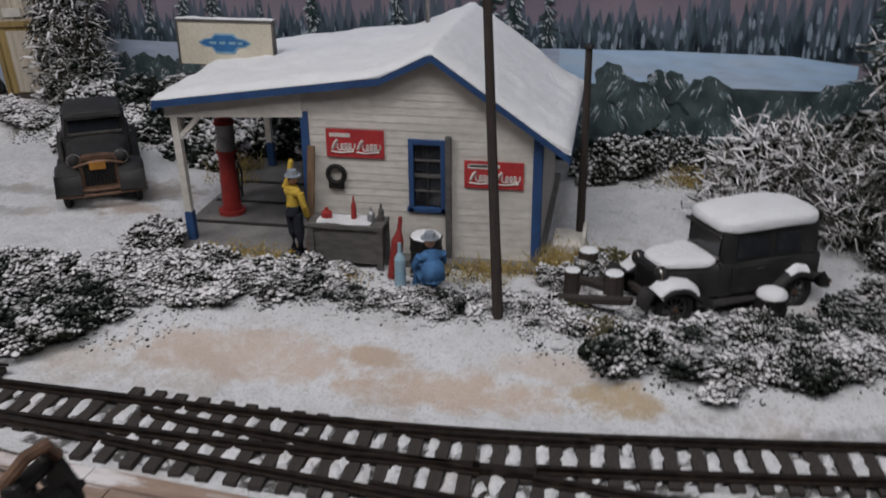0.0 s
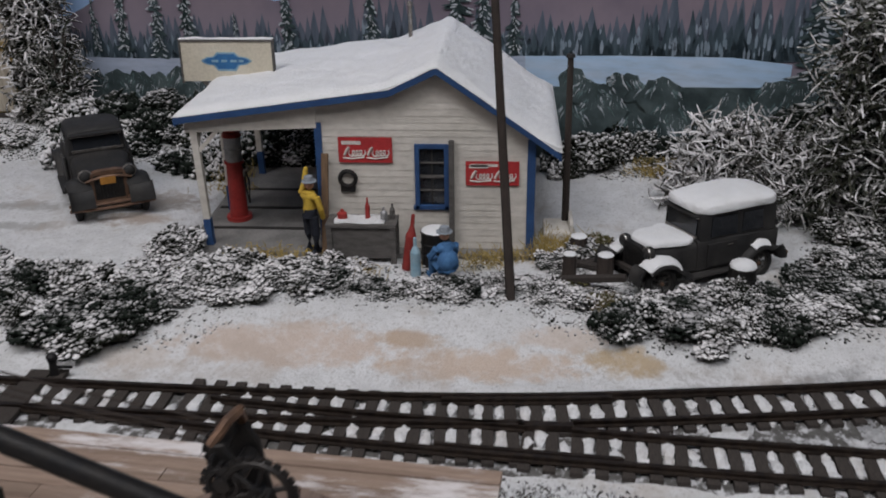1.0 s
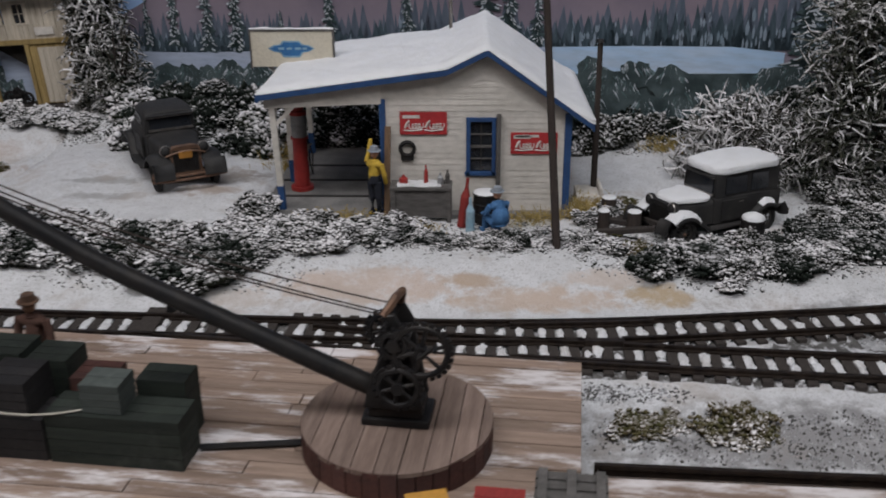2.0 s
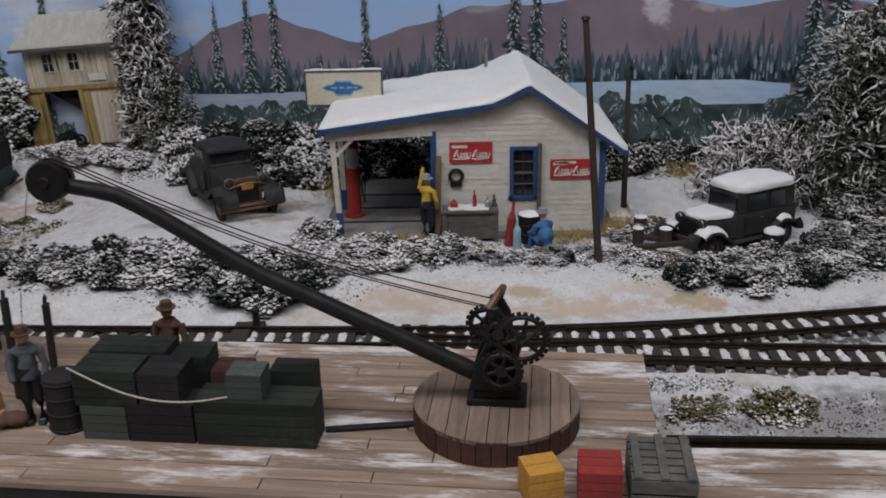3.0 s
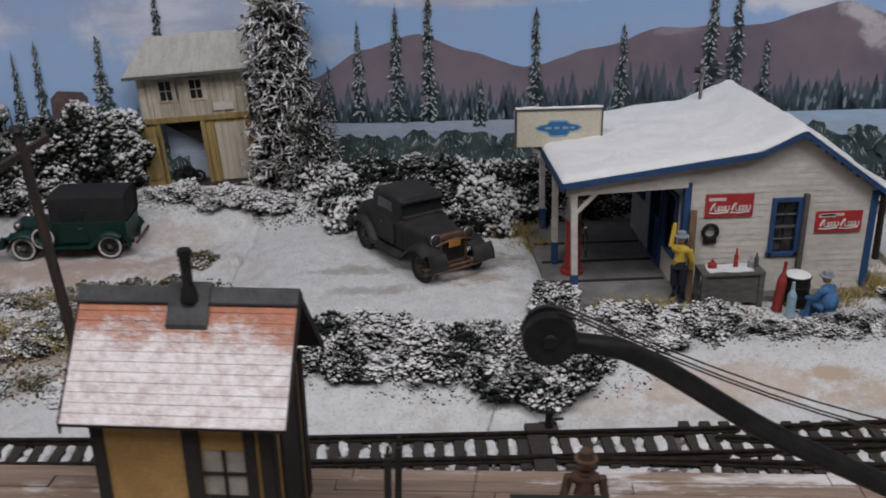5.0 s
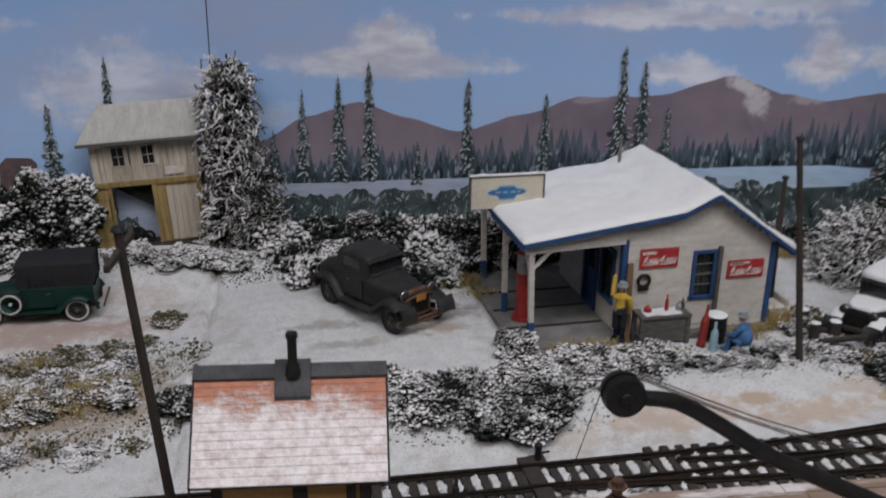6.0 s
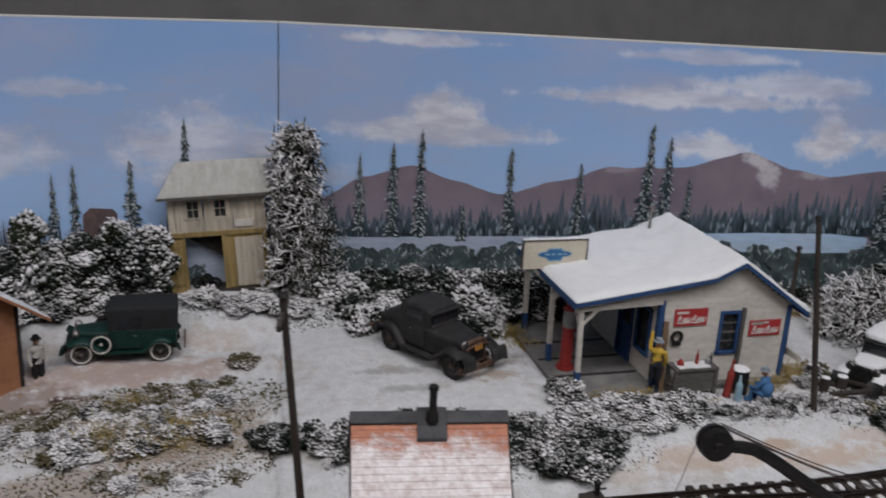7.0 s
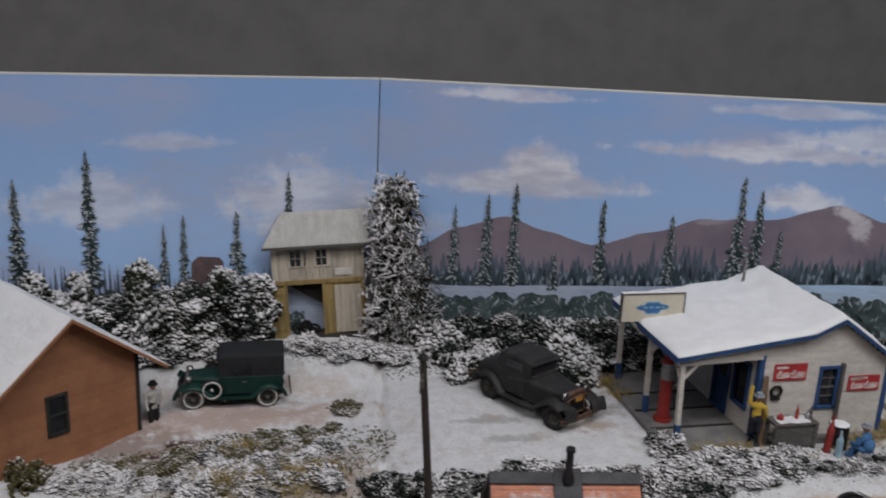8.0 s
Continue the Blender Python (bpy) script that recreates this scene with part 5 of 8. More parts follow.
def old_car(name, x, y, z, turn, label, paint, top_paint, rim, kind, snow=False, tilt=0.0, size=1.0):
    """A 1930s car; its nose points along +x. kind: coupe, van or sedan."""
    c = thing(name, x, y, z, turn, label, "car")
    c.matrix_basis = c.matrix_basis @ pose(0, 0, 0, tilt, 0, 0) @ Matrix.Diagonal((size, size, size, 1))
    r = 0.38
    fx, rx = 1.25, -1.2
    b = to_bm()
    for s in (-1, 1):
        box(b, rx - 0.6, s * 0.36 - 0.04, 0.36, fx + 0.35, s * 0.36 + 0.04, 0.46)
    for xx in (fx, rx):
        rod(b, (xx, -0.66, r), (xx, 0.66, r), 0.045, n=8)
    part("chassis", b, IRON, c)
    b = to_bm()
    hull(b, [(0.30, 0.60, 0.60, 0.42, 0.94, 1.13), (0.8, 0.49, 0.50, 0.42, 0.91, 1.09), (1.42, 0.34, 0.35, 0.42, 0.88, 1.05)])
    hood = part("hood", b, paint, c, smooth=True)
    b = to_bm()
    for k in range(7):
        for s in (-1, 1):
            beam(b, (0.62 + 0.08 * k, s * (0.545 - 0.022 * k), 0.6), (0.62 + 0.08 * k, s * (0.53 - 0.022 * k), 0.88), 0.03, 0.012)
    part("louvres", b, paint, hood)
    b = to_bm()
    hull(b, [(1.40, 0.37, 0.37, 0.40, 0.94, 1.08), (1.50, 0.36, 0.36, 0.40, 0.93, 1.06)])
    g = part("radiator_shell", b, CHROME if rim is WHITERIM else IRON if snow else RUST, c)
    b = to_bm()
    for k in range(9):
        rod(b, (1.505, -0.26 + 0.065 * k, 0.48), (1.515, -0.26 + 0.065 * k, 0.95), 0.012, n=5)
    box(b, 1.49, -0.29, 0.46, 1.503, 0.29, 0.97)
    part("grille", b, IRON, g)
    if kind == "van":
        body = [(-1.72, 0.66, 0.68, 0.42, 1.12, 1.16), (0.34, 0.64, 0.66, 0.42, 1.12, 1.16)]
        cab = [(-1.70, 0.67, 0.66, 1.10, 1.78, 1.92), (-1.6, 0.68, 0.67, 1.10, 1.80, 1.95), (0.2, 0.66, 0.66, 1.10, 1.80, 1.95), (0.36, 0.65, 0.64, 1.10, 1.74, 1.86)]
        span = (-1.6, 0.1)
    elif kind == "sedan":
        body = [(-1.75, 0.58, 0.60, 0.42, 1.02, 1.08), (-0.9, 0.66, 0.68, 0.42, 1.08, 1.12), (0.34, 0.62, 0.62, 0.42, 1.06, 1.12)]
        cab = [(-1.66, 0.60, 0.58, 1.05, 1.62, 1.76), (-1.45, 0.64, 0.61, 1.05, 1.68, 1.83), (-0.1, 0.64, 0.61, 1.05, 1.70, 1.84), (0.28, 0.61, 0.57, 1.05, 1.62, 1.72)]
        span = (-1.4, 0.05)
    else:
        body = [(-2.02, 0.36, 0.36, 0.45, 0.62, 0.74), (-1.8, 0.50, 0.52, 0.42, 0.80, 0.98), (-1.3, 0.62, 0.63, 0.42, 0.98, 1.14), (-0.5, 0.66, 0.67, 0.42, 1.04, 1.15), (0.34, 0.61, 0.61, 0.42, 0.98, 1.13)]
        cab = [(-1.06, 0.56, 0.48, 1.02, 1.34, 1.42), (-0.98, 0.60, 0.53, 1.02, 1.46, 1.56), (-0.75, 0.63, 0.57, 1.02, 1.52, 1.64), (-0.1, 0.63, 0.58, 1.02, 1.54, 1.66), (0.16, 0.61, 0.56, 1.02, 1.50, 1.60), (0.21, 0.60, 0.55, 1.02, 1.44, 1.54)]
        span = (-0.78, -0.02)
    b = to_bm()
    hull(b, body)
    part("body", b, paint, c, smooth=True)
    b = to_bm()
    hull(b, cab)
    roof = part("cab", b, top_paint, c, smooth=True)
    # side windows, windscreen and rear window
    sides = [(span[0] + 0.1, span[1])] if kind == "coupe" else [(span[0] + 0.12, (span[0] + span[1]) / 2 - 0.06), ((span[0] + span[1]) / 2 + 0.06, span[1])]
    if kind == "van":
        sides = sides[1:]
    for s in (-1, 1):
        for x0, x1 in sides:
            b = to_bm()
            w = 0.672 if kind == "van" else 0.655 if kind == "sedan" else 0.612
            prism(b, [(x0, 1.16), (x1, 1.16), (x1 - 0.02, 1.58 if kind != "coupe" else 1.48), (x0 + 0.04, 1.58 if kind != "coupe" else 1.48)], "y", s * (w - 0.07), s * w)
            part("side_window", b, GLASS_DARK, roof)
    ws = {"van": (0.375, 0.365, 1.2, 1.68), "sedan": (0.33, 0.295, 1.16, 1.58), "coupe": (0.30, 0.225, 1.17, 1.47)}[kind]
    b = to_bm()
    prism(b, [(ws[0], ws[2]), (ws[1], ws[3]), (ws[1] - 0.05, ws[3]), (ws[0] - 0.05, ws[2])], "y", -0.48, 0.48)
    scr = part("windscreen", b, GLASS_DARK, roof)
    b = to_bm()
    for zz, xx in ((ws[2], ws[0]), (ws[3], ws[1])):
        box(b, xx - 0.03, -0.52, zz - 0.025, xx + 0.02, 0.52, zz + 0.025)
    part("windscreen_frame", b, CHROME, scr)
    b = to_bm()
    box(b, 0.1, -0.55, ws[3] + 0.02, ws[1] + 0.12, 0.55, ws[3] + 0.06, 0.01)
    part("visor", b, top_paint, roof)
    # doors
    for s in (-1, 1):
        w = 0.675 if kind == "van" else 0.672
        b = to_bm()
        box(b, -0.62, s * w - 0.03, 0.52, 0.12, s * w + 0.012, 1.02, 0.008)
        d = part("door", b, paint, c)
        b = to_bm()
        rod(b, (-0.5, s * (w + 0.01), 0.95), (-0.36, s * (w + 0.03), 0.95), 0.014, n=6)
        part("handle", b, CHROME, d)
    # fenders, running boards, wheels
    for s in (-1, 1):
        b = to_bm()
        swept_fender(b, [(fx + 0.52, 0.40), (fx + 0.47, 0.62), (fx + 0.30, 0.80), (fx + 0.02, 0.88), (fx - 0.28, 0.82), (fx - 0.55, 0.62), (fx - 0.78, 0.44)], s * 0.34, s * 0.82)
        part("front_fender", b, paint, c, smooth=True)
        b = to_bm()
        swept_fender(b, [(rx + 0.62, 0.43), (rx + 0.42, 0.62), (rx + 0.2, 0.80), (rx - 0.05, 0.86), (rx - 0.3, 0.78), (rx - 0.48, 0.58), (rx - 0.54, 0.40)], s * 0.5, s * 0.82)
        part("rear_fender", b, paint, c, smooth=True)
        b = to_bm()
        box(b, rx + 0.55, s * 0.72 - 0.13, 0.37, fx - 0.72, s * 0.72 + 0.1, 0.42, 0.015)
        part("running_board", b, paint if not snow else BLACKCAR, c)
        for xx in (fx, rx):
            wheel(c, xx, s * 0.66, r, r, rim, s)
        b = to_bm()
        ball(b, (1.40, s * 0.43, 0.98), 0.15, 0.9, 1, 1, 2)
        rod(b, (1.36, s * 0.43, 0.62), (1.38, s * 0.43, 0.86), 0.025, n=6)
        hl = part("headlight", b, CHROME if rim is WHITERIM else paint, c, smooth=True)
        b = to_bm()
        torus(b, (1.46, s * 0.43, 0.98), 0.125, 0.018, "x", 20, 6)
        part("headlight_rim", b, CHROME, hl, smooth=True)
        b = to_bm()
        ball(b, (1.455, s * 0.43, 0.98), 0.12, 0.4, 1, 1, 2)
        part("lens", b, LENS, hl, "cloudy pale lens", smooth=True)
    if not snow:
        b = to_bm()
        for zz in (0.36, 0.46):
            tube(b, [(1.76 - 0.09 * (k / 5 - 1) ** 2, 0.84 * (k / 5 - 1), zz) for k in range(11)], 0.036, 8)
        for s in (-1, 1):
            beam(b, (1.5, s * 0.34, 0.42), (1.75, s * 0.34, 0.41), 0.04, 0.12)
        part("front_bumper", b, CHROME if rim is WHITERIM else RUST, c, smooth=True)
    b = to_bm()
    box(b, rx - 0.92 if kind == "coupe" else -2.0, -0.7, 0.44, (rx - 0.87 if kind == "coupe" else -1.95), 0.7, 0.52, 0.012)
    part("rear_bumper", b, RUST, c)
    if kind == "coupe":
        b = to_bm()
        box(b, 1.575, -0.17, 0.80, 1.59, 0.13, 0.95, 0.008)
        part("plate", b, ORANGE, c, "small orange plate")
        b = to_bm()
        tube(b, [(1.5 + 0.06 * math.sin(math.pi * k / 8), -0.45 + 0.9 * k / 8, 0.86 + 0.1 * math.sin(math.pi * k / 8)) for k in range(9)], 0.03, 6)
        part("lamp_bar", b, RUST, c, smooth=True)
    if kind == "van":
        for s in (-1, 1):
            b = to_bm()
            torus(b, (0.62, s * 0.74, 0.72), 0.30, 0.07, "y", 26, 8)
            sp = part("spare_tyre", b, TYRE, c, smooth=True)
            b = to_bm()
            torus(b, (0.62, s * 0.80, 0.72), 0.29, 0.032, "y", 24, 6)
            rod(b, (0.62, s * 0.74, 0.72), (0.62, s * 0.79, 0.72), 0.05)
            part("rim", b, WHITERIM, sp)
    if snow:
        b = to_bm()
        ball(b, (0, 0, 0), 1.0, 1, 1, 1, 4)
        for v in b.verts:
            n = v.co.copy()
            q = [math.copysign(abs(t) ** 0.42, t) for t in n]
            v.co = Vector((-0.68 + 1.06 * q[0], 0.70 * q[1], 1.78 + (0.17 if n.z > 0 else 0.09) * q[2] - 0.05 * abs(q[1]) ** 3 - 0.04 * q[0] ** 2))
            v.co += 0.03 * noise.noise_vector(v.co * 4)
        part("roof_snow", b, SNOW, c, "thick snow on the car roof", smooth=True)
        b = to_bm()
        ball(b, (0, 0, 0), 1.0, 1, 1, 1, 4)
        for v in b.verts:
            n = v.co.copy()
            q = [math.copysign(abs(t) ** 0.55, t) for t in n]
            v.co = Vector((0.86 + 0.56 * q[0], (0.52 - 0.13 * q[0]) * q[1], 1.07 + (0.12 if n.z > 0 else 0.05) * q[2]))
            v.co += 0.035 * noise.noise_vector(v.co * 4)
        part("hood_snow", b, SNOW, c, "snow on the bonnet", smooth=True)
        for s in (-1, 1):
            for line in ([(fx + 0.40, 0.78), (fx + 0.22, 0.90), (fx + 0.02, 0.94), (fx - 0.26, 0.88), (fx - 0.48, 0.72)], [(rx + 0.22, 0.83), (rx, 0.92), (rx - 0.24, 0.86)]):
                b = to_bm()
                swept_fender(b, line, s * 0.40, s * 0.80, 0.07, 0.08)
                for v in b.verts:
                    v.co += 0.03 * noise.noise_vector(v.co * 5)
                part("fender_snow", b, SNOW, c, smooth=True)
    return c


old_car("coupe_car", -10.88, 3.03, -0.04, -60, "dusty black old coupe with rusty bumper on snow", BLACKCAR, BLACKCAR, DULLRIM, "coupe", size=1.17)
old_car("delivery_van", -20.85, 5.95, -0.62, 179, "dark green panel van with white spoked wheels", GREENCAR, BLACKTOP, WHITERIM, "van")
old_car("sedan_car", 3.34, -0.74, -0.28, 207, "abandoned black sedan buried in thick snow", BLACKCAR, BLACKCAR, DULLRIM, "sedan", True, 2.0, 0.98)


# ---- figures ----
def figure(name, x, y, z, turn, label, shirt, legs, hat, pose_kind="stand", raise_arm=False):
    """A small painted figure as one mesh."""
    b = to_bm()
    marks = []

    def mark(k):
        b.faces.ensure_lookup_table()
        done = sum(n for n, _ in marks)
        marks.append((len(b.faces) - done, k))

    if pose_kind == "stand":
        for s in (-1, 1):
            tube(b, [(0.02, s * 0.1, 0.05), (0.03, s * 0.1, 0.45), (0.0, s * 0.09, 0.88)], 0.085, 8, 0.115)
            box(b, -0.08, s * 0.1 - 0.06, 0.0, 0.18, s * 0.1 + 0.06, 0.09, 0.02)
        hip, neck = 0.85, 1.42
    else:
        for s in (-1, 1):
            tube(b, [(0.42, s * 0.15, 0.05), (0.38, s * 0.15, 0.42), (0.0, s * 0.12, 0.36)], 0.09, 8, 0.13)
            box(b, 0.34, s * 0.15 - 0.06, 0.0, 0.6, s * 0.15 + 0.06, 0.09, 0.02)
        hip, neck = 0.3, 0.86
    mark(1)
    lean = 0.0 if pose_kind == "stand" else 0.12
    tube(b, [(0, 0, hip), (0.01, 0, hip + 0.2), (lean * 0.6, 0, neck - 0.14), (lean, 0, neck)], 0.17, 10, 0.13)
    ball(b, (lean * 0.8, 0, neck - 0.1), 0.17, 0.75, 1.35, 0.75, 2)
    if pose_kind != "stand":
        ball(b, (0.0, 0, hip + 0.2), 0.23, 0.85, 1.0, 1.15, 2)
    for s in (-1, 1):
        sh = Vector((lean * 0.8, s * 0.22, neck - 0.08))
        if raise_arm and s > 0:
            pts = [sh, sh + Vector((0.14, 0.02, 0.18)), sh + Vector((0.2, 0.0, 0.5))]
        elif pose_kind == "stand":
            pts = [sh, sh + Vector((0.03, s * 0.06, -0.28)), sh + Vector((0.12, s * 0.03, -0.5))]
        else:
            pts = [sh, sh + Vector((0.12, s * 0.06, -0.22)), sh + Vector((0.36, -s * 0.02, -0.3))]
        tube(b, pts, 0.075, 7, 0.055)
        ball(b, pts[-1], 0.055, sub=1)
    mark(0)
    ball(b, (lean + 0.03, 0, neck + 0.17), 0.115, 1, 0.9, 1.15, 2)
    mark(2)
    rod(b, (lean + 0.03, 0, neck + 0.225), (lean + 0.03, 0, neck + 0.245), 0.17, 0.165, 14)
    rod(b, (lean + 0.02, 0, neck + 0.24), (lean + 0.02, 0, neck + 0.345), 0.115, 0.095, 14)
    mark(3)
    b.faces.ensure_lookup_table()
    i = 0
    for n, k in marks:
        for f in b.faces[i:i + n]:
            f.material_index = k
        i += n
    return solid(name, b, (shirt, legs, SKIN, hat), label, "figurine", "painted figures", at=(x, y, z), turn=turn, smooth=True)


figure("figurine", -4.78, -0.42, 0.02, 60, "painted figure in yellow shirt and dark overalls", SHIRTY, DENIM, GREYHAT, raise_arm=True)
figure("figurine", -1.72, -1.85, 0.02, 120, "seated painted figure in a blue coat", BLUECOAT, BLUECOAT, GREYHAT, "sit")
figure("figurine", -23.35, 4.75, -1.02, -60, "painted figure with white sleeves and dark trousers", WHITESHIRT, BLACKBOX, BLACKBOX)
figure("figurine", -11.1, -10.85, DECK_Z, -80, "painted dock worker in grey work clothes", WORKGREY, BLACKBOX, RUST)
figure("figurine", -9.0, -9.92, DECK_Z, -100, "painted dock worker in a brown jacket", WORKBROWN, DENIM, RUST)


# ---- round the service station ----
def fuel_pump():
    p = thing("fuel_pump", -6.94, 1.57, 0.0, 0, "tall red fuel pump with a silver head", "fuel pump")
    b = to_bm()
    rod(b, (0, 0, 0), (0, 0, 0.1), 0.3, 0.3, 20)
    part("base", b, RED, p)
    b = to_bm()
    rod(b, (0, 0, 0.1), (0, 0, 1.42), 0.21, 0.19, 20)
    rod(b, (0, 0, 1.40), (0, 0, 1.46), 0.23, 0.23, 20)
    part("column", b, RED, p, smooth=False)
    b = to_bm()
    rod(b, (0, 0, 1.46), (0, 0, 2.05), 0.2, 0.2, 20)
    torus(b, (0, 0, 1.75), 0.2, 0.02, "z", 20, 6)
    part("head", b, SILVER, p, "dull silver cylinder head")
    b = to_bm()
    rod(b, (0, 0, 2.05), (0, 0, 2.14), 0.23, 0.2, 20)
    ball(b, (0, 0, 2.2), 0.16, 1, 1, 0.8)
    part("cap", b, RED, p)
    b = to_bm()
    tube(b, [(0.2, -0.05, 1.4), (0.34, -0.1, 1.0), (0.32, -0.12, 0.45), (0.26, -0.1, 0.75), (0.24, -0.08, 1.15)], 0.025, 6)
    part("hose", b, TYRE, p)
    b = to_bm()
    tube(b, [(0.23, -0.08, 1.1), (0.25, -0.1, 1.25), (0.33, -0.12, 1.28)], 0.03, 6)
    part("nozzle", b, CHROME, p)


def workbench():
    t = thing("workbench", -3.62, -0.62, 0.0, 0, "grey wooden workbench dusted with snow", "table")
    b = to_bm()
    for i in range(4):
        box(b, -0.75, -0.32 + 0.16 * i, 0.82, 0.75, -0.17 + 0.16 * i, 0.9, 0.01)
    part("tabletop", b, GREYWOOD, t)
    for x in (-0.68, 0.68):
        for y in (-0.26, 0.26):
            b = to_bm()
            box(b, x - 0.06, y - 0.05, 0, x + 0.06, y + 0.05, 0.82, 0.008)
            part("leg", b, GREYWOOD, t)
    b = to_bm()
    box(b, -0.66, -0.27, 0.12, 0.66, -0.24, 0.82)
    part("front_board", b, GREYWOOD, t)
    b = to_bm()
    box(b, -0.68, -0.24, 0.2, 0.68, 0.24, 0.25)
    part("shelf", b, GREYWOOD, t)
    b = to_bm()
    lay_snow(b, ((-0.6, -0.28, 0.9), (0.55, -0.28, 0.9), (0.55, 0.26, 0.9), (-0.6, 0.26, 0.9)), 16, 8, 0.03, 4, 0.1, 0.03)
    part("snow_dusting", b, DECKSNOW, t, "thin snow on the tabletop")


def bottle(name, x, y, z, h, r, material, label, category, turn_out=(0, 0)):
    b = to_bm()
    rod(b, (0, 0, 0), (turn_out[0] * 0.6, turn_out[1] * 0.6, h * 0.62), r, r * 0.95, 12)
    rod(b, (turn_out[0] * 0.6, turn_out[1] * 0.6, h * 0.62), (turn_out[0] * 0.8, turn_out[1] * 0.8, h * 0.78), r * 0.95, r * 0.4, 12)
    rod(b, (turn_out[0] * 0.8, turn_out[1] * 0.8, h * 0.78), (*turn_out, h), r * 0.38, r * 0.32, 10)
    return solid(name, b, material, label, category, at=(x, y, z), smooth=False)


def drum(x, y, z, h, r, label, snow):
    t = thing("oil_drum", x, y, z, 0, label, "drum")
    b = to_bm()
    rod(b, (0, 0, 0), (0, 0, h), r, r, 20)
    for k in (0.02, 0.34, 0.66, 0.97):
        torus(b, (0, 0, h * k), r, 0.022, "z", 20, 6)
    part("barrel", b, IRON, t)
    b = to_bm()
    ball(b, (0, 0, h + 0.0), r * 1.02, 1, 1, snow / r, 2)
    part("snow_cap", b, SNOW, t, "round cap of snow", smooth=True)


fuel_pump()
workbench()
bottle("oil_can", -4.05, -0.6, 0.9, 0.22, 0.11, RED, "small red oil can on the workbench", "oil can")
bottle("oil_bottle", -3.5, -0.62, 0.9, 0.5, 0.055, RED, "slim red bottle on the workbench", "bottle")
bottle("grey_jug", -3.15, -0.66, 0.9, 0.3, 0.08, SILVER, "dull grey jug on the workbench", "jug")
bottle("glass_jar", -2.98, -0.55, 0.9, 0.34, 0.06, GREYWOOD, "dark jar on the workbench", "jar")
b = to_bm()
torus(b, (0, 0, 0.0), 0.17, 0.05, "y", 20, 8)
box(b, -0.16, -0.02, -0.3, 0.16, 0.03, -0.12, 0.02)
solid("wall_fitting", b, IRON, "dark iron fitting hung on the wall", "fitting", at=(-3.98, -0.07, 1.62), smooth=True)
bottle("gas_cylinder", -2.62, -1.15, 0.0, 1.2, 0.12, CRATERED, "tall red gas cylinder leaning by the bench", "gas cylinder", (0.14, 0.1))
bottle("gas_cylinder", -2.42, -1.45, 0.0, 0.85, 0.11, BOTTLEBLUE, "pale blue gas cylinder standing in snow", "gas cylinder")
drum(-2.05, -0.82, 0.0, 0.76, 0.3, "dark oil drum with a snowy lid", 0.06)
drum(4.15, -1.75, -0.25, 0.72, 0.27, "rusty drum with a snow cap beside the car", 0.14)
b = to_bm()
beam(b, (0.0, 0, 0.0), (0.06, 0.3, 2.2), 0.15, 0.05, 0.005)
solid("leaning_plank", b, mat("brown_plank", (0.20, 0.125, 0.075), (0.13, 0.085, 0.055), 0.8, scale=3, stretch=(4, 4, 0.4)), "brown plank leaning at the porch corner", "plank", at=(-4.5, -0.42, 0.0))


def junk():
    rnd = random.Random(31)
    for i, (x, y, turn, L) in enumerate(((1.78, -0.85, -68, 2.1), (1.1, -1.95, -20, 1.5), (0.95, -0.9, 160, 1.2), (1.4, -0.7, 20, 1.3))):
        b = to_bm()
        beam(b, (-L / 2, 0, 0.05), (L / 2, 0, 0.35 if i < 2 else 0.12), 0.18, 0.12, 0.02)
        solid("timber", b, TIE, "old dark timber half buried in snow", "timber", "scrap timbers", at=(x, y, ground_z(x, y) + 0.02), turn=turn)
    for x, y, r in ((1.0, -0.35, 0.18), (1.5, -1.2, 0.17), (0.75, -1.35, 0.14)):
        t = thing("stump", x, y, ground_z(x, y) - 0.03, rnd.uniform(0, 90), "dark wood stump topped with snow", "stump", "stumps")
        b = to_bm()
        rod(b, (0, 0, 0), (0, 0, 0.5), r * 1.1, r, 12)
        part("trunk", b, POLEWOOD, t)
        b = to_bm()
        ball(b, (0, 0, 0.5), r * 1.02, 1, 1, 0.28, 2)
        part("snow_cap", b, SNOW, t, smooth=True)
    b = to_bm()
    box(b, -0.35, -0.4, 0, 0.3, 0.5, 0.3, 0.03)
    box(b, 0.22, -0.4, 0.3, 0.3, 0.5, 0.5, 0.02)
    t = solid("plank_step", b, WHITE, "pale plank steps beside the station wall", "steps", at=(0.62, 0.6, 0.0))


junk()


def pole(x, y, z, top, lean, label, arm=None, r=0.1):
    t = thing("utility_pole", x, y, z, 0, label, "pole", "poles")
    b = to_bm()
    tube(b, [(lean[0] * k / 8, lean[1] * k / 8, (top - z) * k / 8) for k in range(9)], r, 10, r * 0.75)
    part("shaft", b, POLEWOOD, t)
    b = to_bm()
    rod(b, (*lean, top - z), (*lean, top - z + 0.07), r * 1.25, r * 0.9, 10)
    part("cap", b, IRON, t)
    if arm:
        h = top - z - 0.35
        at, way = Vector((*lean, h)), Vector((0.2, 0.97, 0.06))
        b = to_bm()
        beam(b, at - arm * way, at + arm * way, 0.09, 0.11)
        a = part("crossarm", b, POLEWOOD, t)
        for k in (-0.9, 0.9):
            b = to_bm()
            rod(b, at + arm * k * way, at + arm * k * way + Vector((0, 0, 0.2)), 0.035, 0.045, 8)
            part("insulator", b, GREYWOOD, a)


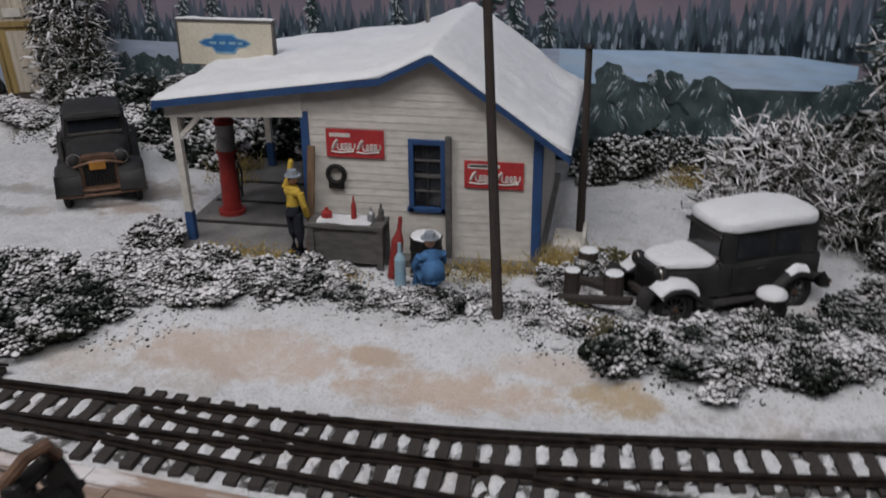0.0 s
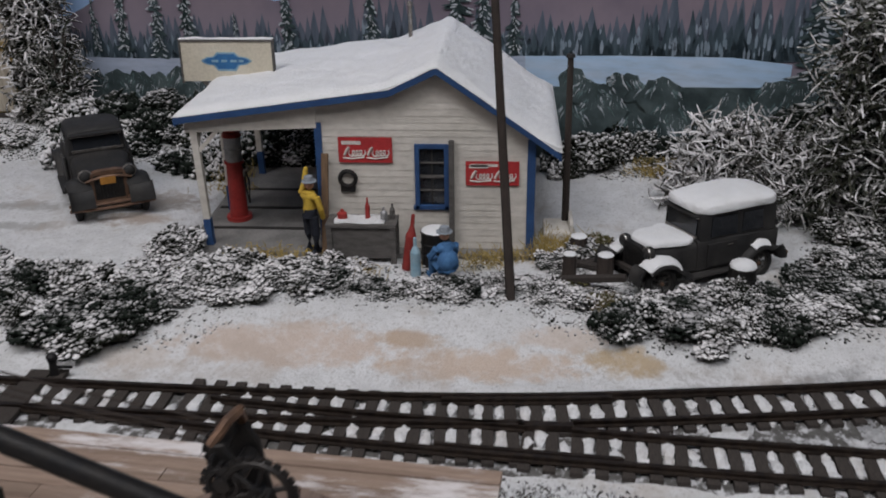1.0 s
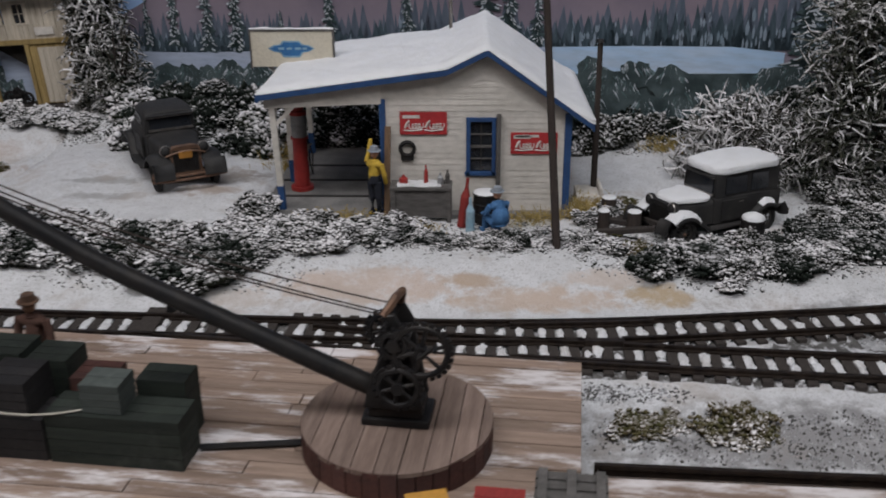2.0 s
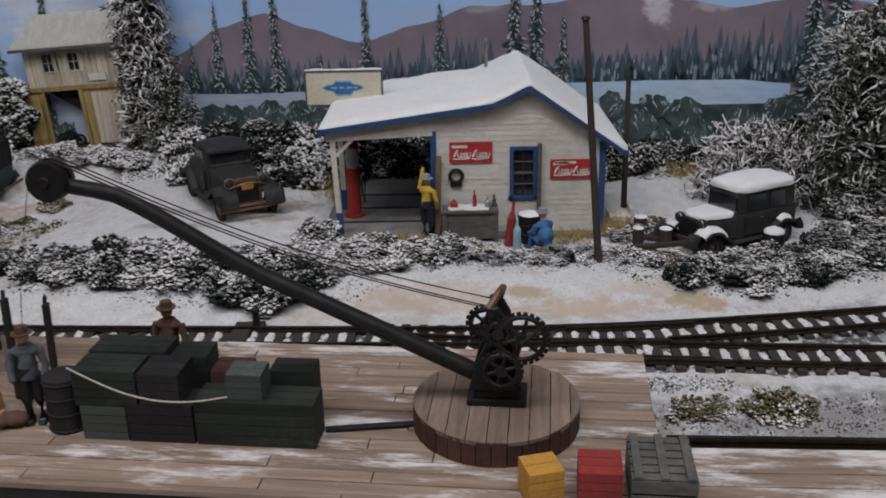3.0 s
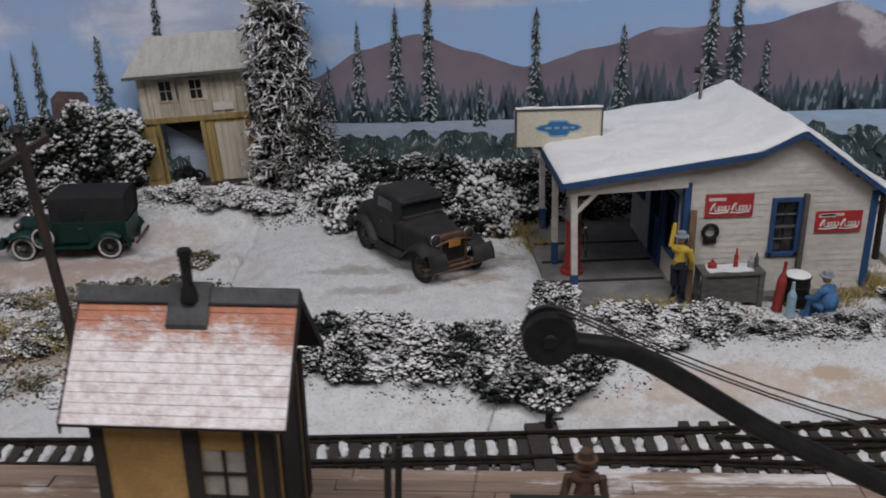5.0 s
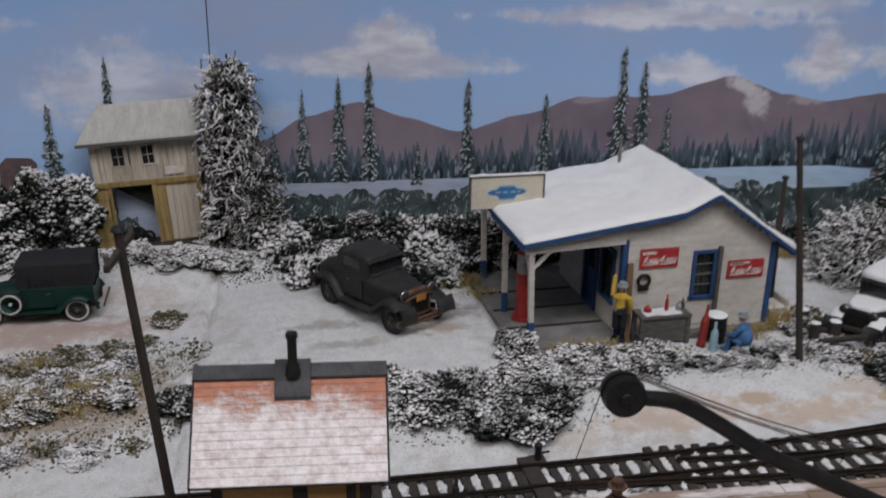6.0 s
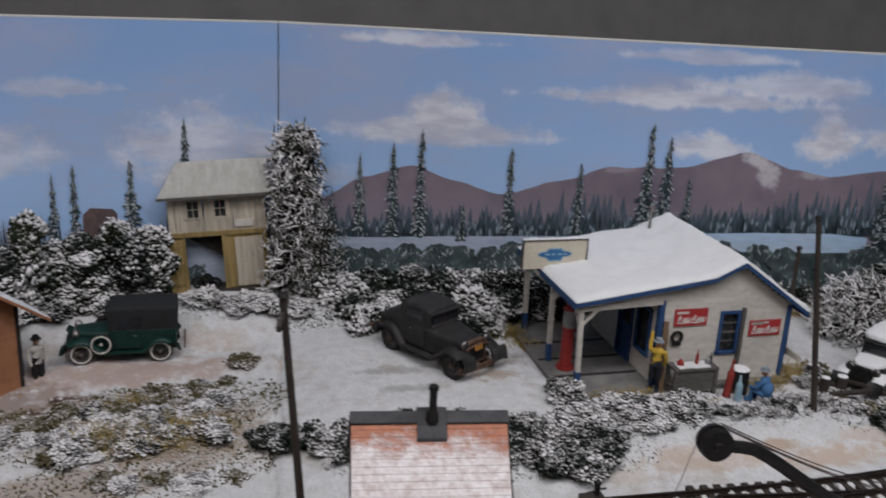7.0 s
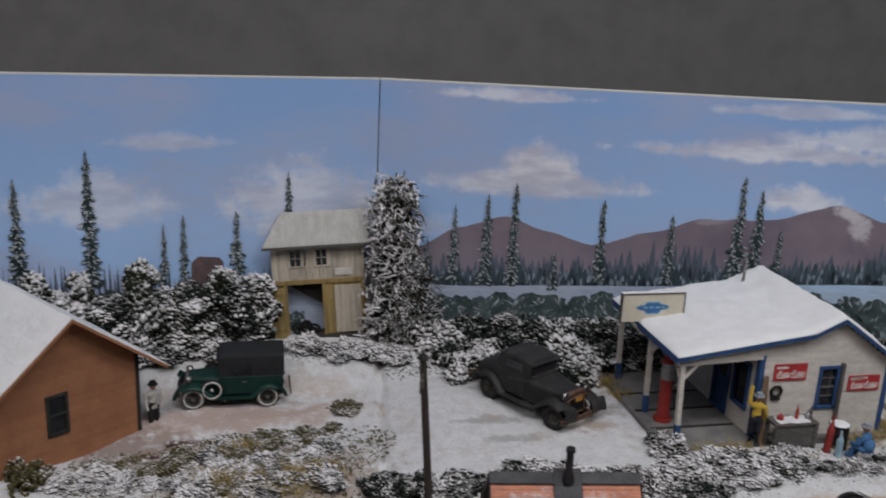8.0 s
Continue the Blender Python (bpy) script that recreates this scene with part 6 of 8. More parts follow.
pole(-0.42, -2.6, -0.45, 5.9, (-0.42, 0.95), "tall dark wooden pole among the bushes")
pole(0.78, 1.0, -0.1, 4.0, (-0.02, 0.1), "short dark wooden pole behind the station", r=0.09)
pole(-16.35, -7.0, -0.55, 6.3, (-0.55, 0.0), "dark pole with a crossarm beside the shanty", arm=0.75)


# ---- on the dock ----
def crane():
    c = thing("dock_crane", -3.42, -11.08, DECK_Z, DECK_TURN, "black iron hand crane on a round plank base", "crane")
    rnd = random.Random(3)
    R, H = 1.36, 0.44
    x = -R
    while x < R - 0.02:
        w = 0.32
        x1 = min(x + w, R)
        out = [(x + 0.008, math.sqrt(max(R * R - (x + 0.008) ** 2, 0))), (x1 - 0.008, math.sqrt(max(R * R - (x1 - 0.008) ** 2, 0)))]
        mid = [(x + (x1 - x) * k / 4, math.sqrt(max(R * R - (x + (x1 - x) * k / 4) ** 2, 0))) for k in (1, 2, 3)]
        edge = [out[0], *mid, out[1]]
        b = to_bm()
        prism(b, [(a, -y) for a, y in edge] + [(a, y) for a, y in edge[::-1]], "z", H - 0.07, H + rnd.uniform(-0.008, 0.008))
        part("base_plank", b, DISC, c)
        x = x1
    n = 36
    for k in range(n):
        a0, a1 = 2 * math.pi * k / n + 0.006, 2 * math.pi * (k + 1) / n - 0.006
        b = to_bm()
        rr = R + rnd.uniform(-0.006, 0.006)
        prism(b, [(rr * math.cos(a0), rr * math.sin(a0)), (rr * math.cos(a1), rr * math.sin(a1)), ((R - 0.08) * math.cos(a1), (R - 0.08) * math.sin(a1)), ((R - 0.08) * math.cos(a0), (R - 0.08) * math.sin(a0))], "z", 0.0, H - 0.02)
        part("rim_stave", b, DISCRIM, c)
    b = to_bm()
    box(b, -0.46, -0.3, H, 0.5, 0.36, H + 0.12, 0.03)
    box(b, -0.36, -0.26, H + 0.12, 0.4, 0.3, H + 0.3, 0.04)
    part("bed_plate", b, IRON, c)
    for s in (-1, 1):
        b = to_bm()
        prism(b, [(-0.42, H + 0.28), (0.42, H + 0.28), (0.3, H + 0.9), (0.22, H + 1.45), (0.05, H + 1.75), (-0.12, H + 1.72), (-0.1, H + 1.2), (-0.3, H + 0.8)], "y", s * 0.22, s * 0.30)
        bmesh.ops.bevel(b, geom=b.edges[:], offset=0.02, segments=1, affect="EDGES")
        part("cheek", b, IRON, c)

    def gear(name, x, z, y, r, teeth, spokes=6):
        bm = to_bm()
        torus(bm, (x, y, z), r, 0.045, "y", 36, 6)
        for k in range(teeth):
            a = 2 * math.pi * k / teeth
            beam(bm, (x + (r + 0.02) * math.cos(a), y, z + (r + 0.02) * math.sin(a)), (x + (r + 0.085) * math.cos(a), y, z + (r + 0.085) * math.sin(a)), 0.04, 0.07)
        for k in range(spokes):
            a = 2 * math.pi * k / spokes + 0.3
            rod(bm, (x, y, z), (x + r * math.cos(a), y, z + r * math.sin(a)), 0.03, n=6)
        rod(bm, (x, y - 0.07, z), (x, y + 0.07, z), 0.09, n=12)
        part(name, bm, PULLEY, c)

    gear("gear", 0.42, H + 1.28, -0.4, 0.36, 26)
    gear("gear", 0.1, H + 0.72, -0.42, 0.27, 20)
    gear("gear", -0.2, H + 1.15, 0.4, 0.24, 18)
    gear("gear", 0.05, H + 1.35, -0.38, 0.16, 12, 4)
    for x, z, r in ((0.1, H + 0.72, 0.15), (0.12, H + 1.3, 0.1), (-0.05, H + 1.62, 0.08)):
        b = to_bm()
        rod(b, (x, -0.42, z), (x, 0.42, z), r * 0.4, n=10)
        rod(b, (x, -0.2, z), (x, 0.2, z), r, n=16)
        part("winding_drum", b, PULLEY, c)
    b = to_bm()
    tube(b, [(0.42, -0.46, H + 1.28), (0.42, -0.6, H + 1.28), (0.66, -0.6, H + 1.5), (0.66, -0.78, H + 1.5)], 0.03, 6)
    part("crank", b, IRON, c)
    b = to_bm()
    tube(b, [(-0.1, -0.26, H + 1.7), (0.05, -0.1, H + 1.92), (0.1, 0.1, H + 1.92), (0.05, 0.26, H + 1.7)], 0.06, 8)
    part("head_yoke", b, RUST, c)
    # the boom, bent near its outer end, with a pulley block
    turn = math.radians(-DECK_TURN)
    tip = Vector((-9.87 + 3.42, -11.62 + 11.08, 5.02 - DECK_Z))
    tip = Matrix.Rotation(turn, 3, "Z") @ tip
    foot = Vector((-0.3, 0.0, H + 0.45))
    pts = []
    for k in range(22):
        u = k / 21
        p = foot.lerp(tip, u)
        p.z += 0.24 * smooth(0.5, 0.86, u) * (1 - smooth(0.84, 1.0, u))
        pts.append(p)
    b = to_bm()
    tube(b, pts, 0.15, 14, 0.115)
    boom = part("boom", b, IRON, c, "long bent black boom", smooth=True)
    for s in (-1, 1):
        b = to_bm()
        rod(b, tip + Vector((0, s * 0.05, 0)), tip + Vector((0, s * 0.17, 0)), 0.31, 0.29, 28)
        ch = part("boom_cheek", b, PULLEY, boom)
        b = to_bm()
        rod(b, tip + Vector((0, s * 0.16, 0)), tip + Vector((0, s * 0.21, 0)), 0.09, 0.07, 12)
        part("pin", b, PULLEY, ch)
    b = to_bm()
    rod(b, tip - Vector((0, 0.05, 0)), tip + Vector((0, 0.05, 0)), 0.26, 0.26, 24)
    part("sheave", b, PULLEY, boom)
    for s, end in ((-0.1, 0.25), (0.0, 0.38), (0.1, 0.12)):
        b = to_bm()
        a, z = tip + Vector((0.1, s, 0.32)), Vector((0.0, s * 1.6, H + 1.72 - end * 0.3))
        tube(b, [a.lerp(z, k / 10) - Vector((0, 0, 0.25 * math.sin(math.pi * k / 10))) for k in range(11)], 0.012, 5)
        part("stay_cable", b, POLEWOOD, boom)
    b = to_bm()
    a = tip + Vector((-0.33, 0, 0))
    tube(b, [a + Vector((0.02 * math.sin(k) - 0.55 * (k / 7) ** 0.8, 0, -3.4 * k / 10)) for k in range(8)], 0.007, 5)
    part("hoist_line", b, POLEWOOD, boom)


crane()


def crate(x, y, z, sx, sy, sz, material, label, turn=DECK_TURN, boards=4, group="stacked crates", gap=0.006, inner=None):
    """A boarded crate: planks on the sides and lid, and corner battens."""
    t = thing("crate", x, y, z, turn, label, "crate", group)
    b = to_bm()
    box(b, -sx / 2 + 0.03, -sy / 2 + 0.03, 0, sx / 2 - 0.03, sy / 2 - 0.03, sz - 0.02)
    part("core", b, inner or material, t)
    for i in range(boards):
        h = sz / boards
        b = to_bm()
        for e in ((-sx / 2, -sy / 2, sx / 2, -sy / 2 + 0.03), (-sx / 2, sy / 2 - 0.03, sx / 2, sy / 2), (-sx / 2, -sy / 2 + 0.03, -sx / 2 + 0.03, sy / 2 - 0.03), (sx / 2 - 0.03, -sy / 2 + 0.03, sx / 2, sy / 2 - 0.03)):
            box(b, e[0], e[1], i * h + gap, e[2], e[3], (i + 1) * h - gap)
        part("side_board", b, material, t)
    n = max(2, int(sy / 0.18))
    for i in range(n):
        b = to_bm()
        box(b, -sx / 2, -sy / 2 + sy * i / n + gap, sz - 0.03, sx / 2, -sy / 2 + sy * (i + 1) / n - gap, sz + 0.004)
        part("lid_board", b, material, t)
    return t


D = DECK_Z
for row in ((-7.22, -11.45, D, 1.93, 0.62, 0.78, GREENBOX, "long drab green wooden crate on the dock"),
            (-8.76, -11.28, D, 1.07, 0.62, 0.66, BLACKBOX, "blackened wooden crate in a stack"),
            (-9.70, -11.17, D, 0.75, 0.62, 0.60, GREYBOX, "grey-green wooden crate in a stack"),
            (-9.45, -10.45, D, 1.3, 0.62, 1.22, GREENBOX, "drab green crate in a stack"),
            (-9.62, -11.16, D + 0.61, 1.04, 0.64, 0.62, GREENBOX, "drab green crate on top of another"),
            (-8.72, -11.24, D + 0.67, 0.66, 0.7, 0.54, BLACKBOX, "black crate on top of another"),
            (-8.45, -10.5, D, 0.62, 0.6, 1.12, GREENBOX, "drab green crate at the back of the stack"),
            (-7.36, -11.42, D + 0.79, 0.56, 0.5, 0.44, GREYBOX, "small grey-green crate on a long crate"),
            (-6.72, -10.85, D, 0.72, 0.5, 0.98, GREENBOX, "drab green crate behind a long crate"),
            (-7.75, -10.75, D, 0.6, 0.55, 0.95, DISCRIM, "dark red-brown crate in the stack"),
            (-2.88, -13.17, D, 0.52, 0.52, 0.55, YELLOW, "yellow wooden box with a snowy lid"),
            (-2.04, -13.16, D, 0.62, 0.64, 0.56, CRATERED, "red wooden box with worn edges")):
    crate(*row, turn=14 if row[6] is YELLOW else DECK_TURN)
# The core is coloured black for the shade seen between the slats.
t = crate(-1.16, -13.1, 0.22, 0.9, 1.16, 0.95, GREYWOOD, "weathered grey slatted crate", boards=4, gap=0.022, inner=BLACKBOX)
b = to_bm()
for x in (-0.36, 0.0, 0.36):
    box(b, x - 0.06, -0.58, 0.955, x + 0.06, 0.58, 0.995, 0.006)
part("lid_batten", b, GREYWOOD, t)
b = to_bm()
rod(b, (0, 0, 0), (0, 0, 0.95), 0.32, 0.32, 18)
for k in (0.05, 0.35, 0.65, 0.93):
    torus(b, (0, 0, 0.95 * k), 0.32, 0.02, "z", 18, 6)
solid("barrel", b, BLACKBOX, "black steel barrel on the dock", "barrel", at=(-10.5, -11.0, D))
b = to_bm()
tube(b, [(-10.2 + 2.9 * u, -11.45 - 0.3 * math.sin(u * 3.0), D + 1.3 - 0.45 * u - 0.22 * math.sin(math.pi * u)) for u in np.linspace(0, 1, 16)], 0.017, 6)
solid("rope", b, ROPE, "pale slack rope over the crates", "rope", smooth=True)
b = to_bm()
tube(b, [(-6.2 + 1.45 * u, -11.35 + 0.15 * u, D + 0.06) for u in np.linspace(0, 1, 8)], 0.05, 6)
solid("iron_bar", b, IRON, "dark iron bar lying on the dock", "bar", smooth=True)
for i, (x, y, z, L, w) in enumerate(((-12.7, -11.1, D, 2.2, 0.55), (-12.7, -10.9, D + 0.32, 2.0, 0.5), (-13.0, -10.5, D, 2.2, 0.5), (-12.75, -11.0, D + 0.6, 1.9, 0.45))):
    b = to_bm()
    box(b, -L / 2, -w / 2, 0, L / 2, w / 2, 0.28, 0.015)
    solid("lumber_balk", b, LUMBER, "fresh yellow timber balk on the dock", "timber", "stacked timber", at=(x, y, z), turn=DECK_TURN)
for x, y, h in ((-11.75, -10.05, 1.9), (-11.6, -8.9, 1.3)):
    b = to_bm()
    beam(b, (0, 0, 0), (0.05, 0, h), 0.13, 0.1, 0.01)
    beam(b, (0.04, 0, h), (0.06, 0, h + 0.15), 0.06, 0.05)
    solid("stake", b, DARKTRIM, "dark upright stake on the dock", "stake", "stakes", at=(x, y, D))
b = to_bm()
for k in range(3):
    ball(b, (0.25 * k, 0.05 * k, 0.14), 0.17, 1.3, 1, 0.8, 2)
solid("sack", b, WORKBROWN, "brown sacks lying on the dock", "sack", at=(-11.9, -11.1, D), smooth=True)


def shanty():
    s = thing("dock_shanty", -14.3, -8.85, DECK_Z, -8.0, "small ochre shanty with snow-dusted red shingle roof", "building")
    w, d, h, rz = 1.2, 0.95, 2.45, 3.86

    def wall_boards(e, m):
        b = to_bm()
        box(b, *e)
        part("wall", b, m, s)
    win = (0.25, 0.85)
    wall_boards((-w, -d, 0, win[0], -d + 0.08, h), SHANTYWALL)
    wall_boards((win[1], -d, 0, w, -d + 0.08, h), SHANTYWALL)
    wall_boards((win[0], -d, 0, win[1], -d + 0.08, 0.9), SHANTYWALL)
    wall_boards((win[0], -d, 2.0, win[1], -d + 0.08, h), SHANTYWALL)
    wall_boards((-w, d - 0.08, 0, w, d, h), SHANTYWALL)
    for x in (-w, w - 0.08):
        b = to_bm()
        prism(b, [(-d + 0.08, 0), (d - 0.08, 0), (d - 0.08, h), (0, rz - 0.12), (-d + 0.08, h)], "x", x, x + 0.08)
        part("wall", b, SHANTYWALL, s)
    for x0, x1, z0, z1 in ((-w - 0.03, -w + 0.14, 0, h), (w - 0.14, w + 0.03, 0, h), (0.02, 0.25, 0, h), (0.85, 1.0, 0, h), (-w, w, 0, 0.25), (-w, w, h - 0.14, h)):
        b = to_bm()
        box(b, x0, -d - 0.04, z0, x1, -d - 0.002, z1, 0.008)
        part("trim_board", b, DARKTRIM, s)
    for y0, y1 in ((-d, -d + 0.2), (-0.5, -0.35), (0.4, 0.55), (d - 0.2, d)):
        b = to_bm()
        box(b, w + 0.002, y0, 0, w + 0.045, y1, h + 0.1, 0.008)
        part("trim_board", b, DARKTRIM, s)
    b = to_bm()
    box(b, w + 0.002, -0.35, 0.1, w + 0.025, 0.4, 2.05)
    part("side_door", b, DARKTRIM, s, "black-brown plank door")
    b = to_bm()
    box(b, win[0], -d + 0.03, 0.9, win[1], -d + 0.05, 2.0)
    g = part("pane", b, mat("pale_curtained_glass", (0.30, 0.28, 0.25), (0.42, 0.39, 0.35), 0.25, bump=0), s, "pale dusty window glass")
    b = to_bm()
    box(b, 0.53, -d - 0.005, 0.9, 0.57, -d + 0.03, 2.0)
    for z in (1.25, 1.62):
        box(b, win[0], -d - 0.005, z - 0.015, win[1], -d + 0.03, z + 0.015)
    part("muntins", b, DARKTRIM, g)
    # shingle courses on the slope that faces the dock's edge and on the far slope
    rw, ey, ez = 1.50, 1.2, 2.5
    courses = 13
    for sgn in (-1, 1):
        b = to_bm()
        prism(b, [(0, rz - 0.05), (sgn * ey, ez - 0.05), (sgn * ey, ez + 0.0), (0, rz)], "x", -rw, rw)
        r = part("roof", b, DARKTRIM, s)
        for k in range(courses):
            u0, u1 = k / courses, (k + 1.12) / courses
            x = -rw
            rnd = random.Random(k * 7 + sgn)
            b = to_bm()
            while x < rw - 0.01:
                x1 = rw
                y0, z0, y1, z1 = sgn * ey * u0, rz + (ez - rz) * u0, sgn * ey * min(u1, 1.03), rz + (ez - rz) * min(u1, 1.03)
                prism(b, [(y0, z0 + 0.012), (y1, z1 + 0.03), (y1, z1 + 0.01), (y0, z0 - 0.0)], "x", x + 0.004, x1 - 0.004)
                x = x1
            part("shingle_course", b, REDROOF, r)
    b = to_bm()
    for sgn in (-1, 1):
        prism(b, [(0, rz + 0.06), (sgn * 0.16, rz - 0.1), (sgn * 0.16, rz - 0.07), (0, rz + 0.09)], "x", -rw - 0.02, rw + 0.02)
    part("ridge_cap", b, TAR, s, "grey ridge cap")
    for x in (-rw - 0.03, rw):
        b = to_bm()
        for sgn in (-1, 1):
            prism(b, [(0, rz - 0.16), (sgn * ey, ez - 0.16), (sgn * ey, ez + 0.02), (0, rz + 0.02)], "x", x, x + 0.03)
        part("barge_board", b, DARKTRIM, s)
    b = to_bm()
    cz = rz - 0.25
    prism(b, [(-0.05, rz + 0.1), (-0.36, cz - 0.14), (-0.36, cz - 0.06), (0.05, rz + 0.14)], "x", -0.25, 0.32)
    ch = part("flashing", b, TAR, s, "grey metal flashing round the stovepipe")
    b = to_bm()
    rod(b, (0.04, -0.12, rz - 0.05), (0.04, -0.12, rz + 0.62), 0.075, 0.075, 12)
    rod(b, (0.04, -0.12, rz - 0.05), (0.04, -0.12, rz + 0.16), 0.13, 0.09, 12)
    rod(b, (0.04, -0.12, rz + 0.6), (0.04, -0.12, rz + 0.68), 0.1, 0.09, 12)
    part("stovepipe", b, IRON, ch)
    # snowy lean-to box in front
    b = to_bm()
    box(b, -1.0, -d - 0.62, 0, 0.05, -d - 0.04, 0.62, 0.02)
    part("coal_box", b, GREYWOOD, s)
    b = to_bm()
    lay_snow(b, ((-1.05, -d - 0.66, 0.62), (0.1, -d - 0.66, 0.62), (0.1, -d - 0.04, 0.75), (-1.05, -d - 0.04, 0.75)), 14, 8, 0.12, 6)
    part("box_snow", b, SNOW, s, "snow on the coal box", smooth=True)


shanty()


# ---- the far side ----
def mill():
    m = thing("log_mill", -17.45, 9.3, 0.35, -4.0, "two-storey weathered plank barn with ochre doors", "building")
    m.matrix_basis = m.matrix_basis @ pose(0, 0, 0, 0, -4.0, 0)
    w, h1, h2, dep = 1.72, 2.15, 3.6, 1.0
    rnd = random.Random(2)
    x = -w
    while x < w - 0.01:                      # upper storey of pale boards, with two windows
        x1 = min(x + rnd.uniform(0.17, 0.24), w)
        pieces = [(h1, h2)]
        for wx in (-0.83, 0.13):
            if x1 > wx - 0.2 and x < wx + 0.2:
                pieces = [(h1, h1 + 0.6), (h1 + 1.24, h2)]
        for z0, z1 in pieces:
            b = to_bm()
            box(b, x + 0.006, -0.06 + rnd.uniform(-0.01, 0.01), z0, x1 - 0.006, 0, z1)
            part("board", b, MILLPALE, m)
        x = x1
    for wx in (-0.83, 0.13):
        b = to_bm()
        for e in ((wx - 0.33, wx - 0.19), (wx + 0.19, wx + 0.33)):
            box(b, e[0], -0.085, h1 + 0.56, e[1], -0.02, h1 + 1.26)
        for z in (h1 + 0.56, h1 + 1.22):
            box(b, wx - 0.19, -0.09, z, wx + 0.19, -0.02, z + 0.05)
        box(b, wx - 0.012, -0.05, h1 + 0.6, wx + 0.012, -0.032, h1 + 1.22)
        box(b, wx - 0.19, -0.05, h1 + 0.9, wx + 0.19, -0.032, h1 + 0.925)
        f = part("window_frame", b, MILLPALE, m)
        b = to_bm()
        box(b, wx - 0.2, -0.03, h1 + 0.6, wx + 0.2, -0.01, h1 + 1.23)
        part("pane", b, GLASS_DARK, f)
    b = to_bm()
    box(b, 0.6, -0.12, h1 + 0.2, 1.25, -0.065, h1 + 0.45)
    part("name_board", b, WHITE, m, "small pale board with worn marks")
    x = -w
    while x < w - 0.01:                      # ground storey: closed ochre boards on one half, an open doorway on the other
        x1 = min(x + rnd.uniform(0.19, 0.27), w)
        if not (-1.25 < (x + x1) / 2 < 0.15):
            b = to_bm()
            box(b, x + 0.006, -0.06 + rnd.uniform(-0.01, 0.01), 0.0, x1 - 0.006, 0, h1)
            part("board", b, MILLOCHRE, m)
        x = x1
    for e in ((-w, -0.12, h1 - 0.09, w, -0.02, h1 + 0.07), (0.1, -0.12, 0, 0.24, -0.02, h1), (-1.3, -0.1, 0, -1.2, -0.02, h1)):
        b = to_bm()
        box(b, *e)
        part("beam", b, MILLOCHRE, m)
    b = to_bm()
    for k in range(5):
        box(b, 0.55 + 0.2 * k, -0.11, 0.06, 0.74 + 0.2 * k, -0.065, h1 - 0.22)
    part("closed_door", b, MILLPALE, m, "closed pale ochre plank door")
    b = to_bm()
    box(b, -1.85, -0.35, 0.02, -1.3, -0.29, h1 - 0.15)
    dd = part("open_door", b, MILLOCHRE, m, "open ochre plank door")
    b = to_bm()
    for z in (0.3, 1.0, 1.7):
        box(b, -1.85, -0.38, z, -1.3, -0.345, z + 0.12)
    part("door_batten", b, MILLOCHRE, dd)
    # Near-black panel with a sloping lower edge, set behind the doorway's top.
    b = to_bm()
    prism(b, [(0.2, h1), (0.2, 1.05), (-1.2, 1.95), (-1.2, h1)], "y", 0.28, 0.34)
    part("hay_loft", b, INSIDE, m, "dark sloping panel inside the doorway")
    b = to_bm()
    box(b, -1.25, 0.55, 0.0, 0.2, 0.6, h1)
    part("back_wall", b, LAKE, m, "pale bluish back of the doorway")
    for x in (-w, w - 0.06):
        b = to_bm()
        box(b, x, 0, 0, x + 0.06, 0.62, h2)
        part("side_wall", b, MILLPALE, m)
    b = to_bm()
    slope = [[b.verts.new((x, y, z + up)) for x, y, z in ((-w - 0.3, -0.44, h2 - 0.05), (w + 0.25, -0.44, h2 - 0.05), (w + 0.25, 0.5, h2 + 1.02), (-w + 0.42, 0.5, h2 + 1.02))] for up in (0.0, 0.07)]
    b.faces.new(slope[0][::-1])
    b.faces.new(slope[1])
    for k in range(4):
        b.faces.new((slope[0][k], slope[0][(k + 1) % 4], slope[1][(k + 1) % 4], slope[1][k]))
    r = part("roof", b, GREYWOOD, m)
    b = to_bm()
    lay_snow(b, ((-w - 0.27, -0.42, h2 + 0.045), (w + 0.23, -0.42, h2 + 0.045), (w + 0.23, 0.5, h2 + 1.1), (-w + 0.44, 0.5, h2 + 1.1)), 24, 12, 0.05, 8, 0.0, 0.03)
    part("roof_snow", b, mat("greyish_roof_snow", (0.52, 0.51, 0.48), (0.42, 0.41, 0.38), 0.9, scale=2, fine=14, stretch=(3, 1, 1)), r, "greyish snow on the roof", smooth=True)
    b = to_bm()
    box(b, -w + 0.1, -0.25, -0.3, w, 0.5, -0.01, 0.02)
    part("sill", b, TIE, m)


mill()
for x, y, z, r in ((0, 0, 0.2, 0.2), (0.3, 0.05, 0.22, 0.22), (0.6, 0, 0.17, 0.18), (0.3, -0.1, 0.4, 0.14)):
    b = to_bm()
    torus(b, (0, 0, 0), r, 0.05, "y", 16, 6)
    for k in range(4):
        a = math.pi * k / 4
        beam(b, (-r * math.cos(a), 0, -r * math.sin(a)), (r * math.cos(a), 0, r * math.sin(a)), 0.035)
    solid("scrap_wheel", b, IRON, "dark iron wheel heaped in the barn doorway", "wheel", "scrap wheels", at=(-18.35 + x, 9.35 + y, 0.36 + z), smooth=True)


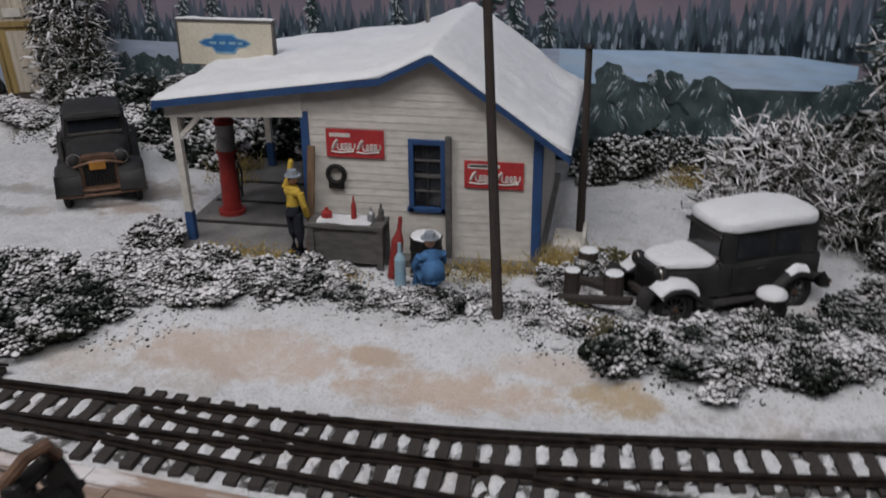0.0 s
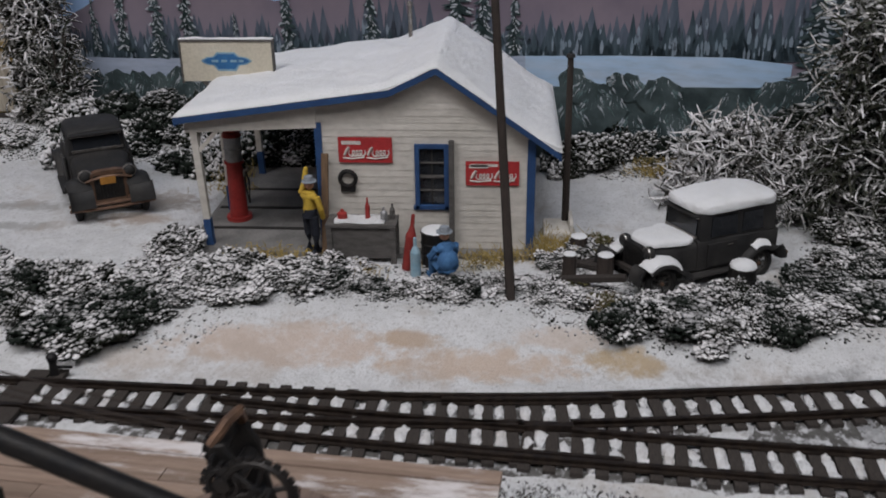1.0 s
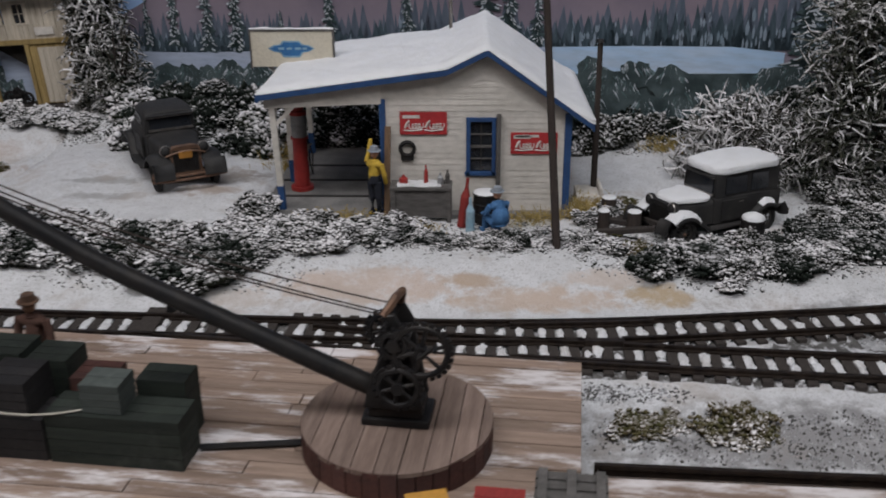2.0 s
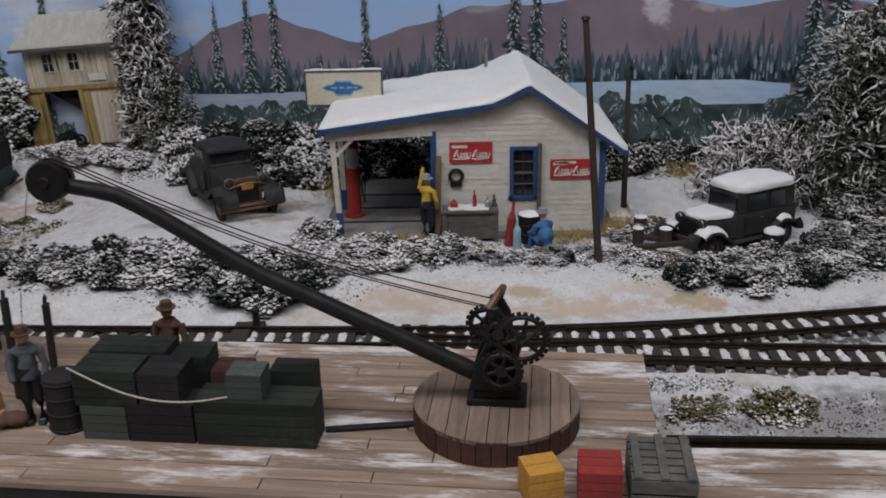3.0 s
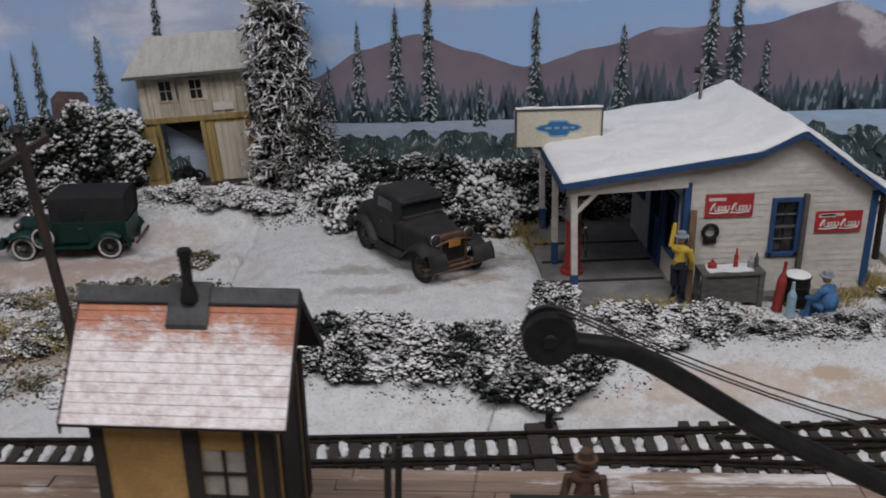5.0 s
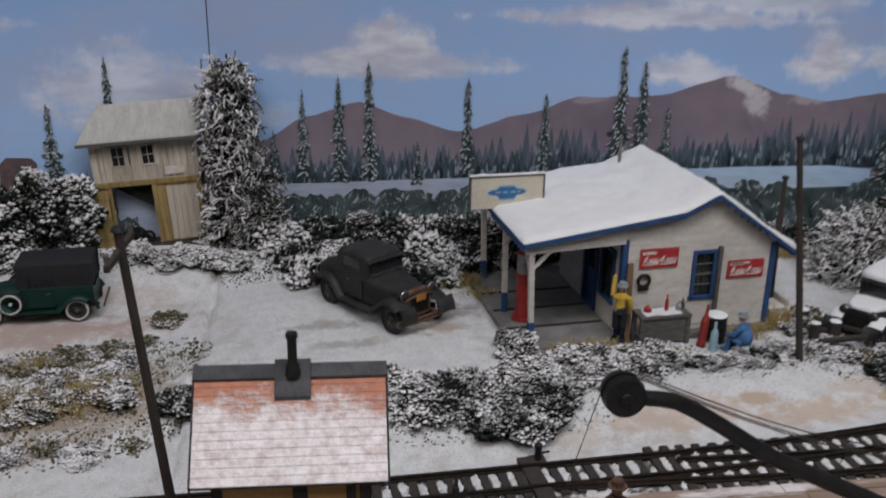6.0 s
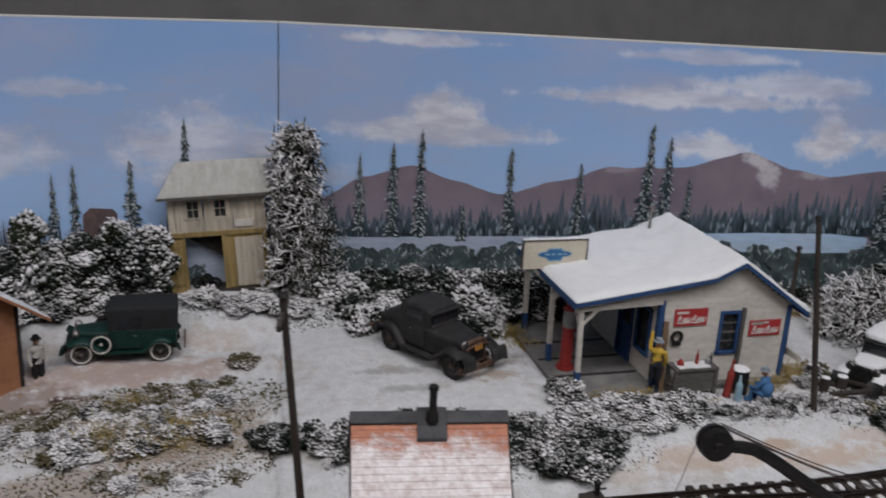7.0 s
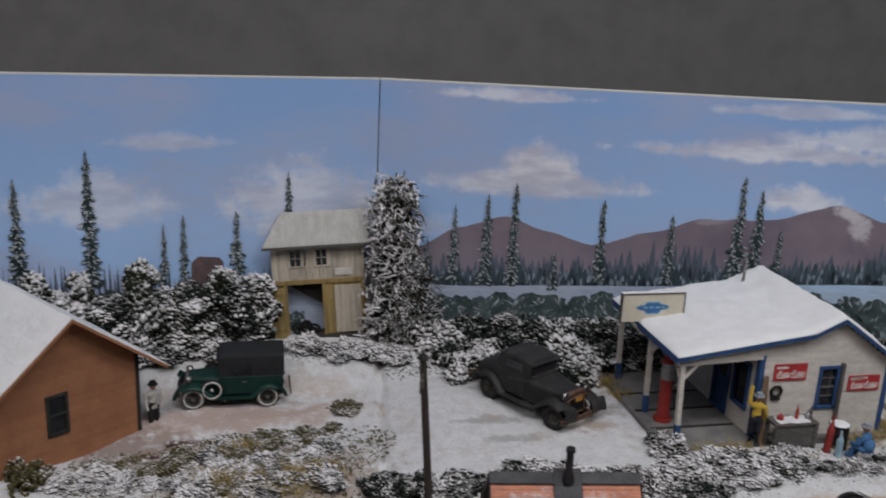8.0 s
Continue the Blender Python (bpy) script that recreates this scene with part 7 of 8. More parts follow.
def cabin():
    """A clapboard cabin; the gable end faces local -y."""
    ang = math.degrees(math.atan2(4.3 - 2.35, -23.75 + 26.3))
    shift = Matrix.Rotation(math.radians(ang), 2) @ Vector((-1.45, 0))
    c = thing("clapboard_cabin", -26.3 + shift.x, 2.35 + shift.y, -1.1, ang, "orange-brown clapboard cabin with a snowy gable roof", "building")
    w, h, rz, dep = 4.7, 3.0, 4.8, 5.0
    win = (1.7, 2.23, 1.25, 2.4)
    b = to_bm()
    for e in ((0, win[0], 0, h), (win[1], w, 0, h), (win[0], win[1], 0, win[2]), (win[0], win[1], win[3], h)):
        box(b, e[0], 0.02, e[2], e[1], 0.12, e[3])
    prism(b, [(0, h), (w, h), (w / 2, rz - 0.1)], "y", 0.02, 0.12)
    part("wall", b, CLAY, c)
    for x in (0, w - 0.1):
        b = to_bm()
        box(b, x, 0.12, 0, x + 0.1, dep, h)
        part("wall", b, CLAY, c)
    b = to_bm()
    box(b, 0.1, dep - 0.1, 0, w - 0.1, dep, h)
    part("wall", b, CLAY, c)
    clapboards(c, lambda z: (0.0, w) if z < h else ((z - h) / (rz - h) * w / 2, w - (z - h) / (rz - h) * w / 2), 0.0, rz - 0.12, ("y", 0.02), (win,), 0.13, 0.02, CLAY)
    clapboards(c, lambda z: (0.12, dep), 0.0, h, ("x", w), (), 0.13, 0.02, CLAY, 1)
    b = to_bm()
    for e in ((win[0] - 0.08, win[0], win[2] - 0.08, win[3] + 0.08), (win[1], win[1] + 0.08, win[2] - 0.08, win[3] + 0.08), (win[0], win[1], win[3], win[3] + 0.08), (win[0], win[1], win[2] - 0.08, win[2]),
              (win[0], win[1], (win[2] + win[3]) / 2 - 0.03, (win[2] + win[3]) / 2 + 0.03)):
        box(b, e[0], -0.05, e[2], e[1], 0.03, e[3])
    f = part("window_frame", b, mat("green_black_trim", (0.03, 0.035, 0.03), None, 0.7), c)
    b = to_bm()
    box(b, win[0], 0.03, win[2], win[1], 0.05, win[3])
    part("pane", b, GLASS_DARK, f)
    for x in (-0.02, w - 0.1):
        b = to_bm()
        box(b, x, -0.03, 0, x + 0.12, 0.015, h, 0.008)
        part("corner_board", b, CLAY if x < 1 else DARKTRIM, c)
    for sgn in (-1, 1):
        e = w / 2 + 0.75
        ez = rz - (rz - h) / (w / 2) * e
        b = to_bm()
        prism(b, [(w / 2, rz), (w / 2 + sgn * e, ez), (w / 2 + sgn * e, ez + 0.1), (w / 2, rz + 0.1)], "y", -0.55, dep + 0.3)
        r = part("roof", b, CLAY, c)
        b = to_bm()
        lay_snow(b, ((w / 2, -0.52, rz + 0.1), (w / 2 + sgn * e, -0.52, ez + 0.1), (w / 2 + sgn * e, dep + 0.25, ez + 0.1), (w / 2, dep + 0.25, rz + 0.1)), 20, 26, 0.08, 9 + sgn, 0.0, 0.04)
        part("roof_snow", b, SNOW, r, "thick snow on the cabin roof", smooth=True)
    b = to_bm()
    box(b, w - 0.35, -0.3, 0, w + 0.1, 0.0, 0.25, 0.02)
    part("step", b, CLAY, c)


cabin()
b = to_bm()
tube(b, [(-1.1 + 0.22 * k, 0.05 * math.sin(k), 0.08 + 0.02 * math.sin(k * 2)) for k in range(11)], 0.12, 8, 0.09)
solid("log", b, mat("rotten_red_log", (0.11, 0.06, 0.05), (0.07, 0.04, 0.035), 0.9, scale=3, snow=0.1), "rotten reddish log by the road", "log", "logs", at=(-21.8, 3.5, -1.0), turn=4, smooth=True)
b = to_bm()
tube(b, [(-0.8 + 0.2 * k, 0.04 * math.sin(k * 2), 0.06) for k in range(9)], 0.09, 8, 0.06)
solid("log", b, MATS["rotten_red_log"], "thin rotten log by the road", "log", "logs", at=(-22.6, 2.5, -0.92), turn=-6, smooth=True)
t = thing("switch_stand", -8.62, -5.0, -0.5, 0, "small dark switch stand beside the track", "switch stand")
b = to_bm()
box(b, -0.18, -0.2, 0, 0.18, 0.2, 0.1, 0.02)
part("foot", b, TIE, t)
b = to_bm()
rod(b, (0, 0, 0.1), (0, 0, 0.38), 0.09, 0.07, 10)
ball(b, (0, 0, 0.44), 0.1)
part("lamp_head", b, IRON, t)
b = to_bm()
beam(b, (0, 0, 0.25), (0.3, 0.1, 0.2), 0.04)
part("lever", b, IRON, t)


# ---- bushes and brush ----
def flake():
    """An eight-sided crumb."""
    v = np.array([(1, 0, 0), (-1, 0, 0), (0, 1, 0), (0, -1, 0), (0, 0, 1), (0, 0, -1)], float)
    f = np.array([(0, 2, 4), (2, 1, 4), (1, 3, 4), (3, 0, 4), (2, 0, 5), (1, 2, 5), (3, 1, 5), (0, 3, 5)])
    return v, f


FLAKE_V, FLAKE_F = flake()


def crumbs(name, centres, sizes, material, rng):
    """One mesh of many jagged crumbs of foam foliage."""
    n, m = len(centres), len(FLAKE_V)
    turn = np.linalg.qr(rng.normal(size=(n, 3, 3)))[0]
    turn *= np.sign(np.linalg.det(turn))[:, None, None]
    v = FLAKE_V[None] * (1 + rng.uniform(-0.4, 0.4, (n, m, 1))) * sizes[:, None, None] * rng.uniform(0.6, 1.5, (n, 1, 3))
    v = np.einsum("nij,nmj->nmi", turn, v)
    v = v + centres[:, None]
    f = FLAKE_F[None] + (np.arange(n) * m)[:, None, None]
    me = bpy.data.meshes.new(name)
    me.from_pydata((K * v.reshape(-1, 3)).tolist(), [], f.reshape(-1, 3).tolist())
    me.materials.append(material)
    me.polygons.foreach_set("use_smooth", [True] * len(me.polygons))
    return me


def bush_mesh(seed, n, lobes, material, size=(0.035, 0.10), flat=0.75, tall=1.0):
    """A clumpy bush about one metre across: crumbs on the surface of several lobes, with leafless gaps."""
    rng = np.random.default_rng(seed)
    pts = []
    for _ in range(lobes):
        a, r = rng.uniform(0, 2 * np.pi), rng.uniform(0.0, 0.42)
        up = rng.uniform(0.08, 0.42)
        if tall > 1:
            r *= 1.25 - 1.9 * up
        c = np.array([r * np.cos(a), r * np.sin(a), up * flat * tall])
        R = rng.uniform(0.14, 0.28)
        k = n // lobes
        d = rng.normal(size=(k, 3))
        d /= np.linalg.norm(d, axis=1)[:, None]
        pts.append(c + d * R * rng.uniform(0.55, 1.12, (k, 1)) * np.array([1, 1, 0.85]))
    pts = np.concatenate(pts)
    pts[:, 2] = np.maximum(pts[:, 2], rng.uniform(-0.03, 0.05, len(pts)))
    return crumbs("foliage", pts, rng.uniform(*size, len(pts)), material, rng)


def curls(name, rng, roots, ways, length, r, material, droop=0.0, segs=6):
    """Many curled fibres as one mesh of three-sided tubes."""
    verts, faces = [], []
    for p0, d0 in zip(roots, ways):
        p, d = np.array(p0, float), np.array(d0, float)
        d /= np.linalg.norm(d)
        L = length * rng.uniform(0.6, 1.3) / segs
        bend = rng.normal(size=3) * 0.9
        base = len(verts)
        for s in range(segs + 1):
            u = np.cross(d, (0.3, 0.5, 0.81))
            u /= np.linalg.norm(u)
            w = np.cross(d, u)
            rr = r * (1 - 0.55 * s / segs)
            for a in (0, 2.094, 4.189):
                verts.append(tuple(K * (p + rr * (np.cos(a) * u + np.sin(a) * w))))
            p = p + d * L
            d = d + bend * 0.5 + rng.normal(size=3) * 0.25 + np.array([0, 0, -droop])
            d /= np.linalg.norm(d)
        for s in range(segs):
            for k in range(3):
                a, b2 = base + 3 * s + k, base + 3 * s + (k + 1) % 3
                faces.append((a, b2, b2 + 3, a + 3))
    me = bpy.data.meshes.new(name)
    me.from_pydata(verts, [], faces)
    me.materials.append(material)
    return me


SNOWY = [bush_mesh(100 + i, 1700, 14, FOAM_SNOWY, (0.016, 0.058)) for i in range(6)]
DARKB = [bush_mesh(200 + i, 1600, 14, FOAM_DARK, (0.016, 0.06)) for i in range(4)]
OLIVE = [bush_mesh(300 + i, 600, 10, FOAM_OLIVE, (0.02, 0.065), 0.6) for i in range(3)]
HEAVY = [bush_mesh(400 + i, 1400, 13, FOAM_HEAVY, (0.02, 0.07)) for i in range(4)]
TALLDARK = [bush_mesh(500 + i, 3600, 30, FOAM_DARK, (0.018, 0.066), tall=4.0) for i in range(4)]
TALLHEAVY = [bush_mesh(520 + i, 3600, 30, FOAM_HEAVY, (0.02, 0.075), tall=4.0) for i in range(5)]
RND = random.Random(77)


def bush(kind, x, y, w, h, z=None, label="", group="snowy bushes"):
    mesh = RND.choice(kind)
    high = h
    if h > 1.45 * w and (kind is DARKB or kind is HEAVY):
        mesh, high = RND.choice(TALLDARK if kind is DARKB else TALLHEAVY), h * 0.4
    ob = new("bush", mesh)
    zz = ground_z(x, y) - 0.04 if z is None else z
    ob.matrix_basis = Matrix.LocRotScale((K * x, K * y, K * zz), Euler((0, 0, RND.uniform(0, 6.28))), (w * RND.uniform(0.85, 1.2), w * RND.uniform(0.85, 1.2), high * RND.uniform(0.85, 1.2)))
    if not label:
        label = {id(SNOWY): "low dark bush dusted with white snow", id(DARKB): "dark green bush with a little snow", id(OLIVE): "low olive-brown scrub with patches of snow", id(HEAVY): "dark bush laden with heavy snow"}[id(kind)]
    return tagged(ob, label, "bush", group)


def row(kind, pts, n, spread, w, h, mix=None):
    """Bushes strung along plan points."""
    n, w = max(2, round(n * 0.62)), (w[0] * 1.12, w[1] * 1.18)
    xs, ys = [p[0] for p in pts], [p[1] for p in pts]
    d = np.concatenate([[0], np.cumsum([math.dist(a, b) for a, b in zip(pts, pts[1:])])])
    for i in range(n):
        s = d[-1] * (i + RND.uniform(0.1, 0.9)) / n
        x, y = float(np.interp(s, d, xs)), float(np.interp(s, d, ys))
        k = mix if mix and RND.random() < 0.3 else kind
        bx, by = x + RND.uniform(-0.2, 0.2), y + RND.uniform(-spread, spread)
        if abs(bx + 0.42) < 0.5 and -3.6 < by < -2.2:
            by = -2.0                        # the pole's foot stands clear
        bush(k, bx, by, RND.uniform(*w), RND.uniform(*h))


# the hedge between the station yard and the track
row(SNOWY, [(-14.9, -1.7), (-12.5, -1.7), (-10.5, -2.2), (-8.8, -2.6)], 24, 0.4, (0.8, 1.4), (0.7, 1.2), DARKB)
row(SNOWY, [(-14.6, -2.6), (-12.3, -2.8), (-10.3, -3.2), (-8.3, -3.7)], 24, 0.35, (0.7, 1.3), (0.7, 1.2), DARKB)
row(SNOWY, [(-9.4, -3.4), (-7.6, -3.5)], 7, 0.3, (0.9, 1.4), (0.8, 1.2), DARKB)
row(SNOWY, [(-8.8, -2.6), (-6.9, -2.5), (-5.6, -2.3), (-4.2, -2.0)], 16, 0.35, (0.7, 1.2), (0.55, 0.95), DARKB)
row(SNOWY, [(-8.4, -1.9), (-6.6, -1.6), (-5.2, -1.5), (-4.0, -1.45)], 15, 0.3, (0.7, 1.2), (0.5, 0.9), OLIVE)
row(SNOWY, [(-4.2, -1.65), (-2.8, -2.15), (-1.6, -2.5), (-0.3, -2.4), (0.8, -2.1)], 20, 0.3, (0.6, 1.1), (0.4, 0.7), DARKB)
row(SNOWY, [(-8.0, -0.5), (-7.6, -0.9)], 6, 0.3, (0.8, 1.1), (0.8, 1.25))
row(SNOWY, [(1.2, -3.2), (2.4, -3.35), (3.6, -3.2), (4.8, -3.1), (6.2, -2.6), (7.6, -2.1)], 24, 0.3, (0.7, 1.3), (0.6, 1.1), DARKB)
row(SNOWY, [(2.3, -2.6), (3.6, -2.35), (4.8, -2.1), (6.0, -1.8)], 15, 0.25, (0.7, 1.1), (0.6, 1.0), DARKB)
row(SNOWY, [(5.6, -1.6), (6.6, -0.9), (7.8, -0.6)], 10, 0.5, (0.8, 1.2), (0.6, 1.0), DARKB)
row(OLIVE, [(0.45, -0.75), (1.0, -0.4), (1.6, 0.1)], 7, 0.25, (0.6, 0.9), (0.5, 0.8), SNOWY)
row(SNOWY, [(0.3, -1.9), (1.1, -2.5), (1.6, -2.7)], 8, 0.25, (0.6, 1.0), (0.5, 0.85), OLIVE)
# behind the station
row(DARKB, [(-13.6, 6.6), (-11.5, 6.9), (-9.4, 6.4), (-8.2, 6.0)], 18, 0.5, (1.1, 1.7), (1.2, 2.2), HEAVY)
row(DARKB, [(-13.8, 8.0), (-11.0, 7.7), (-8.0, 7.0), (-5.5, 6.6), (-3, 6.2)], 20, 0.3, (1.3, 1.9), (1.8, 2.8), SNOWY)
row(HEAVY, [(-12.9, 6.0), (-12.2, 5.7)], 4, 0.3, (1.0, 1.3), (1.2, 1.8))
row(HEAVY, [(-9.3, 5.4), (-8.2, 4.9)], 6, 0.4, (1.1, 1.5), (1.5, 2.5), DARKB)
row(DARKB, [(-7.8, 5.9), (-6.0, 5.9), (-4.8, 6.0)], 9, 0.2, (1.0, 1.4), (1.2, 2.0), SNOWY)
row(DARKB, [(0.9, 5.4), (2.2, 5.3), (3.8, 5.0), (5.2, 4.6)], 14, 0.15, (0.9, 1.3), (0.9, 1.6), SNOWY)
row(SNOWY, [(0.8, 4.7), (1.5, 5.0), (2.2, 5.0)], 6, 0.2, (0.9, 1.2), (1.2, 1.9), HEAVY)
row(OLIVE, [(3.3, 4.4), (4.0, 4.1)], 4, 0.25, (0.8, 1.2), (0.6, 0.9))
row(SNOWY, [(6.4, 0.9), (7.4, 0.6), (8.6, 0.6)], 7, 0.4, (0.9, 1.3), (0.7, 1.1), HEAVY)
row(DARKB, [(6.6, 3.6), (8.0, 3.0), (10.0, 2.6)], 12, 0.5, (1.6, 2.3), (3.0, 5.0), HEAVY)
# round the barn and the far left
row(SNOWY, [(-19.6, 8.1), (-18.0, 8.0), (-16.0, 7.3), (-14.6, 6.9)], 22, 0.4, (0.7, 1.1), (0.5, 0.85), HEAVY)
row(HEAVY, [(-28.5, 8.6), (-25.5, 8.7), (-23, 8.8), (-20.6, 8.8), (-19.6, 8.7)], 32, 0.55, (1.4, 2.0), (2.5, 4.2), DARKB)
row(HEAVY, [(-25.5, 7.9), (-22.5, 7.9), (-19.8, 7.9)], 14, 0.3, (1.1, 1.6), (1.2, 2.0), DARKB)
for x, y, hh in ((-25.9, 8.7, 4.6), (-24.0, 8.9, 5.2), (-21.2, 9.0, 4.3), (-22.4, 8.6, 3.7), (-27.5, 8.4, 4.6)):
    bush(HEAVY, x, y, 1.45, hh * 1.12, label="tall dark bush laden with heavy snow")
row(OLIVE, [(-23.5, 1.4), (-21.5, 2.2), (-19.5, 2.6), (-17.4, 3.4)], 22, 0.45, (0.7, 1.2), (0.35, 0.7), SNOWY)
row(SNOWY, [(-25.0, 0.6), (-22, 0.9), (-19.5, 1.3), (-17.2, 2.2)], 24, 0.6, (0.6, 1.1), (0.35, 0.7), HEAVY)
row(OLIVE, [(-23.0, -0.2), (-20.0, -0.3), (-17.6, 0.3)], 14, 0.4, (0.8, 1.3), (0.4, 0.8), SNOWY)
row(DARKB, [(-17.2, -0.6), (-15.7, -0.9), (-15.2, -1.6)], 8, 0.35, (0.8, 1.1), (0.7, 1.1), SNOWY)
row(SNOWY, [(-21.5, -1.8), (-18.5, -2.0), (-17.2, -1.9)], 10, 0.4, (0.6, 1.0), (0.3, 0.5), OLIVE)
row(OLIVE, [(-17.3, 4.5), (-16.6, 4.6)], 3, 0.2, (0.9, 1.1), (0.6, 0.8))
bush(OLIVE, -26.5, 1.35, 1.5, 1.7, label="green bush beside the cabin wall")
row(HEAVY, [(-26.0, 1.2), (-24.6, 1.4)], 6, 0.3, (0.7, 1.0), (0.5, 0.8))
# between the tracks and the dock
row(OLIVE, [(0.1, -8.9), (0.8, -8.8), (1.2, -9.1)], 5, 0.2, (0.6, 0.8), (0.4, 0.6))
row(OLIVE, [(1.9, -8.95), (2.6, -9.0)], 5, 0.2, (0.7, 1.0), (0.6, 0.85), SNOWY)


def tangled_bush(name, x, y, z, rx, ry, rz, n, length, r, material, label, seed, droop=0.0, core=True, column=False):
    rng = np.random.default_rng(seed)
    t = thing(name, x, y, z, 0, label, "bush" if rz < 2.2 else "tree", "tangled brush")
    d = rng.normal(size=(n, 3))
    d /= np.linalg.norm(d, axis=1)[:, None]
    d[:, 2] = np.abs(d[:, 2]) * 1.0 - 0.15
    R = rng.uniform(0.35, 0.98, (n, 1))
    roots = d * R * np.array([rx, ry, rz]) + np.array([0, 0, rz * 0.12])
    if column:
        a, h = rng.uniform(0, 2 * np.pi, n), rng.uniform(0.02, 1.0, n)
        q = np.sqrt(rng.uniform(0.35, 1.0, n)) * np.where(h > 0.85, np.sqrt(np.maximum(1 - ((h - 0.85) / 0.17) ** 2, 0.05)), 1.0) * (1.15 - 0.3 * h)
        d = np.stack([np.cos(a), np.sin(a), 0.15 * np.ones(n)], 1)
        roots = np.stack([rx * q * np.cos(a), ry * q * np.sin(a), rz * h], 1)
    roots += 0.12 * rng.normal(size=(n, 3))
    roots[:, 2] = np.maximum(roots[:, 2], 0.02)
    ways = d * 0.8 + rng.normal(size=(n, 3)) * 0.8 + np.array([0, 0, 0.25])
    part("brushwood", curls("brushwood", rng, roots, ways, length, r, material, droop), None, t)
    if core:
        k = int(n * 0.5)
        pts = rng.normal(size=(k, 3))
        pts /= np.linalg.norm(pts, axis=1)[:, None]
        pts *= rng.uniform(0.2, 0.85, (k, 1)) * np.array([rx, ry, rz])
        pts[:, 2] = np.abs(pts[:, 2]) + 0.05
        if column:
            pts = roots[:k] * np.array([0.75, 0.75, 0.97])
        part("foliage", crumbs("foliage", pts, rng.uniform(0.05, 0.14, k), FOAM_DARK, rng), None, t)
    b = to_bm()
    for k in range(7):
        a = 2 * math.pi * k / 7
        tube(b, [(0.05 * math.cos(a), 0.05 * math.sin(a), 0), (rx * 0.25 * math.cos(a), ry * 0.25 * math.sin(a), rz * 0.45), (rx * 0.55 * math.cos(a + 0.4), ry * 0.55 * math.sin(a + 0.4), rz * 0.8)], 0.06, 6, 0.02)
    part("stem", b, POLEWOOD, t)


tangled_bush("tangled_bush", 4.9, 2.5, 0.15, 1.75, 1.2, 2.3, 1700, 0.62, 0.032, TWIG_WHITE, "wide tangled bush of frosted white twigs", 1)
tangled_bush("tangled_bush", 6.6, 2.0, 0.15, 1.2, 1.0, 2.0, 900, 0.6, 0.024, TWIG_DARK, "dark tangled bush with frosted twigs", 2)
tangled_bush("tangled_tree", 7.9, 1.5, 0.1, 1.5, 1.1, 5.4, 1300, 0.95, 0.036, TWIG_DARK, "tall dark tangled tree with frosted twigs", 3, 0.1, column=True)
tangled_bush("tangled_tree", -14.85, 8.85, 0.2, 0.85, 0.7, 6.2, 1500, 0.55, 0.042, TWIG, "tall snow-draped tree of hanging twigs", 4, 0.3, column=True)
tangled_bush("tangled_bush", -14.0, 8.2, 0.2, 0.9, 0.6, 3.6, 420, 0.6, 0.028, TWIG_DARK, "dark bush at the foot of a snowy tree", 5, 0.2)
tangled_bush("tangled_tree", -29.8, 7.6, -0.4, 1.0, 0.8, 3.4, 400, 0.6, 0.03, TWIG, "snow-draped tree of hanging twigs", 6, 0.2)


def litter(name, area, n, size, material, label, seed):
    """Loose crumbs strewn over the ground inside rough ellipses (x, y, rx, ry)."""
    rng = np.random.default_rng(seed)
    pts = []
    for x, y, rx, ry in area:
        k = n // len(area)
        a, r = rng.uniform(0, 2 * np.pi, k), np.sqrt(rng.uniform(0, 1, k))
        pts.append(np.stack([x + rx * r * np.cos(a) + 0.1 * rng.normal(size=k), y + ry * r * np.sin(a) + 0.1 * rng.normal(size=k)], 1))
    pts = np.concatenate(pts)
    z = np.array([ground_z(x, y) for x, y in pts]) + 0.01
    me = crumbs(name, np.column_stack([pts, z]), rng.uniform(*size, len(pts)), material, rng)
    tagged(new(name, me), label, "ground litter", kind="stuff")


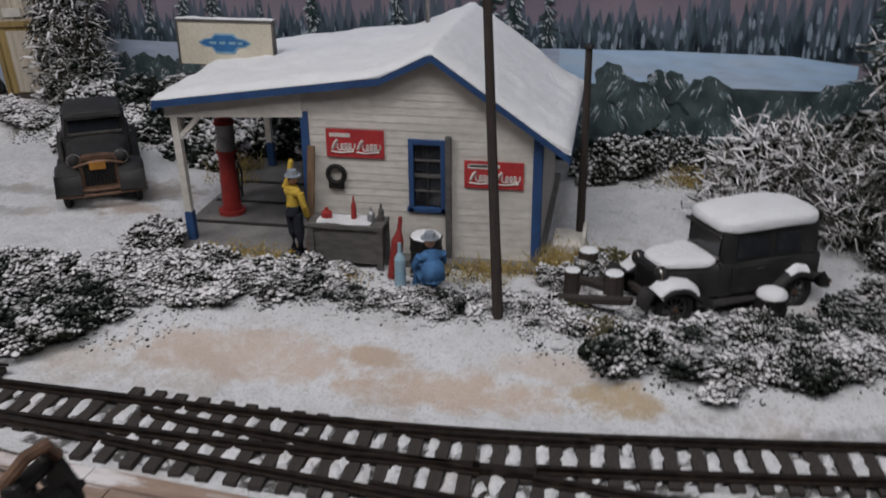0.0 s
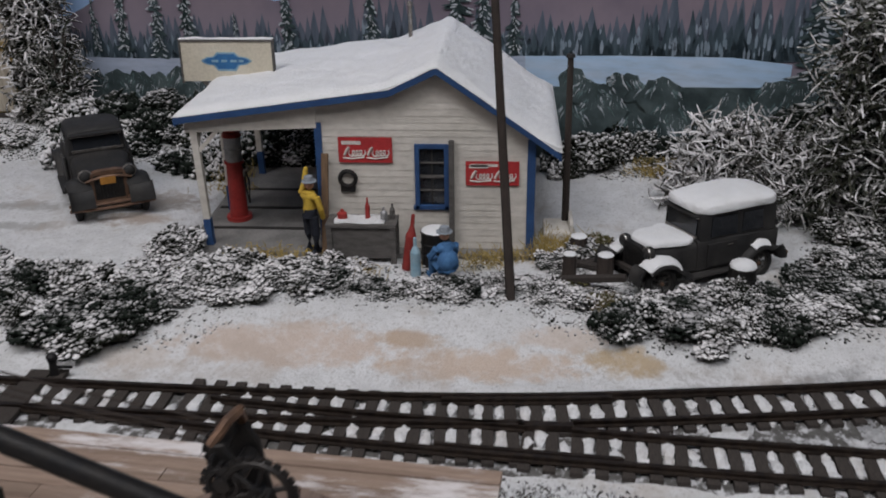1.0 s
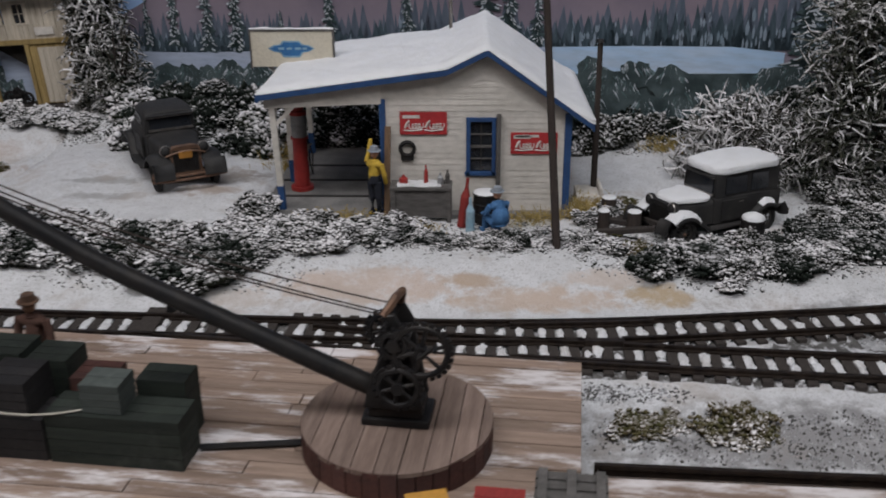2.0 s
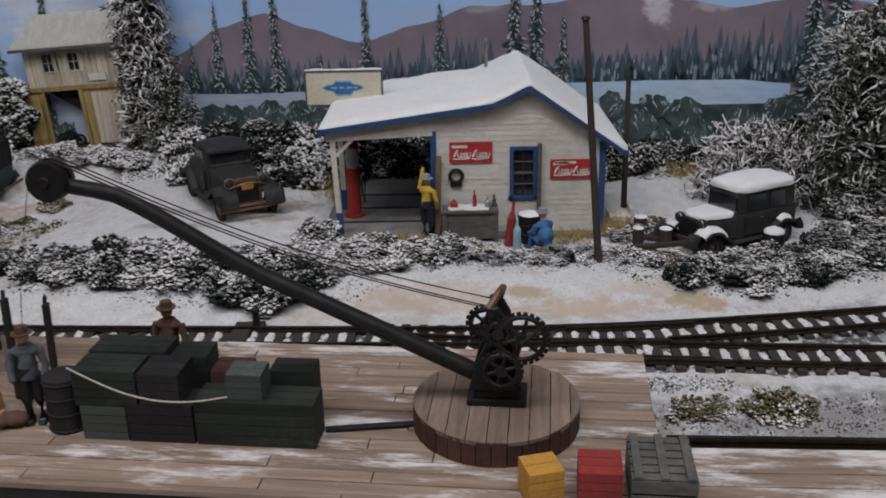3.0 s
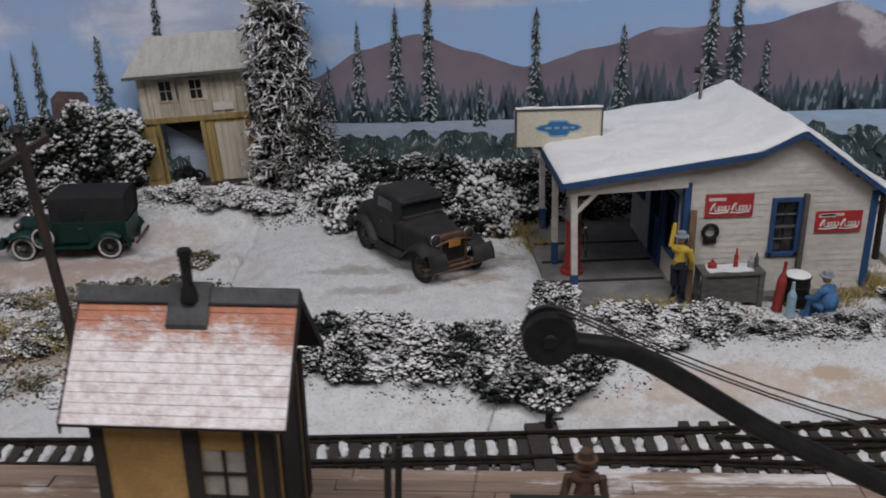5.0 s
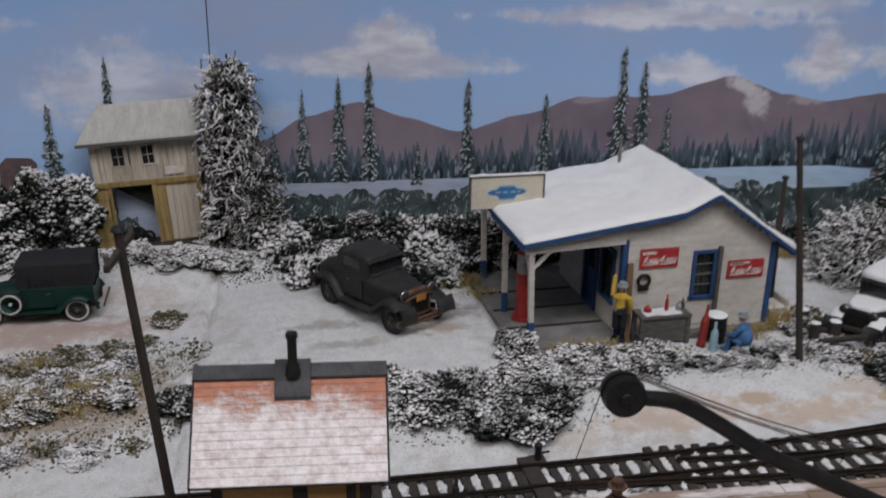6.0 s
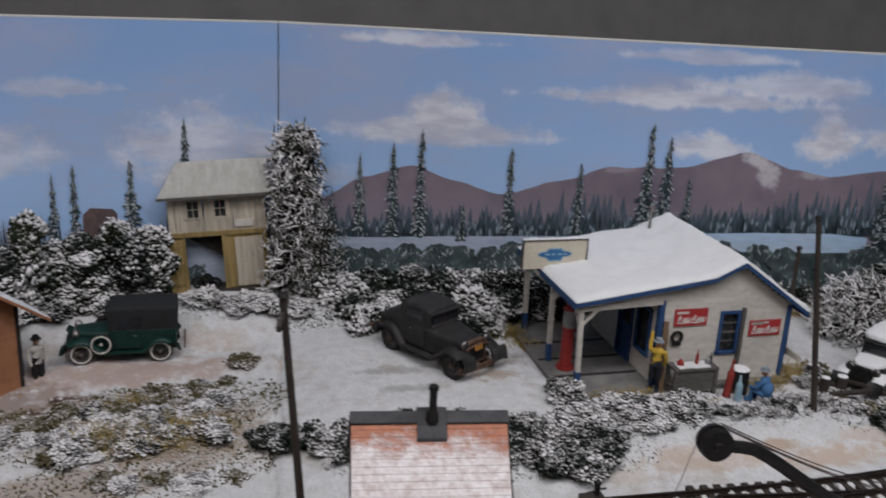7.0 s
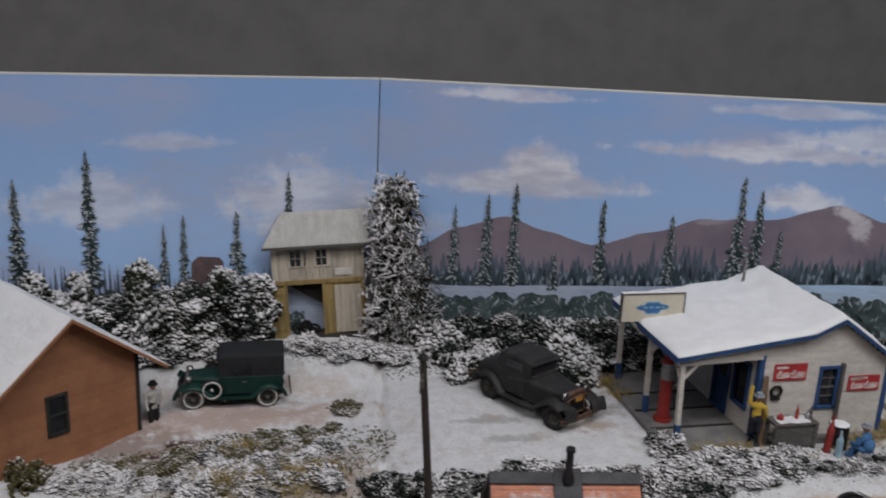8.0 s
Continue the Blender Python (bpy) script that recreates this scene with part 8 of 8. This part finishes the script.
HEDGE = [(-13.5, -2.3, 2.0, 1.2), (-10.5, -2.8, 2.2, 1.3), (-7.5, -2.6, 2.0, 1.5), (-5, -1.8, 1.8, 1.0), (-2, -1.9, 2.2, 1.1), (1, -2.2, 1.4, 1.4), (3, -2.8, 2.2, 1.2), (6, -2.2, 2.2, 1.4), (1.2, -0.8, 0.9, 1.3)]
litter("fallen_foliage", HEDGE, 9000, (0.012, 0.04), FOAM_SNOWY, "dark snowy crumbs of fallen foliage", 51)
LEFT = [(-23, 1.0, 3.0, 1.4), (-20, 0.8, 3.0, 1.6), (-18, 2.0, 2.2, 1.6), (-20.5, 3.0, 2.6, 0.6), (-20, -1.4, 3.5, 1.0), (-24, 2.2, 1.6, 0.8)]
litter("brown_scrub_litter", LEFT, 7000, (0.014, 0.05), FOAM_OLIVE, "olive and brown crumbs of scrub on snow", 52)
litter("barn_litter", [(-18, 7.8, 2.4, 0.7), (-14.2, 6.8, 1.4, 0.9), (-11.5, 6.0, 2.2, 0.5), (3.2, 4.4, 1.4, 0.5), (7.5, 0.4, 1.5, 0.8)], 3500, (0.014, 0.045), FOAM_SNOWY, "dark crumbs of foliage under bushes", 53)
litter("trackside_gravel", [(3.0, -9.3, 3.5, 0.8), (7, -5.4, 3.0, 0.7), (-1.5, -7.9, 3.0, 0.3)], 4500, (0.01, 0.032), BALLAST, "grey gravel strewn beside the track", 54)


def weeds(x, y, w, n, h, seed, z=None):
    rng = np.random.default_rng(seed)
    roots = np.column_stack([rng.normal(0, w, n), rng.normal(0, w * 0.6, n), np.zeros(n)])
    ways = np.column_stack([rng.normal(0, 0.45, n), rng.normal(0, 0.45, n), np.ones(n)])
    ob = new("dry_weeds", curls("dry_weeds", rng, roots, ways, h, 0.012, STRAW, 0.06, 4))
    ob.matrix_basis = pose(K * x, K * y, K * (ground_z(x, y) if z is None else z))
    tagged(ob, "tuft of dry yellow weeds in snow", "weeds", "dry weeds")


for i, (x, y, w, n, h) in enumerate(((-6.0, -0.75, 0.5, 220, 0.22), (-5.2, -0.9, 0.3, 120, 0.2), (-1.2, -0.75, 0.4, 150, 0.22), (-0.5, -0.5, 0.3, 120, 0.25), (0.5, -0.3, 0.3, 160, 0.35),
                                     (0.6, 0.2, 0.3, 160, 0.4), (-19.6, 0.0, 0.7, 420, 0.45), (-18.6, 0.4, 0.5, 260, 0.4), (-21.0, 0.5, 0.5, 200, 0.35), (-20.4, 2.3, 0.4, 160, 0.3), (-7.7, 3.6, 0.3, 160, 0.35),
                                     (-8.0, 4.4, 0.3, 160, 0.4), (3.4, 4.1, 0.4, 200, 0.4), (-3.6, -1.4, 0.3, 90, 0.2))):
    weeds(x, y, w, n, h, 600 + i)
